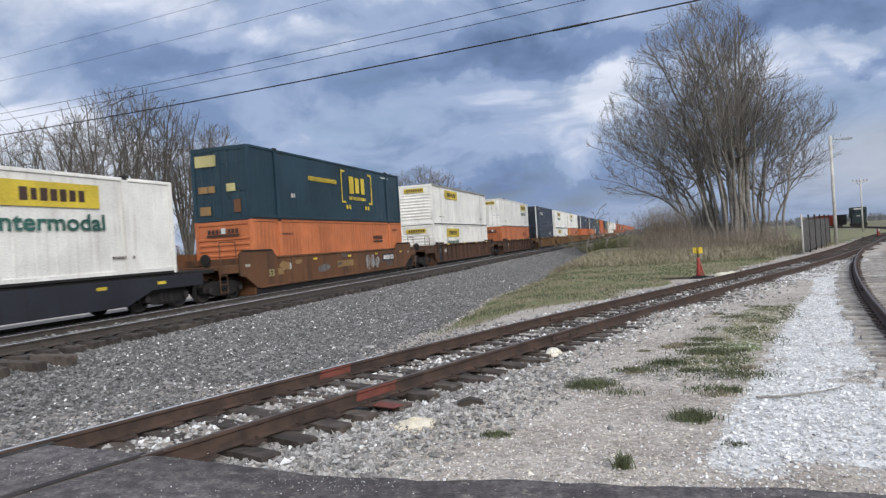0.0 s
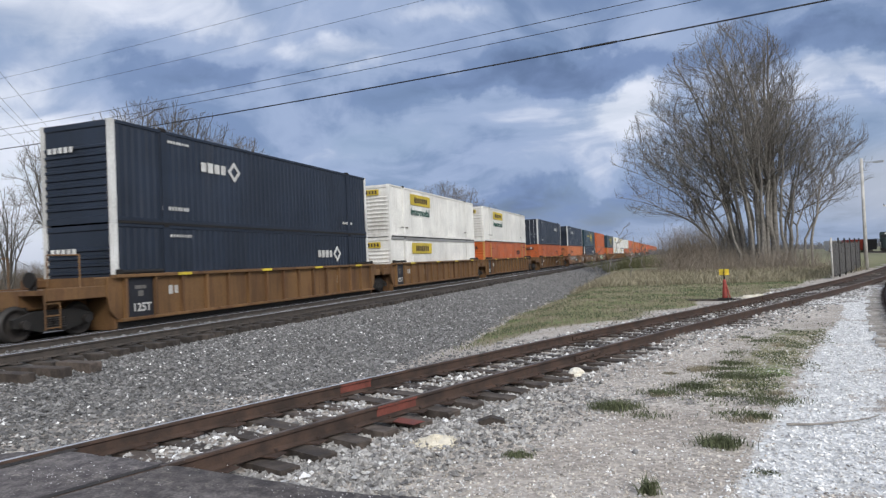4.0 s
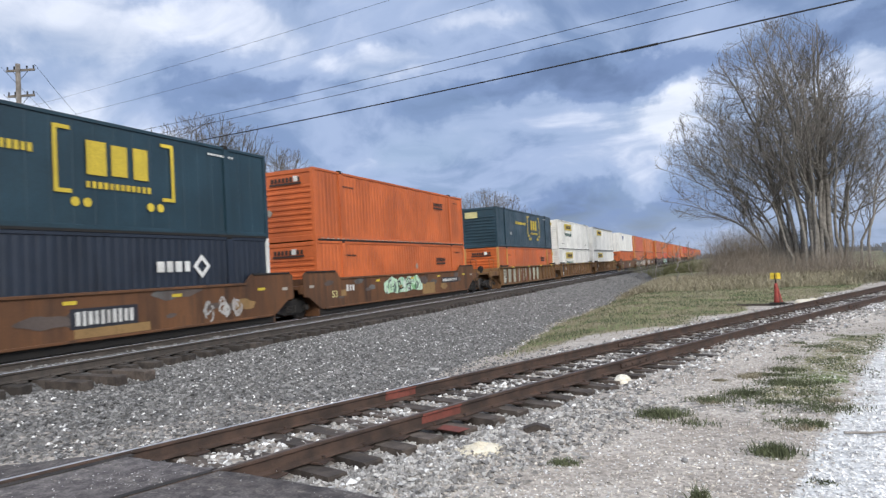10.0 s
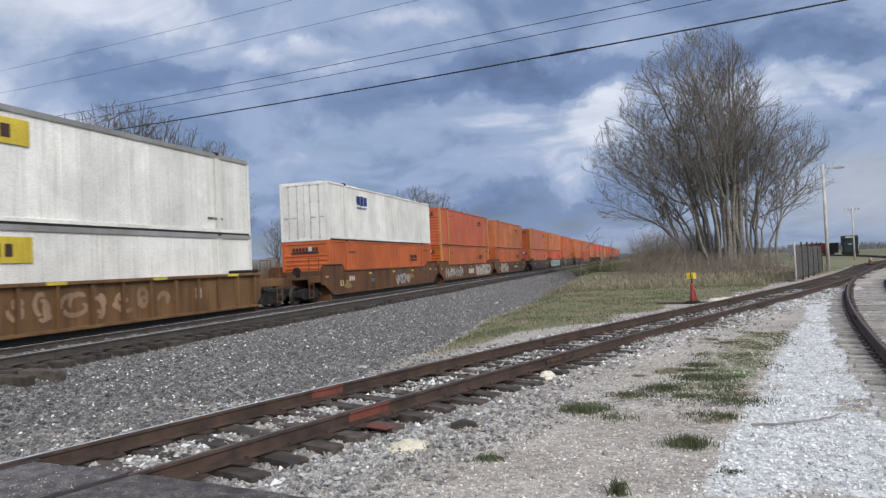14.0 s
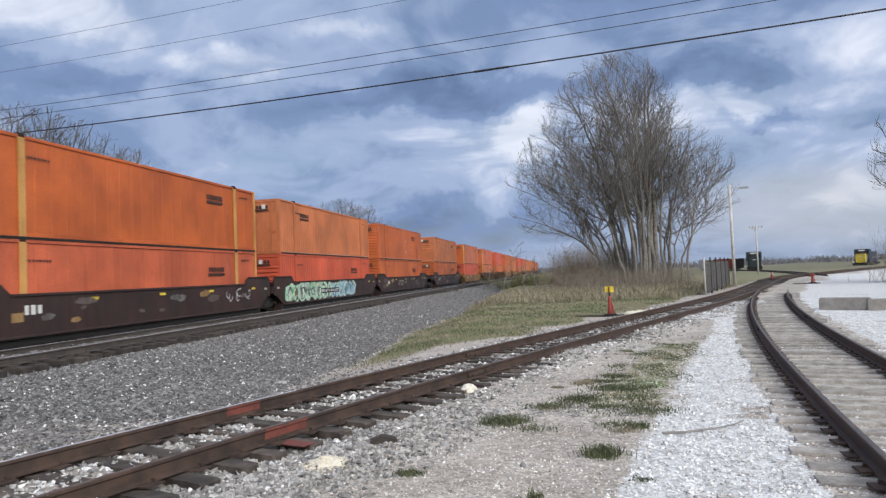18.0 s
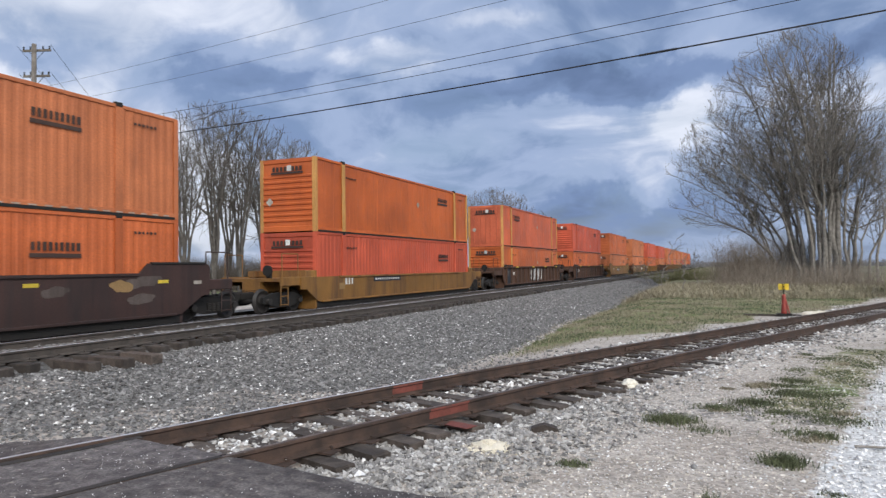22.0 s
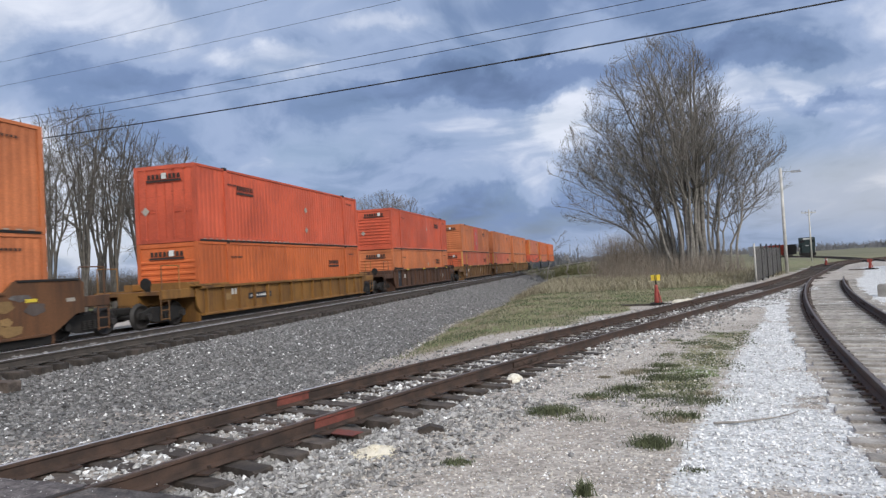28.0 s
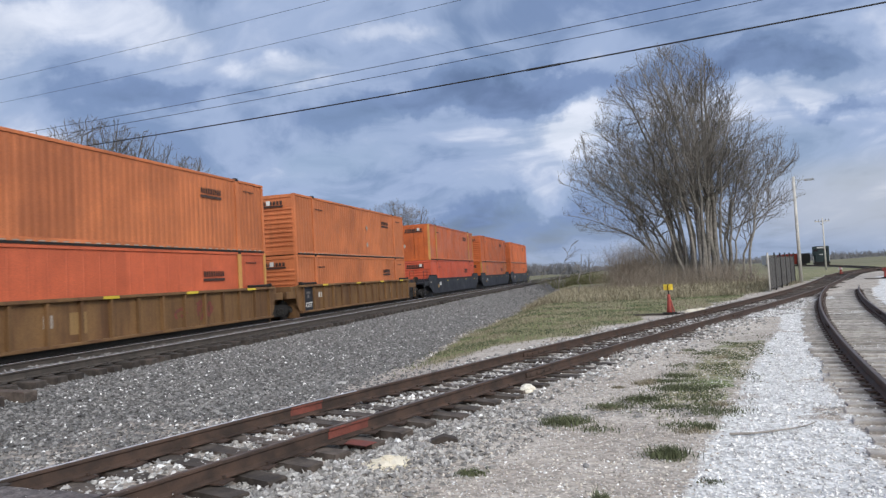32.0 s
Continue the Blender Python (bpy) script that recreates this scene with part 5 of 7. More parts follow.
def coupler_shape():
    s = Shape().box(0, 10.5, 0.86, 0.26, 0.9, 0.26, 0.04)
    s.box(0.08, 11.05, 0.86, 0.34, 0.34, 0.30, 0.06).box(0, 10.15, 0.86, 0.9, 0.2, 0.42, 0.04)
    s.rod((0.25, 10.3, 0.80), (0.45, 11.0, 0.42), 0.03, n=6).rod((0.45, 11.0, 0.42), (0.2, 11.4, 0.55), 0.03, n=6)
    return s


def railing_shape(side):
    s = Shape()
    for sx in (side,):
        for y in (9.2, 10.15):
            s.rod((sx * 1.27, y, 1.45), (sx * 1.27, y, 2.35), 0.02, n=6)
        s.rod((sx * 1.27, 9.2, 2.35), (sx * 1.27, 10.15, 2.35), 0.02, n=6)
        for z in (0.55, 0.85, 1.15):
            s.box(sx * 1.30, 10.05, z, 0.05, 0.42, 0.03)
        for y in (9.84, 10.26):
            s.rod((sx * 1.30, y, 0.5), (sx * 1.30, y, 1.5), 0.018, n=6)
    return s


def blob(s, y, z, ry, rz, rng, x=1.4265, n=22):
    """A flat, uneven patch of sprayed paint."""
    pts, turn = [], rng.uniform(0, 6.28)
    for i in range(n):
        a = 2 * math.pi * i / n
        k = 0.94 + 0.12 * math.sin(2 * a + turn) + 0.09 * math.sin(5 * a + 2 * turn) + rng.uniform(-0.05, 0.05)
        pts.append((y + ry * k * math.cos(a), min(1.655, max(0.62, z + rz * k * math.sin(a)))))
    s.prism(pts, x - 0.0015, x + 0.0015)


def stroke(s, pts, w, x):
    """One ribbon of sprayed paint along a line of points."""
    n = len(pts)
    rows = []
    for i, (y, z) in enumerate(pts):
        (y0, z0), (y1, z1) = pts[max(0, i - 1)], pts[min(n - 1, i + 1)]
        d = math.hypot(y1 - y0, z1 - z0) or 1
        k = w * (0.55 if i in (0, n - 1) else 1.0)
        ny, nz = -(z1 - z0) / d * k, (y1 - y0) / d * k
        rows += [(x, y + ny, z + nz), (x, y - ny, z - nz)]
    s.add(rows, [(2 * i, 2 * i + 2, 2 * i + 3, 2 * i + 1) for i in range(n - 1)])


def mark(car, m, rng, style):
    kind, y0, y1, z0, z1 = m
    z0 = max(z0, 0.62)
    mid, h = (z0 + z1) / 2, (z1 - z0) / 2
    if kind == "nameplate":
        part("name_plate", Shape().box(1.428, (y0 + y1) / 2, mid, 0.006, y1 - y0, z1 - z0), "spray_dark", car, "black name plate")
        part("plate_lettering", bars(Shape(), 1.433, y0 + 0.12, z0 + 0.07, y1 - 0.12, z1 - 0.07, max(5, int((y1 - y0) / 0.19)), rng, 0.34), "chalk", car, "white lettering, unreadable")
    elif kind == "patch":
        part("paint_patch", Shape().box(1.428, (y0 + y1) / 2, mid, 0.006, y1 - y0, z1 - z0), "patch", car, "tan repaint patch")
    elif kind == "plate":
        part("name_plate", Shape().box(1.428, (y0 + y1) / 2, mid, 0.006, y1 - y0, z1 - z0), "spray_dark", car, "black-edged name plate")
        part("plate_field", Shape().box(1.432, (y0 + y1) / 2, mid, 0.006, y1 - y0 - 0.12, z1 - z0 - 0.10), "patch", car, "tan field of the plate")
        part("plate_lettering", bars(Shape(), 1.437, y0 + 0.2, z0 + 0.11, y1 - 0.2, z1 - 0.11, 3, rng, 0.2), "chalk", car, "white lettering, plain shapes")
    elif kind in ("camo", "smudge"):  # blots of touch-up paint, scuffs and old tags
        for i in range(26 if kind == "camo" else 11):
            s = Shape()
            y, k = rng.uniform(y0, y1), rng.uniform(0.12, 0.42)
            blob(s, y, rng.uniform(z0, z1), k * rng.uniform(1.0, 1.9), 0.5 * k, rng, 1.4265 + 0.0004 * i)
            part("paint_blot", s, ("patch", "car_gold", "patch")[i % 3] if kind == "camo" else ("ghostdark", "scuff", "ghostdark", "patch")[i % 4], car, "uneven blot of touch-up paint")
    elif kind == "panels":  # rolled paint in the bays between the ribs
        for i in range(13):
            y = -7.9 + 15.8 * i / 12
            if y0 - 0.7 < y < y1 - 0.6:
                part("painted_bay", Shape().box(1.425, y + 0.66, mid, 0.006, 1.16, z1 - z0), "maroon_roll", car, "maroon rolled paint between ribs")
                a, c = y + 0.60 - 0.44 + rng.uniform(-0.05, 0.08), y + 0.60 + 0.44
                e = rng.uniform(0.25, 0.5)
                s = Shape().prism([(a, z0 + 0.03), (c - 0.2, z0 + 0.02), (c - 0.22, z0 + e), (c, z0 + e + 0.04), (c, z1 - 0.05), (a + 0.03, z1 - 0.03)], 1.430, 1.432)
                part("painted_letter", s, "pale_roll", car, "pale rolled letter, faded")
    elif kind == "block":  # thick white letters on a dark ground
        part("letter_ground", Shape().box(1.425, (y0 + y1) / 2, mid, 0.005, y1 - y0, z1 - z0 - 0.06), "spray_dark", car, "dark ground of the sprayed letters")
        n = 6
        w = (y1 - y0) / n
        for i in range(n):
            y = y0 + w * (i + 0.5)
            a, s = w * 0.30, Shape()
            top = [(y - a, mid - 0.8 * h), (y - a, mid + 0.4 * h), (y, mid + 0.82 * h), (y + a, mid + 0.4 * h), (y + a, mid - 0.8 * h)]
            if i % 2:
                top = [(u, 2 * mid - v) for u, v in top]
            stroke(s, top, 0.11, 1.430 + 0.0006 * i)
            part("sprayed_letter", s, "chalk", car, "thick white sprayed letter, plain shape")
    else:  # graffiti: letters as a run of sprayed strokes over a patch
        base, line = {"white": ("spray_white", "spray_white"), "green": ("spray_green", "spray_white"), "blue": ("spray_blue", "spray_white"), "pink": ("spray_pink", "spray_white"), "red": ("redpaint", "redpaint"), "thin": ("spray_white", "spray_white"), "ghost": ("ghost", "ghost"), "mint": ("mix_green", "spray_dark"), "rose": ("mix_pink", "spray_white"), "teal": ("mix_blue", "spray_dark"), "silver": ("mix_grey", "spray_white")}[kind]
        n = max(2, int((y1 - y0) / (0.55 if kind == "silver" else 0.8)))
        w = (y1 - y0) / n
        b = Shape()
        for i in range(n):
            y = y0 + w * (i + 0.5)
            if kind not in ("thin", "red", "white", "ghost", "silver"):
                a = Shape()
                blob(a, y, mid + rng.uniform(-0.1, 0.1) * h, w * (0.56 if kind in ("white", "pink") else 0.85), h, rng, 1.4265 + 0.0006 * (i % 3))
                part("graffiti", a, base, car, "sprayed graffiti letter, faded")
            for j in range({"silver": 7, "rose": 4}.get(kind, 3)):
                # a curved stroke: part of a slanted ring, or an upright
                a0, turn = rng.uniform(0, 6.28), rng.choice((-1, 1)) * rng.uniform(1.2, 4.8)
                cy, cz, ry, rz = y + rng.uniform(-0.2, 0.2) * w, mid + rng.uniform(-0.3, 0.3) * h, w * rng.uniform(0.12, 0.42), h * rng.uniform(0.3, 0.72)
                lean = rng.uniform(-0.2, 0.25)
                pts = [(cy + ry * math.cos(a0 + turn * k / 7) + lean * rz * math.sin(a0 + turn * k / 7), cz + rz * math.sin(a0 + turn * k / 7)) for k in range(8)]
                stroke(b, [(u, min(1.64, max(0.64, v))) for u, v in pts], {"red": 0.05, "ghost": 0.065, "white": 0.05, "silver": 0.036, "mint": 0.028, "teal": 0.028}.get(kind, 0.03), 1.4315 + 0.0004 * (7 * (i % 4) + j))
        if b.v:
            tagged(part("graffiti_tag", b, line, car), "sprayed graffiti lines", kind="stuff")


def flat_car(seed):
    """The low car ahead of the well cars: a deep fish-belly frame that carries one container high."""
    car = tagged(new("flat_car"), "black deep-framed flat car under a white container", "flat car", "cars of the train")
    for sx in (-1, 1):
        part("side_sill", Shape().prism([(-8.6, 0.95), (-7.6, 0.95), (-6.3, 0.55), (5.1, 0.55), (6.2, 0.95), (8.6, 0.95), (8.6, 1.34), (-8.6, 1.34)], sx * 1.25 - 0.05, sx * 1.25 + 0.05), "car_black", car)
        for y in (-3, 4.2, 6.6):
            part("reflector", cached(("reflector",), lambda: Shape().box(0, 0, 0, 0.008, 0.36, 0.09), "reflector", "yellow"), "yellow", car, "yellow reflective strip", at=pose(sx * 1.304, y, 1.15))
    part("deck", Shape().box(0, 0, 1.36, 2.5, 18.6, 0.14, 0.02), "steel", car)
    for sy in (-1, 1):
        flip = pose(0, 0, 0, 0, 0, 0 if sy > 0 else 180)
        part("coupler", BOX_MESH.get(("coupler",)) or cached(("coupler",), coupler_shape, "coupler", "steel"), "steel", car, at=flip)
        truck(car, sy * 7.0)
    return car


LABEL = {"car_brown": "brown smooth-sided well car with graffiti", "car_yellow": "mustard yellow ribbed well car, dusty", "car_rust": "rust brown ribbed well car", "car_dark": "dark brown smooth-sided well car", "car_black": "black low-sided well car", "car_gold": "mustard yellow smooth-sided well car"}
M["car_gold"] = paint("ochre_car_paint", (0.248, 0.120, 0.028), (0.084, 0.042, 0.021), 0.68, 0.10, 0.47)
C, J, H_ = "coupler", "joint", "half"
# place at 0 s, sill, paint, (near end, far end), upper box, doors, lower box, doors, marks
TRAIN = [
    (30.40, "smooth", "car_brown", (C, C), "green", 1, "tan", 0, [("silver", 2.2, 4.0, 0.5, 1.5), ("nameplate", 4.5, 6.3, 1.05, 1.45), ("patch", -1.2, 0.6, 1.0, 1.3)]),
    (53.09, "ribbed", "car_rust", (C, C), "whitegrey", 0, "white", 0, []),
    (75.90, "ribbed", "car_rust", (C, C), "white+", 1, "tan", 0, []),
    (98.60, "ribbed", "car_yellow", (C, J), "navy", 0, "navy+", 0, []),
    (117.65, "ribbed", "car_yellow", (H_, J), "white", 0, "whitegrey", 0, []),
    (136.70, "ribbed", "car_yellow", (H_, C), "white", 0, "deep", 0, []),
    (159.78, "ribbed", "car_yellow", (C, C), "navy+", 1, "orange", 0, [("nameplate", 2.2, 4.0, 0.9, 1.25), ("thin", 5.0, 6.5, 0.7, 1.5)]),
    (182.45, "smooth", "car_brown", (C, J), "navy", 0, "tan+", 1, [("silver", -7.4, -1.6, 1.10, 1.66), ("ghost", -5.8, -2.4, 0.62, 1.0), ("nameplate", -1.9, 1.0, 0.9, 1.25), ("patch", 2.2, 4.2, 0.55, 1.0), ("silver", 5.4, 8.2, 0.62, 1.66)]),
    (201.55, "smooth", "car_brown", (H_, J), "green", 0, "navy+", 1, [("nameplate", 0.2, 2.2, 0.85, 1.35), ("patch", 0.3, 2.6, 0.45, 0.85), ("silver", 4.6, 6.4, 0.55, 1.4)]),
    (220.63, "smooth", "car_brown", (H_, C), "orange", 0, "orange", 0, [("mint", -2.6, 1.2, 0.80, 1.6), ("nameplate", 4.0, 6.4, 1.1, 1.4), ("patch", 1.4, 3.0, 0.5, 1.2)]),
    (243.56, "ribbed", "car_yellow", (C, J), "green", 0, "deep", 0, [("panels", -7.8, 2.6, 0.62, 1.66)]),
    (262.54, "ribbed", "car_yellow", (H_, J), "white", 0, "white", 0, [("ghost", -3.4, 4.6, 0.65, 1.60)]),
    (281.50, "ribbed", "car_yellow", (H_, C), "whitegrey", 0, "whitegrey", 0, [("ghost", -3.6, 3.4, 0.7, 1.55)]),
    (304.38, "smooth", "car_brown", (C, J), "whiteblue", 1, "orange", 0, [("silver", 0.4, 3.0, 0.6, 1.4)]),
    (323.29, "smooth", "car_brown", (H_, J), "coral", 0, "deep", 0, [("silver", -7.8, -2.7, 0.45, 1.66), ("plate", -0.95, 1.24, 0.80, 1.42), ("rose", 2.1, 7.6, 0.5, 1.66)]),
    (342.40, "smooth", "car_brown", (H_, C), "tan", 0, "orange", 0, [("rose", -6.0, -2.4, 0.55, 1.64), ("nameplate", 1.2, 3.6, 0.95, 1.3)]),
    (365.40, "smooth", "car_dark", (C, J), "deep", 0, "coral", 0, [("smudge", -7.5, 7.5, 0.8, 1.6), ("thin", 4.6, 7.4, 0.9, 1.6)]),
    (384.30, "smooth", "car_dark", (H_, J), "tan+", 1, "red", 0, [("mint", -7.6, -0.9, 0.40, 1.70), ("teal", -1.0, 3.9, 0.42, 1.70), ("nameplate", -2.6, 0.6, 0.95, 1.25)]),
    (403.36, "smooth", "car_dark", (H_, C), "orange", 0, "orange", 0, [("smudge", -7.5, 7.5, 0.8, 1.6), ("thin", -2.6, -0.6, 0.9, 1.5)]),
    (426.42, "smooth", "car_dark", (C, C), "tan", 0, "orange", 0, [("smudge", -7.5, 7.5, 0.8, 1.6)]),
    (449.50, "low", "car_gold", (C, C), "deep", 0, "red", 0, [("nameplate", -3.8, -1.2, 1.22, 1.44)]),
    (472.60, "ribbed", "car_rust", (C, C), "coral+", 1, "deep", 0, [("block", -1.47, 1.91, 0.62, 1.66)]),
    (495.60, "ribbed", "car_rust", (C, C), "red", 0, "orange+", 1, []),
    (518.75, "smooth", "car_gold", (C, C), "orange", 0, "tan", 1, [("nameplate", -3.0, -0.6, 1.0, 1.35)]),
    (541.77, "smooth", "car_brown", (C, C), "tan", 0, "tan", 0, [("camo", -7.8, 7.8, 0.62, 1.66), ("plate", 1.9, 4.1, 0.90, 1.46)]),
    (564.69, "shallow", "car_gold", (C, C), "red+", 1, "orange", 0, [("nameplate", -4.9, -3.0, 0.92, 1.16)]),
    (587.49, "ribbed", "car_rust", (C, C), "red", 0, "tan", 0, [("thin", 4.4, 6.0, 0.8, 1.4)]),
    (610.31, "ribbed", "car_yellow", (C, J), "tan", 0, "coral", 0, [("patch", 2.0, 2.7, 0.8, 1.4)]),
    (629.35, "ribbed", "car_yellow", (H_, J), "tan", 0, "coral", 0, [("red", 1.8, 4.2, 0.7, 1.5), ("patch", -2.6, -2.0, 0.8, 1.4)]),
    (648.30, "ribbed", "car_yellow", (H_, C), "tan", 0, "tan", 0, []),
    (671.13, "smooth", "car_black", (C, J), "deep", 1, "red", 0, []),
    (691.40, "smooth", "car_black", (H_, J), "orange", 0, "deep", 0, []),
    (711.60, "smooth", "car_black", (H_, C), "orange", 0, "orange", 0, []),
]
ROLLING = []  # (thing, place along the line at 0 s, height over the rails)


def build_train():
    seed = 500
    ROLLING.append((flat_car(1), 10.6, 0.0))
    ROLLING.append((container("whiteflat", True, False, 2), 9.85, 1.43))
    ROLLING[-1][0]["label"] = "white smooth-sided container standing high on a flat car"
    for s, sill, colour, ends, up, ud, low, ld, marks in TRAIN:
        seed += 7
        ROLLING.append((well_car(sill, colour, LABEL[colour], ends, seed, marks), s, 0.0))
        ROLLING.append((container(low, False, ld, seed + 1), s, 0.34))
        box = container(up, True, ud, seed + 2)
        ROLLING.append((box, s, 0.34 + CH + 0.004))
        if s == 610.31:  # a section of wall in fresh red paint, with two diamonds
            part("red_panel", Shape().box(CW / 2 + 0.004, -0.5, CH / 2 + 0.03, 0.012, 2.2, CH - 0.34), "fresh_red", box, "fresh red wall section")
            for z in (1.05, 2.05):
                part("diamond_sticker", Shape().prism([(-0.62, z), (-0.40, z + 0.24), (-0.18, z), (-0.40, z - 0.24)], CW / 2 + 0.012, CW / 2 + 0.016), "chalkdull", box, "pale diamond sticker")


build_train()


# ---- trees ----
def tubes(segs, sides):
    """One mesh of many tapered tubes; segs holds p, q, r0, r1 in rows."""
    a = np.array(segs, dtype=float)
    p, q, r0, r1 = a[:, 0:3], a[:, 3:6], a[:, 6], a[:, 7]
    d = q - p
    d /= np.maximum(np.linalg.norm(d, axis=1, keepdims=True), 1e-6)
    ref = np.where(np.abs(d[:, 2:3]) > 0.9, np.array([[1.0, 0, 0]]), np.array([[0, 0, 1.0]]))
    u = np.cross(d, ref)
    u /= np.maximum(np.linalg.norm(u, axis=1, keepdims=True), 1e-6)
    w = np.cross(d, u)
    rings = []
    for i in range(sides):
        c, s = math.cos(2 * math.pi * i / sides), math.sin(2 * math.pi * i / sides)
        rings.append((p + (u * c + w * s) * r0[:, None], q + (u * c + w * s) * r1[:, None]))
    v = np.stack([r[0] for r in rings] + [r[1] for r in rings], axis=1).reshape(-1, 3)
    n = len(a)
    base = np.arange(n)[:, None] * (2 * sides)
    quads = np.array([[i, (i + 1) % sides, sides + (i + 1) % sides, sides + i] for i in range(sides)])
    f = (base[:, None, :] + quads[None, :, :]).reshape(-1, 4)
    return v, f


def chains(lines, sides):
    """Unbroken tapered tubes; each line holds rows of x, y, z, radius."""
    vs, fs, o = [], [], 0
    for line in lines:
        n = len(line)
        for i, (x, y, z, r) in enumerate(line):
            a, b = Vector(line[max(0, i - 1)][:3]), Vector(line[min(n - 1, i + 1)][:3])
            d = (b - a).normalized()
            u = d.cross(Vector((0.31, 0.95, 0.05))).normalized()
            w = d.cross(u)
            for k in range(sides):
                c, s = r * math.cos(2 * math.pi * k / sides), r * math.sin(2 * math.pi * k / sides)
                vs.append((x + u.x * c + w.x * s, y + u.y * c + w.y * s, z + u.z * c + w.z * s))
        for i in range(n - 1):
            for k in range(sides):
                j = (k + 1) % sides
                fs.append((o + i * sides + k, o + i * sides + j, o + (i + 1) * sides + j, o + (i + 1) * sides + k))
        o += n * sides
    return np.array(vs), np.array(fs)


def quick_mesh(name, v, f, material, smooth=False):
    me = bpy.data.meshes.new(name)
    k = f.shape[1]
    me.vertices.add(len(v))
    me.vertices.foreach_set("co", np.asarray(v, dtype=np.float32).ravel())
    me.loops.add(len(f) * k)
    me.loops.foreach_set("vertex_index", np.asarray(f, dtype=np.int32).ravel())
    me.polygons.add(len(f))
    me.polygons.foreach_set("loop_start", np.arange(0, len(f) * k, k, dtype=np.int32))
    me.polygons.foreach_set("use_smooth", np.full(len(f), smooth))
    me.update(calc_edges=True)
    me.materials.append(M[material])
    return me


def grow(rng, stems, inside, counts, reach, start=0.3, upright=0.16, wobble=0.13):
    """Segments of a bare tree by level: stems, branches, twigs. stems: (foot, tip, radius); inside keeps the crown in shape."""
    levels = [[], [], []]

    def sprout(p, d, length, r, level):
        n = (0, 5, 4, 3)[level]
        for i in range(n):
            d = (d + Vector((rng.gauss(0, 0.15), rng.gauss(0, 0.15), rng.gauss(0.06, 0.12)))).normalized()
            q = p + d * (length / n)
            if not inside(q):
                if i:
                    break
                d = (d + Vector((0, 0, 0.5)) - 0.6 * Vector((d.x, d.y, 0))).normalized()
                q = p + d * (length / n * 0.6)
            r1 = max(r * (1 - 0.62 / n), 0.008)
            levels[min(level, 2) if level > 1 else 1].append([*p, *q, r, r1])
            p, r = q, r1
            if level < 3:
                k = counts[level]
                for _ in range(int(k) + (rng.random() < k % 1)):
                    side = Vector((rng.gauss(0, 1), rng.gauss(0, 1), rng.gauss(0.15, 0.6))).normalized()
                    sprout(p, (d + side * rng.uniform(0.5, 1.0)).normalized(), length * rng.uniform(0.36, 0.62), max(r * 0.55, 0.012), level + 1)

    for foot, tip, r in stems:
        foot, tip = Vector(foot), Vector(tip)
        bend = foot.lerp(tip, 0.5) + Vector((0, 0, 0.10 * (tip - foot).length)) - upright * Vector((tip.x - foot.x, tip.y - foot.y, 0))
        n = 11
        p, rr = foot, r
        line = [(*foot, r * 1.12)]
        for i in range(n):
            f = (i + 1) / n
            q = foot * (1 - f) ** 2 + bend * (2 * f * (1 - f)) + tip * f * f
            q += Vector((rng.gauss(0, wobble), rng.gauss(0, wobble), 0)) * min(1, 3 * (1 - f) + 0.4)
            r1 = max(r * (1 - 0.86 * f), 0.02)
            line.append((*q, r1))
            d = (q - p).normalized()
            p, rr = q, r1
            if f > start:
                k = counts[0]
                for _ in range(int(k) + (rng.random() < k % 1)):
                    side = Vector((rng.gauss(0, 1), rng.gauss(0, 1), rng.gauss(0.1, 0.4))).normalized()
                    sprout(p, (d * 0.62 + side * rng.uniform(0.6, 1.05)).normalized(), reach * (1.15 - 0.62 * f) * rng.uniform(0.7, 1.2), max(rr * 0.55, 0.03), 1)
        levels[0].append(line)
    return levels


def tree_of(name, label, lv, group="", bark="bark", twig="twig"):
    ob = tagged(new(name), label, "tree", group)
    v, f = chains(lv[0], 7)
    part("trunk", quick_mesh("trunk", v, f, bark, True), bark, ob)
    v, f = tubes(lv[1], 4)
    tagged(part("branchwork", quick_mesh("branchwork", v, f, bark, True), bark, ob, "bare limbs"), kind="stuff")
    v, f = tubes(lv[2], 3)
    tagged(part("crown", quick_mesh("crown", v, f, twig), twig, ob, "fine bare twigs"), kind="stuff")
    return ob


def round_tree(name, label, seed, height, wide, trunk_r, stems, counts, fork=0.16, group="", lean=0.0):
    """A tree whose stems fan out of a short trunk into a rounded crown."""
    rng = random.Random(seed)
    mid = height * 0.60
    up, down = height - mid, mid - fork * height * 0.7
    inside = lambda q: ((q.x - lean) / wide) ** 2 + (q.y / wide) ** 2 + ((q.z - mid) / (up if q.z > mid else down)) ** 2 < 1.0
    top = fork * height
    lv0 = [[(0, 0, -0.3, trunk_r * 1.3), (0.03, 0.02, top * 0.5, trunk_r), (0, 0, top, trunk_r * 0.85)]]
    tips = []
    for i in range(stems):
        a = 2 * math.pi * (i + rng.uniform(-0.3, 0.3)) / stems
        k = wide * (0.12 if i == 0 else rng.uniform(0.35, 0.80))
        z = mid + up * math.sqrt(max(0.05, 0.92 - (k / wide) ** 2))
        tips.append(((0, 0, top * rng.uniform(0.7, 1.0)), (lean + k * math.cos(a), k * math.sin(a), z), trunk_r * rng.uniform(0.50, 0.80)))
    lv = grow(rng, tips, inside, counts, height * 0.24, 0.34, 0.30, 0.07)
    lv[0] = lv0 + lv[0]
    return tree_of(name, label, lv, group, "bark_backlit", "twig_backlit")


def bearing(az, dist):
    a = radians(az)
    return -math.sin(a) * dist, math.cos(a) * dist


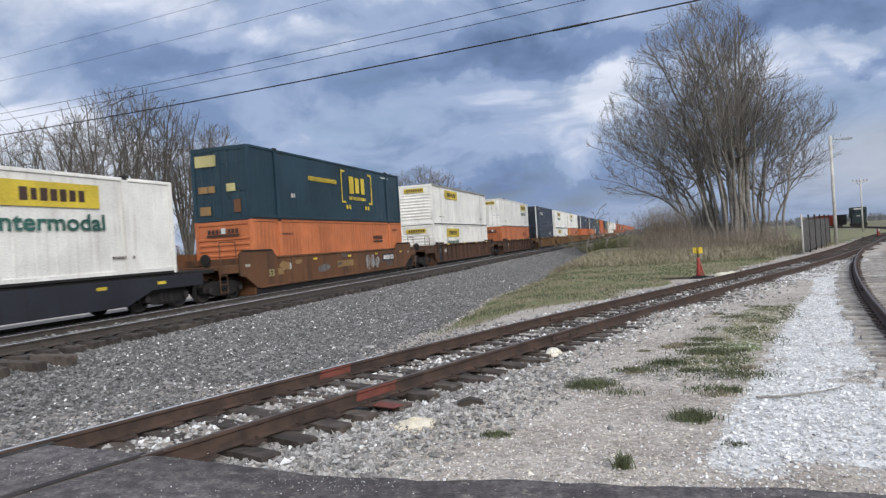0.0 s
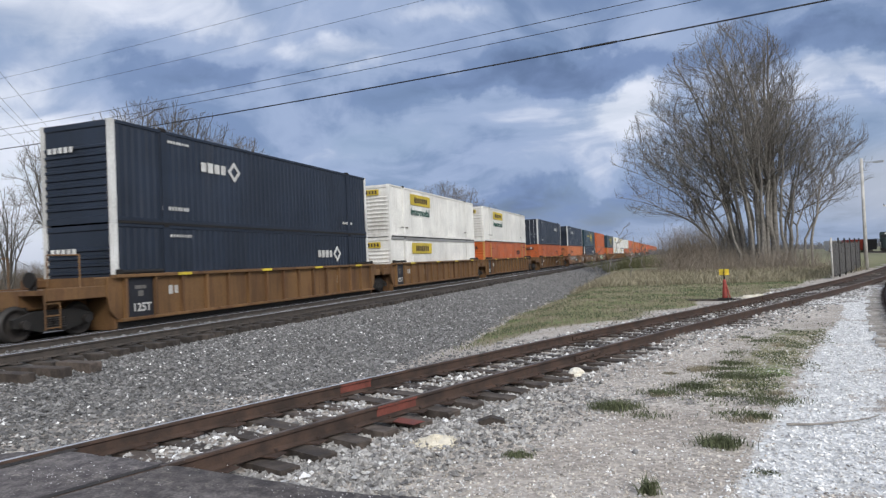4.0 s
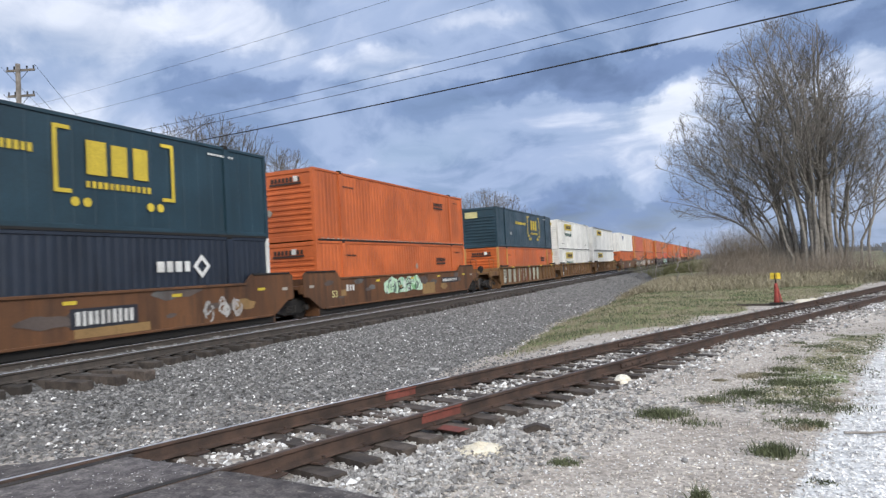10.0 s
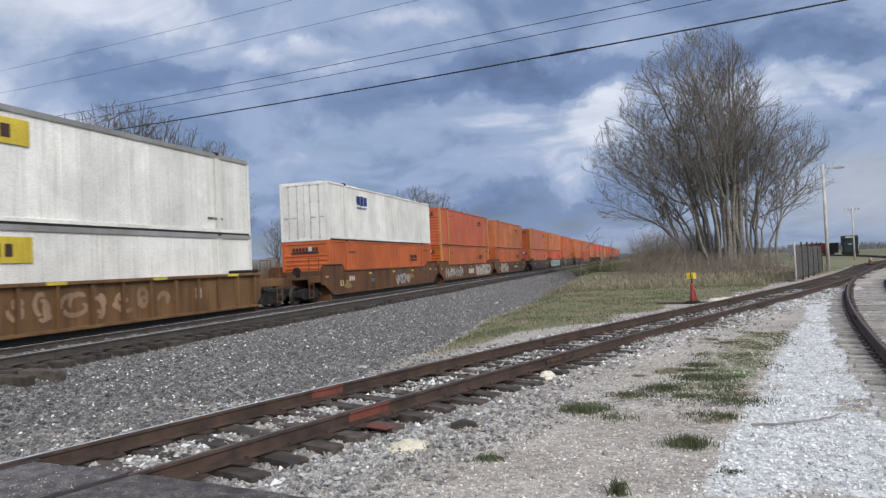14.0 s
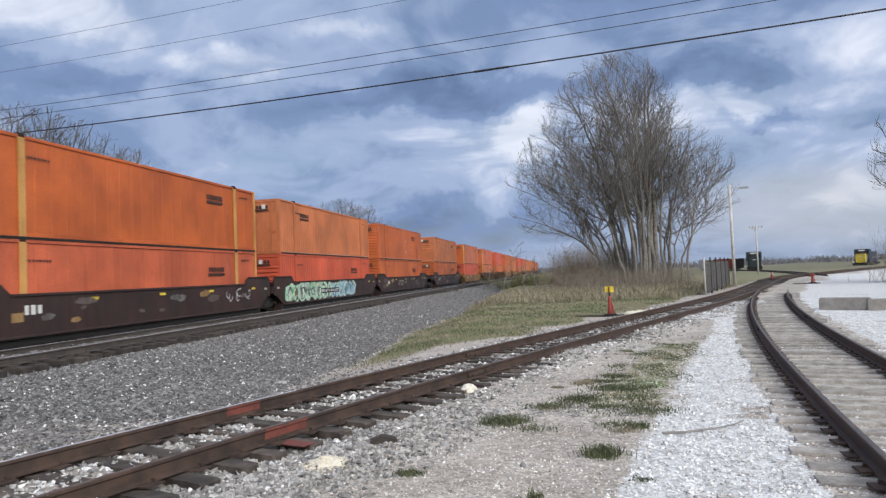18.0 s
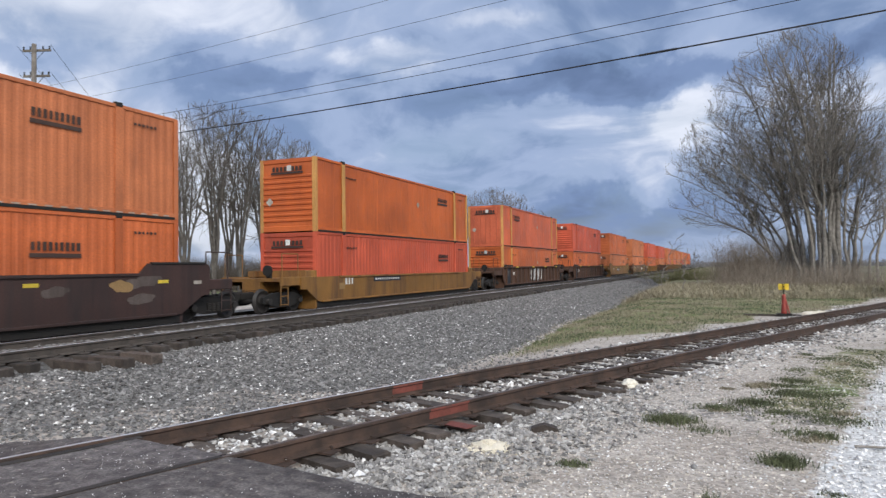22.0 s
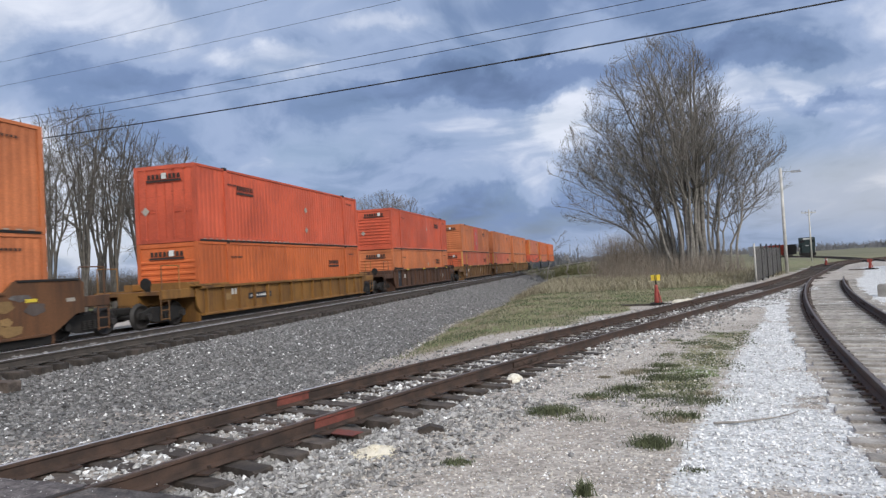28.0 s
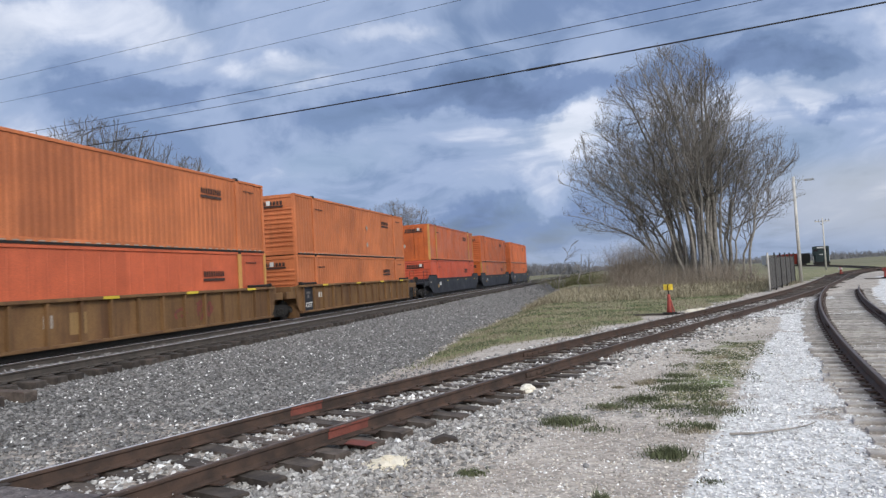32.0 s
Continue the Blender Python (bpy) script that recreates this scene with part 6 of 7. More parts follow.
def at_bearing(az, dist, z=0.0, turn=0.0, k=1.0):
    a = radians(az)
    return pose(-math.sin(a) * dist, math.cos(a) * dist, z, 0, 0, turn) @ Matrix.Scale(k, 4)


def plant(ob, az, dist, z, turn, k):
    c = copy_thing(ob, Matrix.Identity(4))
    c.matrix_basis = at_bearing(az, dist, z, turn, k)
    return c


def build_trees():
    # one clump of stems that fan out into a common rounded crown
    g = "bare trees by the siding"
    labs = ("tall straight bare hardwood amid a clump of stems", "leaning bare hardwood at the edge of a clump", "slim bare hardwood crowded by its neighbours")
    rng = random.Random(17)
    mid = Vector((*bearing(-4.6, 69), 0))
    across, away = Vector((*bearing(-94.5, 1), 0)), Vector((*bearing(-4.5, 1), 0))
    wide, deep = 11.0, 7.0

    roof = lambda r: 23.6 - 1.5 * r if r < 0.30 else 23.1 - 15.0 * (r - 0.30)

    def clump(foot):
        def inside(q):
            p = q + foot - mid
            r = math.hypot(p.dot(across) / wide, p.dot(away) / deep) + 0.05 * noise.noise(q * 0.35 + foot)
            if p.z < 8.5:
                side = p.dot(across) / wide
                return r < 0.34 + 0.30 * (side > 0) + (0.66 - 0.30 * (side > 0)) * step(2.0, 7.5, p.z)
            return p.z < roof(r) and r < 1.02
        return inside

    n = 30
    for i in range(n + 5):
        # tips spread over the crown; the tall ones stand in the middle
        r = 0.08 + 0.86 * min(1.0, i / (n - 1)) ** 0.72
        a = i * 2.39996 + 0.4
        u, w = r * math.cos(a), r * math.sin(a)
        if i == 0:
            u, w, r = -0.10, 0.0, 0.10
        if i == 1:
            u, w, r = 0.36, 0.1, 0.24
        if i >= n:
            u, w, z = ((-0.98, 0.0, 10.5), (-0.93, 0.25, 12.5), (-0.92, -0.2, 7.2), (0.97, 0.0, 8.0), (0.93, 0.15, 11.5))[i - n]
            r = 0.95
        z = z if i >= n else roof(r) * (rng.uniform(0.90, 0.97) if r < 0.5 else rng.uniform(0.62, 0.95))
        foot = mid + across * (2.0 + 3.7 * u + rng.gauss(0, 0.5)) + away * (2.6 * w + rng.gauss(0, 0.7))
        tip = mid + across * (wide * 0.93 * u) + away * (deep * 0.93 * w) + Vector((0, 0, z))
        foot.z = ground_z(foot.x, foot.y) - 0.1
        rad = 0.27 - 0.16 * r + rng.uniform(-0.02, 0.03)
        lv = grow(rng, [((0, 0, 0), tip - foot, rad)], clump(foot), (1.6, 1.55, 1.5), 5.8, 0.34, 0.52, 0.10)
        tree_of("bare_tree", labs[0 if r < 0.4 else 1 if r > 0.72 else 2], lv, g).matrix_basis = Matrix.Translation(foot)
    # trees beyond the main line
    g = "bare trees beyond the main line"
    lab = "bare spring tree with a rounded crown beyond the main line"
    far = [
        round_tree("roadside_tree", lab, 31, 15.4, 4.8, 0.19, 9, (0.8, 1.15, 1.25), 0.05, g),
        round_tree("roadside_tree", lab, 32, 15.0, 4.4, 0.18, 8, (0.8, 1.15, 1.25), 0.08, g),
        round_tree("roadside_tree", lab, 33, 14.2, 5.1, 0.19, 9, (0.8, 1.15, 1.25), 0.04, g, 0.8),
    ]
    homes = [(49.3, 55, 0, 0, 0.80), (46.8, 57, 2, 60, 0.97), (44.4, 55, 1, 130, 0.98), (42.2, 56, 0, 200, 1.02), (40.2, 57, 1, 250, 1.05), (38.2, 59, 2, 20, 1.02), (36.2, 62, 0, 300, 0.92), (35.0, 66, 1, 100, 0.72), (52.2, 60, 2, 150, 0.66), (20.6, 118, 1, 30, 1.05), (18.6, 122, 0, 80, 1.10), (17.2, 116, 2, 210, 1.10), (15.6, 118, 1, 310, 0.85), (22.3, 130, 0, 10, 0.95), (24.5, 135, 2, 77, 0.8), (30.6, 90, 0, 222, 0.6), (13.4, 150, 2, 120, 0.8), (45.6, 72, 0, 160, 1.0), (41.0, 73, 1, 95, 1.05), (37.0, 75, 2, 230, 1.0), (34.0, 78, 1, 70, 0.85)]
    for i, (az, dist, k, turn, size) in enumerate(homes):
        if i < 3:
            far[k].matrix_basis = at_bearing(az, dist, -0.3, turn, size)
        else:
            plant(far[k], az, dist, -0.3, turn, size)
    # the thicket at the right of the branch track
    g = "trees by the gravel yard"
    lab = "slender bare tree rising from a thicket by the gravel yard"
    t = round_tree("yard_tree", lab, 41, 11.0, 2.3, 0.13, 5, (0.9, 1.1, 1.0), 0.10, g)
    t.matrix_basis = at_bearing(-25.2, 60, 0, 0, 1.25)
    for az, dist, turn, size in ((-27.2, 62, 90, 1.45), (-26.0, 66, 200, 1.0), (-29.4, 57, 30, 1.35), (-32, 60, 150, 1.4), (-34.5, 55, 250, 1.3)):
        plant(t, az, dist, 0, turn, size)


def make_tree(name, label, seed, height, lean, group):
    """A thin sapling."""
    rng = random.Random(seed)
    lv = grow(rng, [((0, 0, -0.1), (lean * height, 0, height), 0.045)], lambda q: q.length < height * 1.2, (0.7, 0.8, 0.6), height * 0.3, 0.3)
    return tree_of(name, label, lv, group)


def brush(name, label, spots, n, high, seed, material="brush", lean=0.35, fine=0.011):
    """Undergrowth: a mass of thin upright stems round the given spots (x, y, reach)."""
    rng = random.Random(seed)
    segs = []
    for x, y, reach, k in spots:
        for _ in range(int(n * k)):
            px, py = x + rng.gauss(0, reach), y + rng.gauss(0, reach * 0.6)
            h = high * k * rng.uniform(0.35, 1.0)
            p = np.array([px, py, ground_z(px, py) - 0.05])
            d = np.array([rng.gauss(0, lean), rng.gauss(0, lean), 1.0])
            for i in range(3):
                q = p + d / np.linalg.norm(d) * h / 3
                r = fine * (1 - i * 0.28)
                segs.append([*p, *q, r, r * 0.7])
                if i:
                    e = d + np.array([rng.gauss(0, 0.7), rng.gauss(0, 0.7), 0.2])
                    segs.append([*p, *(p + e / np.linalg.norm(e) * h / 3.2), r * 0.7, r * 0.4])
                p = q
                d = d + np.array([rng.gauss(0, 0.25), rng.gauss(0, 0.25), 0.0])
    v, f = tubes(segs, 3)
    return tagged(new(name, quick_mesh(name, v, f, material)), label, "undergrowth", kind="stuff")


build_trees()
spots = [(*bearing(az, 63 + 3 * math.sin(az * 7)), 1.5, 1.0) for az in np.arange(-10.0, 0.2, 0.55)]
spots += [(*bearing(az, 67), 0.8, 2.0) for az in np.arange(-1.9, 0.2, 0.4)]
brush("thicket", "brown leafless thicket at the foot of the bare trees", spots, 62, 2.5, 61, fine=0.013)
spots = [(*bearing(az, 70 + 1.5 * math.sin(az * 5)), 1.0, 1.0 - 0.10 * abs(az + 3.6)) for az in np.arange(-8.4, -0.2, 0.4)]
brush("thicket", "tall grey saplings crowding the feet of the bare trees", spots, 75, 6.0, 66, "twig", 0.16, 0.016)
spots = [(*bearing(az, 88), 2.6, 1.0) for az in np.arange(-0.5, 4.6, 0.7)]
brush("thicket", "pale green spring scrub along the main line", spots, 150, 1.9, 62, "scrub", fine=0.022)
spots = [(*bearing(az, 74 + 4 * math.sin(az)), 2.4, 1.0) for az in np.arange(28, 68, 1.3)]
brush("hedgerow", "brown leafless hedgerow beyond the main line", spots, 480, 3.9, 63, fine=0.02)
spots = [(*bearing(az, 60 - 0.3 * (az + 26)), 1.7, 1.0) for az in np.arange(-40, -25.3, 1.0)]
brush("thicket", "dense brown thicket by the gravel yard", spots, 400, 4.6, 64, fine=0.014)
# far woods along the horizon
rng = random.Random(71)
spots = []
for az in np.arange(-40, 75, 0.8):
    d = 420 + 60 * math.sin(az * 1.3)
    spots.append((*bearing(az, d), 5.0, 0.42 + 0.3 * abs(math.sin(az * 0.9)) if not 3.5 < az < 8.5 else 1.25))
brush("far_woods", "distant leafless woods on the flat horizon", spots, 110, 6.5, 72, "wood_hazed", 0.3, 0.26)
# two saplings that lean by the main line
for i, (az, dist, h) in enumerate(((5.2, 60, 4.2), (3.4, 52, 2.6), (6.3, 47, 2.3), (2.4, 75, 3.0))):
    sap = make_tree("sapling", "thin leaning sapling beside the ballast", 80 + i, h, 0.34 if i == 0 else 0.1, "saplings by the main line")
    x, y = bearing(az, dist)
    sap.matrix_basis = pose(x, y, ground_z(x, y), 0, 0, 40 * i)


# ---- poles and wires ----
def utility_pole(name, label, x, y, z, height, r, material, arms=(), conduit=False, turn=0.0, lamp=False):
    ob = thing(name, label, "utility pole", pose(x, y, z, 0, 0, turn))
    part("shaft", Shape().rod((0, 0, -0.3), (0, 0, height), r, r * 0.72, 12), material, ob, smooth=True)
    for h, half in arms:
        a = part("crossarm", Shape().box(0.0, r + 0.05, h, 2 * half, 0.09, 0.12, 0.01), material, ob)
        for k in (-0.92, -0.45, 0.45, 0.92):
            part("insulator", Shape().lathe([(0.0, 0.02), (0.05, 0.05), (0.10, 0.035), (0.15, 0.055), (0.20, 0.02)], 10, "z"), "wire", a, at=pose(k * half, r + 0.05, h + 0.06))
        part("brace", Shape().rod((-half * 0.6, r + 0.05, h), (0, r + 0.02, h - 0.55), 0.015, n=6).rod((half * 0.6, r + 0.05, h), (0, r + 0.02, h - 0.55), 0.015, n=6), "steel", ob, "steel arm braces")
    if conduit:
        part("conduit", Shape().rod((r + 0.04, 0, 0), (r + 0.04, 0, height * 0.84), 0.05, n=8), "chrome", ob, "pale riser conduit")
    if lamp:
        part("lamp_arm", Shape().rod((0, 0, height - 0.25), (0.75, 0, height - 0.35), 0.03, n=8), "chrome", ob)
        part("lamp_head", Shape().box(1.05, 0, height - 0.36, 0.7, 0.26, 0.15, 0.05), "chrome", ob, "street lamp head")
    return ob


WIRE_D = 18.0
WN, WM = Vector(heading(-10, 0)), Vector(heading(80, 0))


def wire_point(k, s, sag):
    p = WN * WIRE_D + WM * s
    return (p.x, p.y, 1.88 + WIRE_D * (k + sag * ((s - 2) / 40) ** 2))


for k, r, label in ((0.3165, 0.021, "thick black overhead cable"), (0.352, 0.0095, "thin overhead power wire"), (0.370, 0.0095, "thin overhead power wire"), (0.452, 0.006, "thin overhead power wire"), (0.508, 0.006, "thin overhead power wire")):
    pts = [wire_point(k, s, 0.055) for s in np.linspace(-36, 54.7, 90)]
    v, f = chains([[(*p, r) for p in pts]], 5)
    tagged(new("overhead_wire", quick_mesh("overhead_wire", v, f, "wire", True)), label + " strung above the road", "wire", "wires over the road")
    if r > 0.015:  # splice where the cable kinks
        p = wire_point(k, 4.9, 0.055)
        thing("cable_splice", "short dark splice on the overhead cable", "cable splice", pose(*p, 0, 0, 170), shape=Shape().rod((-0.5, 0, 0.0), (0.5, 0, 0.0), 0.032, n=8), material="wire")
p = WN * WIRE_D + WM * 54.7
utility_pole("utility_pole", "dark wooden utility pole with a pale conduit", p.x, p.y - 0.3, -0.3, 12.9, 0.19, "pole", ((11.6, 0.6),), True, 80)
p = WN * WIRE_D - WM * 36
utility_pole("utility_pole", "dark wooden utility pole carrying the road wires", p.x, p.y, 0, 12.5, 0.18, "pole", ((11.4, 0.6),), False, 80)
utility_pole("utility_pole", "slim grey wooden pole beyond the main line", *bearing(60.5, 62), -0.3, 11.2, 0.14, "pole_pale")
POLE_T = bearing(54.85, 45)
utility_pole("utility_pole", "tall dark wooden pole with three crossarms", *POLE_T, -0.3, 15.4, 0.18, "pole", ((15.1, 0.85), (13.6, 0.8), (12.3, 0.75)), False, 20)
FAR_T = (-78, 78)
utility_pole("utility_pole", "tall dark wooden pole with three crossarms", *FAR_T, -0.3, 14.8, 0.20, "pole", ((14.5, 1.15), (12.9, 1.1), (11.6, 1.0)), False, 20)
for h, o in ((15.2, 1.0), (15.2, -1.0), (13.6, 1.0), (13.6, -0.9)):
    a, b = Vector((POLE_T[0] + o, POLE_T[1] + 0.3 * o, h - 0.2)), Vector((FAR_T[0] + o, FAR_T[1], h - 0.8))
    pts = [a.lerp(b, i / 24) - Vector((0, 0, 1.3 * (1 - (i / 12 - 1) ** 2))) for i in range(25)]
    v, f = chains([[(*p, 0.012) for p in pts]], 5)
    tagged(new("overhead_wire", quick_mesh("overhead_wire", v, f, "wire", True)), "thin wire between two tall poles beyond the line", "wire", "wires beyond the line")
utility_pole("light_pole", "pale leaning light pole with a street lamp", *bearing(-13.3, 57), 0.0, 8.0, 0.13, "pole_pale", (), False, -25, True)
utility_pole("utility_pole", "slim pale pole in the far yard", *bearing(-15.0, 104), -0.2, 7.2, 0.11, "pole_pale", ((6.8, 0.9),), False, 0)


# ---- fence, switch stands, blocks and signs ----
def build_fence():
    a, b = Vector((*bearing(-11.15, 42.5), 0)), Vector((*bearing(-12.9, 58), 0))
    fence = thing("fence", "dark slatted chain-link fence with pale posts", "fence")
    d = (b - a).normalized()
    turn = math.degrees(math.atan2(d.y, d.x))
    length = (b - a).length
    post, slat = None, None
    for i in range(6):
        p = a.lerp(b, i / 5)
        lean = 3 if i == 0 else 0
        post = part("post", post or Shape().rod((0, 0, -0.2), (0, 0, 2.25), 0.045, n=8).mesh("post", M["pole_pale" if i == 0 else "steel"], True), "pole_pale", fence, at=pose(p.x, p.y, 0, 0, -lean, turn))
        post = post.data if i else None
    for z in (0.12, 2.0):
        part("rail", Shape().rod(a + Vector((0, 0, z)), b + Vector((0, 0, z)), 0.02, n=6), "steel", fence)
    n = 110
    for i in range(n):
        if random.Random(i).random() < 0.06:
            continue
        p = a.lerp(b, (i + 0.5) / n)
        slat = part("slat", slat or Shape().box(0, 0, 1.03, length / n * 0.78, 0.012, 1.86).mesh("slat", M["slat"]), "slat", fence, at=pose(p.x, p.y, 0, 0, 0, turn)).data


def switch_stand(x, y, high, label, target="signyellow"):
    ob = thing("switch_stand", label, "switch stand", pose(x, y, ground_z(x, y)))
    part("base", Shape().box(0, 0, 0.06, 0.5, 0.36, 0.10, 0.02), "steel", ob)
    part("tie_plank", Shape().box(-0.4, 0.1, 0.0, 1.9, 0.24, 0.14, 0.02), "tie", ob, "wooden head block")
    part("column", Shape().lathe([(0.10, 0.115), (0.20, 0.10), (0.5, 0.072), (0.72, 0.06), (0.80, 0.045)], 12, "z"), "signred", ob, "red cast column", smooth=True)
    part("mast", Shape().rod((0, 0, 0.7), (0, 0, high), 0.025, n=8), "steel", ob)
    part("lever", Shape().rod((0.05, 0.0, 0.62), (0.16, -0.12, 0.12), 0.028, n=8), "signred", ob, "red throw lever")
    for k, turn in ((0.0, 0), (0.0, 90)):
        part("target", Shape().box(0, 0, high - 0.09, 0.34, 0.012, 0.22, 0.0), target, ob, "yellow switch target", at=pose(0, 0, 0, 0, 0, turn))
    part("target_band", Shape().box(0, 0, high - 0.09, 0.07, 0.022, 0.205), "steel", ob)
    return ob


def block(x, y, turn, sx, sy, sz, label):
    ob = thing("concrete_block", label, "concrete block", pose(x, y, ground_z(x, y), 0, 0, turn))
    s = Shape().box(0, 0, sz / 2, sx, sy, sz, 0.035)
    part("block", s, "concrete", ob)
    return ob


M["slat"] = surf("fence_slat", (0.055, 0.052, 0.05), (0.10, 0.095, 0.09), 4, 0.8, 0, 0.1, 40, shift=0.25)
build_fence()
switch_stand(1.74, 27.0, 1.16, "red cast switch stand with a yellow target")
switch_stand(18.9, 56.0, 0.75, "low red switch stand beside pale gravel", "signred")
switch_stand(*bearing(-15.9, 74), 0.7, "low dark switch stand in the yard", "chalk")
block(*bearing(-20.7, 29.2), -26, 1.65, 0.6, 0.45, "grey precast concrete block on pale gravel")
block(*bearing(-23.0, 29.0), -16, 0.95, 0.6, 0.40, "stained precast concrete block on pale gravel")
sign = thing("sign_post", "thin steel post with a small white sign", "sign", pose(*bearing(-23.9, 28), 0))
part("post", Shape().rod((0, 0, -0.1), (0, 0, 1.5), 0.03, n=8), "steel", sign)
part("sign_plate", Shape().box(0.22, 0, 1.15, 0.30, 0.012, 0.24), "chalk", sign, "small white plate, unreadable")


# ---- far engines and the house ----
def engine(at, body, nose, label):
    ob = thing("locomotive", label, "locomotive", at)
    part("frame", Shape().box(0, 0, 1.25, 2.9, 17.5, 0.45, 0.05), "steel", ob)
    part("hood", Shape().box(0, 2.6, 2.75, 1.9, 11.5, 2.5, 0.15), body, ob)
    part("cab", Shape().box(0, -4.6, 3.0, 2.95, 2.6, 3.1, 0.15), body, ob)
    n = part("nose", Shape().box(0, -6.9, 2.5, 1.9, 2.0, 2.0, 0.2), nose, ob, "short painted nose")
    part("number_board", Shape().box(0, -5.95, 4.25, 1.3, 0.05, 0.28), "chalk", ob)
    for k in (-0.85, 0.85):
        part("cab_window", Shape().box(k, -5.92, 3.75, 0.75, 0.04, 0.5), "glass", ob, "dark cab window")
        part("headlight", Shape().rod((k * 0.2, -7.95, 2.9), (k * 0.2, -7.9, 2.9), 0.12, n=10), "chalk", n)
        part("handrail", Shape().rod((k * 1.6, -8.6, 1.5), (k * 1.6, -8.6, 2.6), 0.03, n=6).rod((k * 1.6, -8.6, 2.6), (k * 1.6, 8.4, 2.6), 0.03, n=6), "chalk", ob)
    for y in (-5.4, 5.4):
        t = part("truck", Shape().box(0, y, 0.7, 2.3, 4.2, 0.5, 0.05), "steel", ob)
        for x in (-0.78, 0.78):
            for e in (-1.6, 0, 1.6):
                part("wheel", cached(("wheel",), wheel_shape, "wheel", "wheel", True), "wheel", t, at=pose(x, y + e, 0.46))
    part("plow", Shape().prism([(-8.8, 0.2), (-8.5, 0.2), (-8.4, 1.0), (-8.8, 1.0)], -1.3, 1.3), "steel", ob)
    return ob


M["glass"] = surf("dark_glass", (0.01, 0.012, 0.014), (0.015, 0.017, 0.02), 2, 0.12, 0, 0, 30)
M["engineblue"] = paint("dark_blue_engine", (0.012, 0.02, 0.045), (0.05, 0.05, 0.05))
M["enginegreen"] = paint("dark_green_engine", (0.014, 0.03, 0.032), (0.05, 0.05, 0.05))
x, y = bearing(-22.15, 186)
engine(pose(x, y, -0.9, 0, 0, -31), "engineblue", "yellow", "dark blue locomotive with a yellow nose")
x, y = bearing(-14.7, 158)
engine(pose(x, y, -0.7, 0, 0, -14), "enginegreen", "enginegreen", "dark green locomotive parked in the yard")
for az, d, paint_key, label in ((-12.45, 170, "signred", "red hopper wagon parked in the yard"), (-13.35, 178, "car_black", "black hopper wagon parked in the yard"), (-11.3, 182, "pole_pale", "pale wagon parked in the yard")):
    x, y = bearing(az, d)
    w = thing("hopper_wagon", label, "wagon", pose(x, y, -0.9, 0, 0, az + 6))
    part("body", Shape().prism([(-6.0, 3.6), (-4.6, 1.3), (4.6, 1.3), (6.0, 3.6)], -1.45, 1.45), paint_key, w)
    part("frame", Shape().box(0, 0, 1.15, 1.0, 13.0, 0.3, 0.03), "steel", w)
    for k in (-4.6, 4.6):
        t = part("truck", Shape().box(0, k, 0.6, 2.1, 2.6, 0.4, 0.05), "steel", w)
        for px in (-0.76, 0.76):
            for e in (-0.89, 0.89):
                part("wheel", cached(("wheel",), wheel_shape, "wheel", "wheel", True), "wheel", t, at=pose(px, k + e, 0.42))


def house(at, label, w=9.0, d=7.0, h=2.9):
    ob = thing("house", label, "house", at)
    part("wall", Shape().box(0, 0, h / 2, w, d, h), "siding", ob)
    part("gable", Shape().prism([(-d / 2, h), (d / 2, h), (0, h + 1.9)], -w / 2, w / 2), "siding", ob)
    for s in (-1, 1):
        part("roof", Shape().add([(-w / 2 - 0.3, s * (d / 2 + 0.4), h - 0.15), (w / 2 + 0.3, s * (d / 2 + 0.4), h - 0.15), (w / 2 + 0.3, 0, h + 2.05), (-w / 2 - 0.3, 0, h + 2.05), (-w / 2 - 0.3, s * (d / 2 + 0.4), h - 0.03), (w / 2 + 0.3, s * (d / 2 + 0.4), h - 0.03), (w / 2 + 0.3, 0, h + 2.17), (-w / 2 - 0.3, 0, h + 2.17)], [(0, 1, 2, 3), (4, 7, 6, 5), (0, 4, 5, 1), (2, 6, 7, 3), (1, 5, 6, 2), (0, 3, 7, 4)]), "shingle", ob, "grey shingle roof")
    for k in (-2.6, 0.4, 2.9):
        win = part("window", Shape().box(k, -d / 2 - 0.03, 1.6, 1.1, 0.05, 1.1), "glass", ob)
        part("window_trim", Shape().box(k, -d / 2 - 0.05, 2.2, 1.3, 0.06, 0.1).box(k, -d / 2 - 0.05, 1.0, 1.3, 0.08, 0.1), "chalk", win)
    return ob


M["siding"] = surf("white_siding", (0.66, 0.67, 0.66), (0.76, 0.77, 0.76), 2, 0.6, 0, 0.1, 30, (0.45, 0.43, 0.4), 1.5, 0.62)
M["shingle"] = surf("shingles", (0.13, 0.13, 0.135), (0.21, 0.21, 0.21), 4, 0.9, 0, 0.4, 30)
house(pose(*bearing(32.0, 112), -0.35, 0, 0, 36), "small white clapboard house beyond the main line", 7.0, 6.0, 2.2)
house(pose(*bearing(24.3, 122), -0.35, 0, 0, 28), "small white shed with windows beyond the main line", 6.0, 5.5, 2.2)


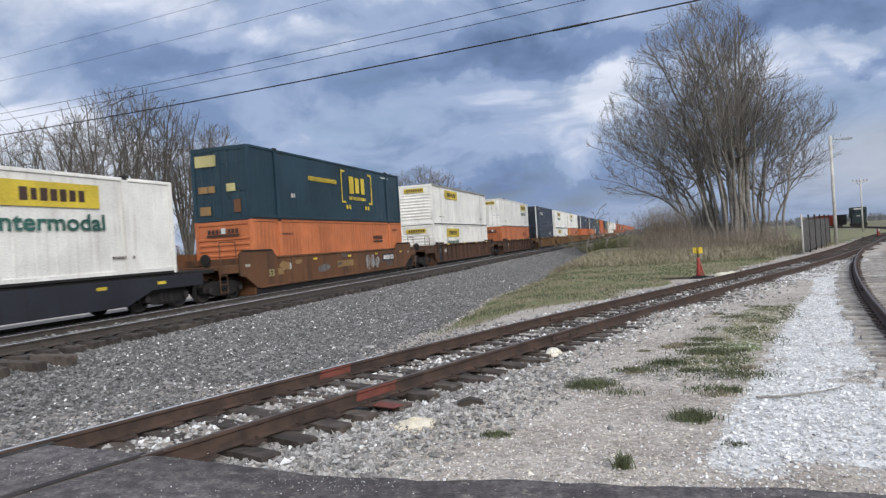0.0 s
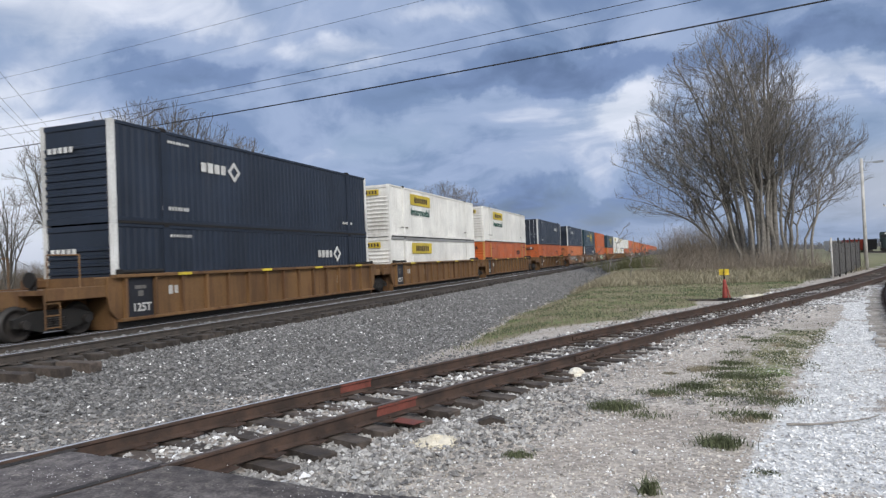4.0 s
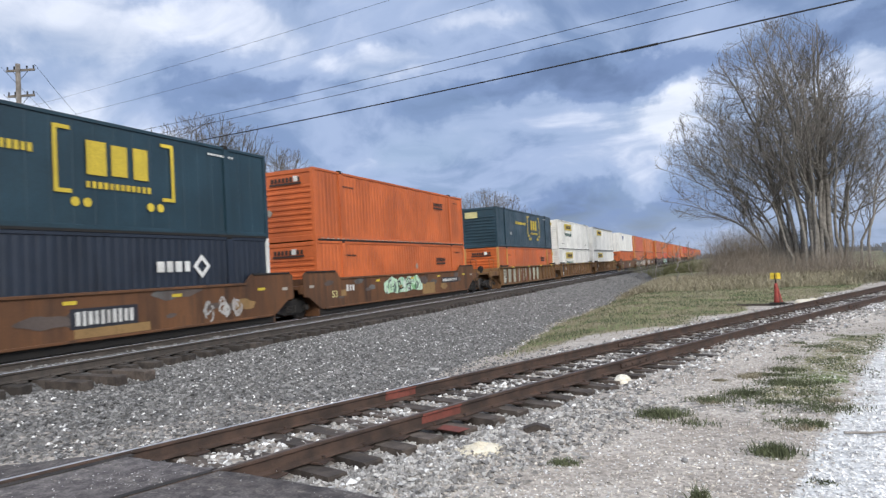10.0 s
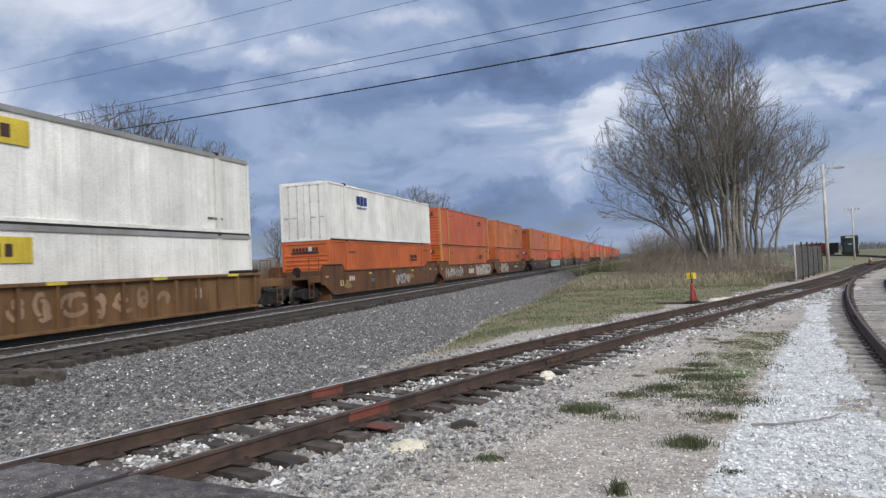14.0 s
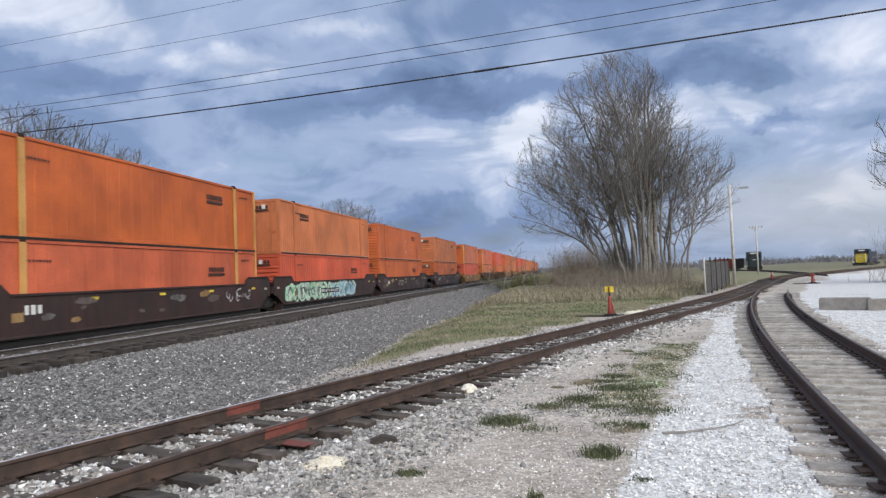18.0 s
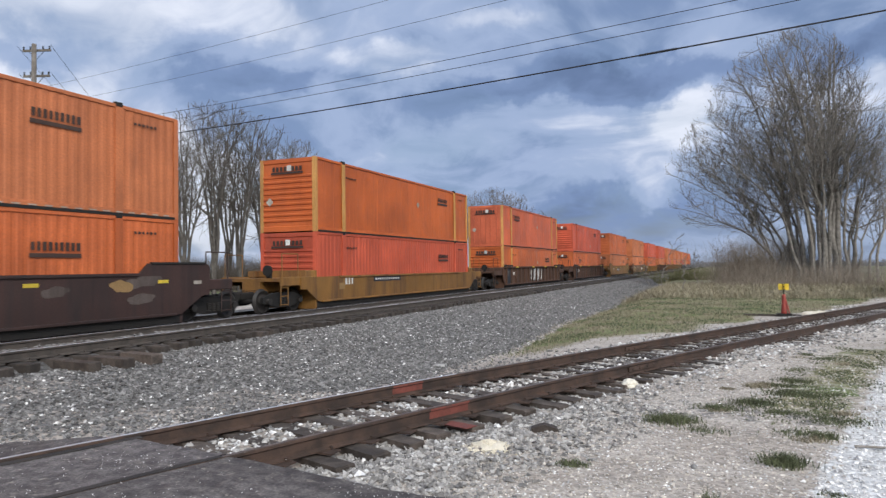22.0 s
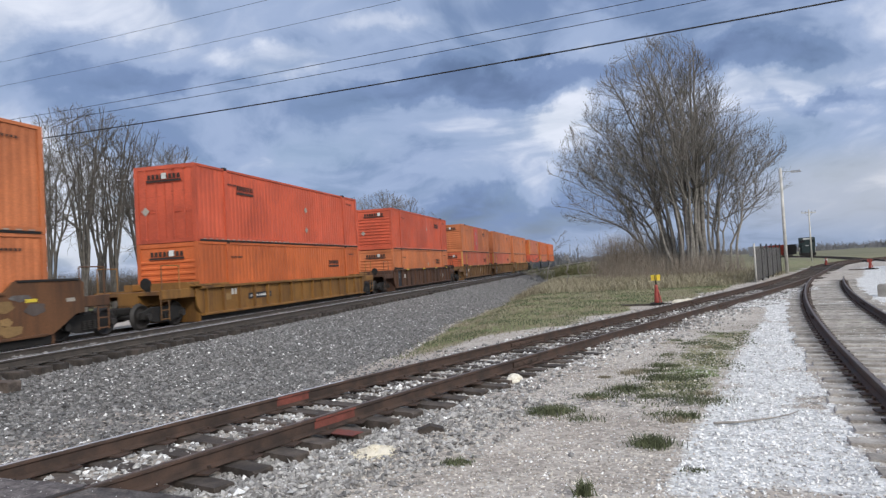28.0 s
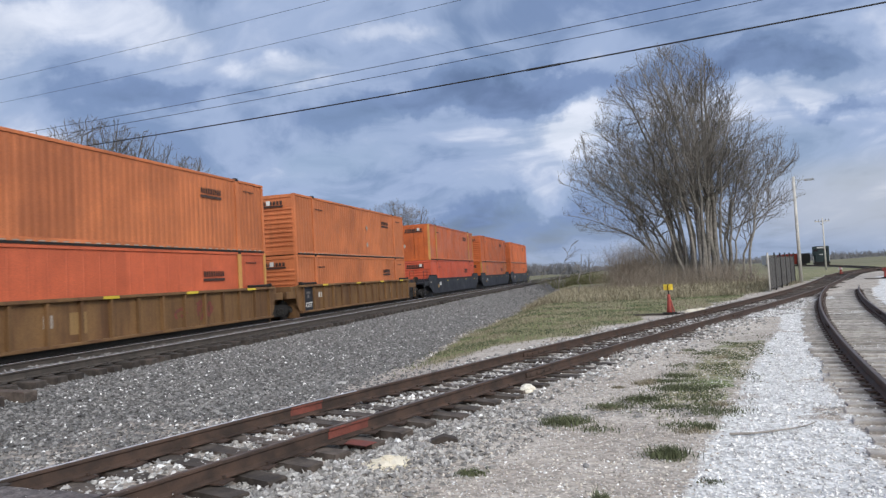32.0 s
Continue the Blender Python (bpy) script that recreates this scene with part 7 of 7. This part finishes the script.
# ---- loose stone, grass and small things ----
def stones(name, label, material, places, lo, hi, seed, flat=0.7, sink=0.25):
    """Many small broken stones, resting on the ground at the given places."""
    rng = np.random.default_rng(seed)
    p = np.array(places)
    n = len(p)
    base = np.array([(1, 0, 0), (-1, 0, 0), (0, 1, 0), (0, -1, 0), (0, 0, 1), (0, 0, -1.0)])
    tri = np.array([(0, 2, 4), (2, 1, 4), (1, 3, 4), (3, 0, 4), (2, 0, 5), (1, 2, 5), (3, 1, 5), (0, 3, 5)])
    size = rng.uniform(lo, hi, n) * rng.choice([0.7, 1.0, 1.0, 1.35], n)
    v = base[None] * rng.uniform(0.6, 1.25, (n, 6, 1)) + rng.normal(0, 0.22, (n, 6, 3))
    a = rng.uniform(0, 2 * np.pi, n)
    b = rng.uniform(-0.7, 0.7, n)
    ca, sa, cb, sb = np.cos(a), np.sin(a), np.cos(b), np.sin(b)
    x, y, z = v[..., 0], v[..., 1], v[..., 2] * flat
    y, z = y * cb[:, None] - z * sb[:, None], y * sb[:, None] + z * cb[:, None]
    x, y = x * ca[:, None] - y * sa[:, None], x * sa[:, None] + y * ca[:, None]
    v = np.stack([x, y, z], -1) * size[:, None, None] + p[:, None, :]
    v[..., 2] += (size * flat * (0.55 - sink))[:, None]
    f = (np.arange(n)[:, None, None] * 6 + tri[None]).reshape(-1, 3)
    return tagged(new(name, quick_mesh(name, v.reshape(-1, 3), f, material)), label, "gravel", kind="stuff")


def scatter(rng, n, x0, x1, y0, y1, keep, z=None):
    out = []
    while len(out) < n:
        x, y = rng.uniform(x0, x1), y0 + (y1 - y0) * rng.random() ** 1.5
        if rng.random() < keep(x, y):
            out.append((x, y, ground_z(x, y) if z is None else z))
    return out


def off_rails(x, y, wide=0.11):
    d, e = abs(x - side_x(y)), abs(x - branch_x(y))
    return 0.0 if abs(d - GAUGE) < wide or abs(e - GAUGE) < wide else 1.0


def on_road(x, y):
    u = x - side_x(y)
    return y < (5.1 if u > -1.9 else 4.8 - 1.9 * step(1.9, 3.4, -u))


def build_stones():
    rng = random.Random(5)
    # grey ballast: shoulder of the main line and the flat beside it
    keep = lambda x, y: 0.0 if on_road(x, y) else zones(x, y)[0] * off_rails(x, y) * (1.0 if x < side_x(y) - 0.6 else 0.0) * step(-10.85, -10.6, x)
    stones("ballast", "loose grey crushed stone beside the main line", "stone", scatter(rng, 76000, -10.9, -2.5, 3.2, 46, keep), 0.016, 0.038, 51)
    stones("ballast", "pale chips among the grey ballast", "stone_white", scatter(rng, 3200, -10.9, -2.5, 3.2, 40, keep), 0.014, 0.032, 52)
    keep = lambda x, y: 1.0 if abs(abs(x - MAIN_X) - GAUGE) > 0.1 else 0.0
    stones("ballast", "grey crushed stone between the rails under the train", "stone", scatter(rng, 5000, MAIN_X - 0.70, MAIN_X + 0.70, 3, 70, keep), 0.022, 0.042, 53)
    stones("ballast", "dark stone between the two main tracks", "stone_dark", scatter(rng, 5000, MAIN_X + 1.25, NEAR_X - 1.25, 3, 60, keep), 0.022, 0.042, 63)
    stones("ballast", "grey crushed stone between the empty rails", "stone", scatter(rng, 9000, NEAR_X - 0.69, NEAR_X + 0.69, 3, 80, lambda x, y: 1.0), 0.022, 0.042, 64)
    stones("ballast", "dark stone between the tie ends", "stone_dark", scatter(rng, 1500, NEAR_X + 0.85, NEAR_X + 1.4, 3, 40, lambda x, y: 1.0), 0.022, 0.042, 65)
    keep = lambda x, y: zones(x, y)[0]
    stones("ballast", "loose grey crushed stone along the far bank", "stone", scatter(rng, 26000, -10.8, -5.0, 40, 120, keep), 0.028, 0.06, 62)
    # siding: cribs and shoulders
    keep = lambda x, y: 0.0 if on_road(x, y) else off_rails(x, y) * (1.0 - step(1.3, 2.5, abs(x - side_x(y))))
    crib = [(x, y, max(z, RAIL_Z - 0.222) if abs(x - side_x(y)) < 0.68 else z) for x, y, z in scatter(rng, 9000, -7.5, 12, 4.6, 34, keep)]
    stones("siding_ballast", "mixed pale stone in the cribs of the siding", "stone_mid", crib, 0.022, 0.048, 54)
    crib = [(x, y, max(z, RAIL_Z - 0.222) if abs(x - side_x(y)) < 0.68 else z) for x, y, z in scatter(rng, 3200, -7.5, 12, 4.6, 34, keep)]
    stones("siding_ballast", "white stone in the cribs of the siding", "stone_white", crib, 0.020, 0.042, 55)
    # washed shoulder by the road
    keep = lambda x, y: 0.0 if on_road(x, y) else off_rails(x, y) * (1.0 - step(0.7, 1.7, abs(x - side_x(y) - 1.6)))
    stones("shoulder_stone", "coarse broken stone at the tie ends", "stone_mid", scatter(rng, 4200, -4.5, 1.0, 4.9, 9.5, keep), 0.018, 0.040, 56)
    # white stone beside the branch
    keep = lambda x, y: 0.0 if on_road(x, y) else zones(x, y)[1] * off_rails(x, y)
    stones("white_gravel", "bright white crushed limestone by the branch track", "stone_white", scatter(rng, 27000, -0.4, 9, 4.9, 27, keep), 0.008, 0.021, 57)
    # fine gravel on the trodden ground between the tracks
    keep = lambda x, y: 0.0 if on_road(x, y) else (1 - zones(x, y)[1]) * off_rails(x, y) * step(1.0, 2.0, x - side_x(y)) * step(-0.5, 0.5, branch_x(y) - x)
    stones("fine_gravel", "fine pale gravel trodden into the ground", "stone_warm", scatter(rng, 12000, -4, 4, 4.9, 16, keep), 0.006, 0.017, 58)
    stones("fine_gravel", "fine white gravel trodden into the ground", "stone_white", scatter(rng, 6500, -4, 4, 4.9, 16, keep), 0.005, 0.013, 59)
    # loose chips strewn on the asphalt
    chips = []
    for x, y, z in scatter(rng, 4200, -7.5, 3.5, 2.2, 5.0, lambda x, y: 0.08 + 0.9 * step(-0.05, 0.45, noise.noise((x * 0.9, y * 1.6, 7)))):
        u = x - side_x(y)
        if min(abs(u - GAUGE), abs(u + GAUGE)) < 0.09:
            continue
        top = 0.150 if abs(u) < 0.7 else (0.176 - 0.116 * step(0.9, 2.8, u) if u > 0 else 0.160 - 0.06 * step(0.8, 1.9, -u) if u > -1.84 else 0.10 - 0.14 * step(1.9, 7.8, -u))
        chips.append((x, y, top + 0.004))
    stones("road_chips", "white stone chips strewn on the asphalt", "stone_white", chips, 0.0022, 0.0062, 60)


def blades(name, label, material, places, lo, hi, wide, seed, kind_of="grass"):
    """Thin bent blades of grass at the given places."""
    rng = np.random.default_rng(seed)
    p = np.array(places)
    n = len(p)
    a = rng.uniform(0, 2 * np.pi, n)
    h = rng.uniform(lo, hi, n)
    w = wide * rng.uniform(0.6, 1.2, n)
    side = np.stack([np.cos(a), np.sin(a), np.zeros(n)], 1)
    lean = np.stack([rng.normal(0, 0.42, n), rng.normal(0, 0.42, n), np.zeros(n)], 1)
    m = p + lean * h[:, None] * 0.35 + np.array([0, 0, 1.0]) * h[:, None] * 0.55
    t = p + lean * h[:, None] + np.array([0, 0, 1.0]) * h[:, None] * 0.92
    v = np.stack([p - side * w[:, None], p + side * w[:, None], m + side * w[:, None] * 0.7, m - side * w[:, None] * 0.7, t], 1).reshape(-1, 3)
    o = np.arange(n)[:, None, None] * 5
    f = (o + np.array([(0, 1, 2), (0, 2, 3), (3, 2, 4)])[None]).reshape(-1, 3)
    return tagged(new(name, quick_mesh(name, v, f, material)), label, kind_of, kind="stuff")


def build_grass():
    rng = random.Random(8)
    patchy = lambda x, y, s: 1.0 if noise.noise((x * 0.45, y * 0.45, s)) + 0.5 * noise.noise((x * 1.6, y * 1.6, s)) > 0.02 else 0.12
    verge = lambda x, y: zones(x, y)[2] * patchy(x, y, 1.0) * (1.0 if x < side_x(y) - 1.6 else 0.0)
    blades("verge_grass", "short green spring grass between the tracks", "grass", scatter(rng, 30000, -8, 12, 10, 62, verge), 0.03, 0.10, 0.011, 81)
    dry = lambda x, y: zones(x, y)[2] * (1.1 - patchy(x, y, 1.0)) * (1.0 if x < side_x(y) - 1.6 else 0.0)
    blades("dry_grass", "dry straw-coloured grass on the verge", "drygrass", scatter(rng, 24000, -8, 14, 10, 66, dry), 0.03, 0.13, 0.010, 82)
    mid = lambda x, y: zones(x, y)[2] * (1.0 if x > side_x(y) + 1.5 else 0.0) * (1.0 if noise.noise((x * 1.6, y * 0.7, 3.0)) > 0.05 else 0.04)
    blades("weeds", "low green weeds in the gravel between the tracks", "grass", scatter(rng, 3400, -1.5, 5, 7.2, 21, mid), 0.012, 0.038, 0.010, 83)
    foot = lambda x, y: zones(x, y)[2] * 0.8
    blades("long_grass", "long dry grass before the thicket", "drygrass", scatter(rng, 12000, -6, 13, 40, 70, foot), 0.15, 0.5, 0.02, 84)


def tuft(x, y, reach, high, n, label, seed, material="grass"):
    rng = np.random.default_rng(seed)
    pts = [(x + rng.normal(0, reach), y + rng.normal(0, reach * 0.7)) for _ in range(n)]
    v = []
    for px, py in pts:
        v.append((px - x, py - y, ground_z(px, py) - ground_z(x, y) - 0.004))
    ob = blades("grass_tuft", label, material, v, high * 0.5, high * 1.3, 0.006, seed, "grass tuft")
    ob["group"] = "tufts in the gravel"
    ob.matrix_basis = pose(x, y, ground_z(x, y))
    return ob


M["stone_warm"] = surf("stone_warm", (0.33, 0.295, 0.255), (0.60, 0.555, 0.50), 9, 0.9, 0, 0.3, 60, shift=0.45, island=True)
M["stone_mid"] = surf("stone_mixed", (0.17, 0.162, 0.155), (0.40, 0.388, 0.372), 9, 0.85, 0, 0.3, 60, shift=0.5, island=True)
M["stone_dark"] = surf("stone_darker", (0.07, 0.065, 0.06), (0.15, 0.14, 0.135), 9, 0.8, 0, 0.3, 60, shift=0.4, island=True)
build_stones()
build_grass()
for i, (x, y, r, h, n) in enumerate(((-0.79, 8.57, 0.14, 0.10, 700), (-1.54, 6.39, 0.075, 0.055, 300), (0.35, 7.09, 0.10, 0.11, 480), (-0.28, 5.56, 0.035, 0.14, 130), (0.17, 10.0, 0.16, 0.08, 500), (-0.25, 9.6, 0.14, 0.07, 420), (0.75, 10.9, 0.2, 0.08, 600), (0.66, 6.3, 0.06, 0.03, 120), (0.62, 8.4, 0.16, 0.05, 300), (1.1, 9.2, 0.2, 0.06, 420))):
    tuft(x, y, r, h, n, "small green grass tuft in the gravel", 90 + i)


weed = random.Random(31)
for i in range(26):
    y = weed.uniform(8.0, 15.5)
    x = branch_x(y) - 1.9 - 0.068 * max(0.0, 20 - y) - weed.uniform(0.1, 1.9)
    if x > side_x(y) + 1.7:
        tuft(x, y, weed.uniform(0.05, 0.16), weed.uniform(0.03, 0.08), weed.randrange(90, 320), "dry brown weed tuft in the gravel" if i % 3 == 0 else "small green grass tuft in the gravel", 130 + i, "drygrass" if i % 3 == 0 else "grass")


def boulder(name, label, x, y, sx, sy, sz, material, seed, category="rock", lumps=0.18):
    rng = random.Random(seed)
    bm = bmesh.new()
    bmesh.ops.create_icosphere(bm, subdivisions=3, radius=1.0)
    for v in bm.verts:
        k = 1 + lumps * noise.noise(v.co * 1.7 + Vector((seed, 0, 0))) + 0.08 * noise.noise(v.co * 5 + Vector((0, seed, 0)))
        v.co = Vector((v.co.x * sx * k, v.co.y * sy * k, max(v.co.z, -0.35) * sz * k))
    me = bpy.data.meshes.new(name)
    bm.to_mesh(me)
    bm.free()
    me.materials.append(M[material])
    ob = new(name, me)
    ob.matrix_basis = pose(x, y, ground_z(x, y) + 0.28 * sz, 0, 0, rng.uniform(0, 360))
    return tagged(ob, label, category)


M["chalkrock"] = surf("pale_rock", (0.62, 0.56, 0.45), (0.76, 0.72, 0.62), 4, 0.9, 0, 0.4, 40)
M["sandpile"] = surf("spilled_sand", (0.60, 0.54, 0.42), (0.72, 0.66, 0.54), 5, 0.95, 0, 0.5, 120)
boulder("rock", "pale broken limestone rock beside the rail", -1.58, 10.95, 0.17, 0.13, 0.10, "chalkrock", 3)
heap = random.Random(77)
grains = []
for _ in range(1500):
    r, a = abs(heap.gauss(0, 0.13)), heap.uniform(0, 6.283)
    px, py = -2.47 + r * math.cos(a) * 1.1, 6.66 + r * math.sin(a) * 1.15
    grains.append((px, py, ground_z(px, py) + 0.075 * math.exp(-(r / 0.14) ** 2)))
stones("spilled_sand", "low crumbly heap of pale spilled sand by the ties", "sandpile", grains, 0.006, 0.016, 78)
boulder("sand_mound", "low mound of pale spilled sand by the ties", -2.47, 6.66, 0.19, 0.21, 0.055, "sandpile", 5, "sand", 0.3)
boulder("rock", "small dark stone on the gravel", -0.44, 6.72, 0.035, 0.03, 0.03, "stone", 7)
boulder("rock", "flat grey rock in the verge", -5.7, 12.8, 0.22, 0.14, 0.04, "stone_mid", 8)
boulder("rock", "pale rock beside the switch stand", 2.6, 27.2, 0.32, 0.2, 0.13, "chalkrock", 9)
boulder("rock", "pale rock beside the switch stand", 2.95, 27.5, 0.22, 0.18, 0.12, "chalkrock", 10)
boulder("rock", "white stone chip on the asphalt edge", -4.3, 5.0, 0.03, 0.03, 0.02, "stone_white", 11).location.z = 0.155
# a split end of an old tie
chunk = Shape().prism([(-0.16, 0.0), (0.15, 0.0), (0.17, 0.05), (0.02, 0.10), (-0.13, 0.055)], -0.07, 0.07)
thing("tie_fragment", "dark splintered piece of an old tie", "wood fragment", pose(-2.10, 7.62, ground_z(-2.1, 7.62) - 0.01, 0, 0, 105), shape=chunk, material="tie")
# a fallen branch on the white stone
pts = [Vector((1.05, 7.9, 0)), Vector((1.3, 7.96, 0)), Vector((1.5, 8.05, 0)), Vector((1.75, 8.2, 0)), Vector((1.95, 8.4, 0)), Vector((2.08, 8.58, 0))]
v, f = chains([[(p.x, p.y, ground_z(p.x, p.y) + 0.03, 0.015 - 0.002 * i) for i, p in enumerate(pts)]], 6)
tagged(new("fallen_branch", quick_mesh("fallen_branch", v, f, "bark", True)), "thin fallen branch lying on white stone", "branch")
# loose ties left by the main line
for x, y, turn in ((-10.28, 8.62, 2), (-10.22, 9.22, -3), (-10.42, 8.05, 1)):
    thing("loose_tie", "weathered tie butt sticking out of the ballast", "wooden tie", pose(x, y, NEAR_Z - 0.20, 0, 1, turn), "loose ties by the main line", shape=Shape().box(0, 0, -0.09, 0.85, 0.25, 0.18, 0.016), material="tie")
# a strip of cracked dirt along the road edge
boulder("dirt_bank", "low bank of pale dirt along the road edge", -7.75, 3.9, 0.32, 1.2, 0.08, "dirt", 21, "dirt bank", 0.5)


# ---- what moves ----
def rolled(t):
    """How far the train has run after t seconds."""
    return 19.02 * t + 0.0032 * t * t


def motions():
    times = [0, 4, 8, 12, 16, 20, 24, 28, 32]
    for ob, s, z in ROLLING:
        walk(ob, [(t, pose(MAIN_X, s - rolled(t), MAIN_Z + BODY_Z + z)) for t in times])


motions()
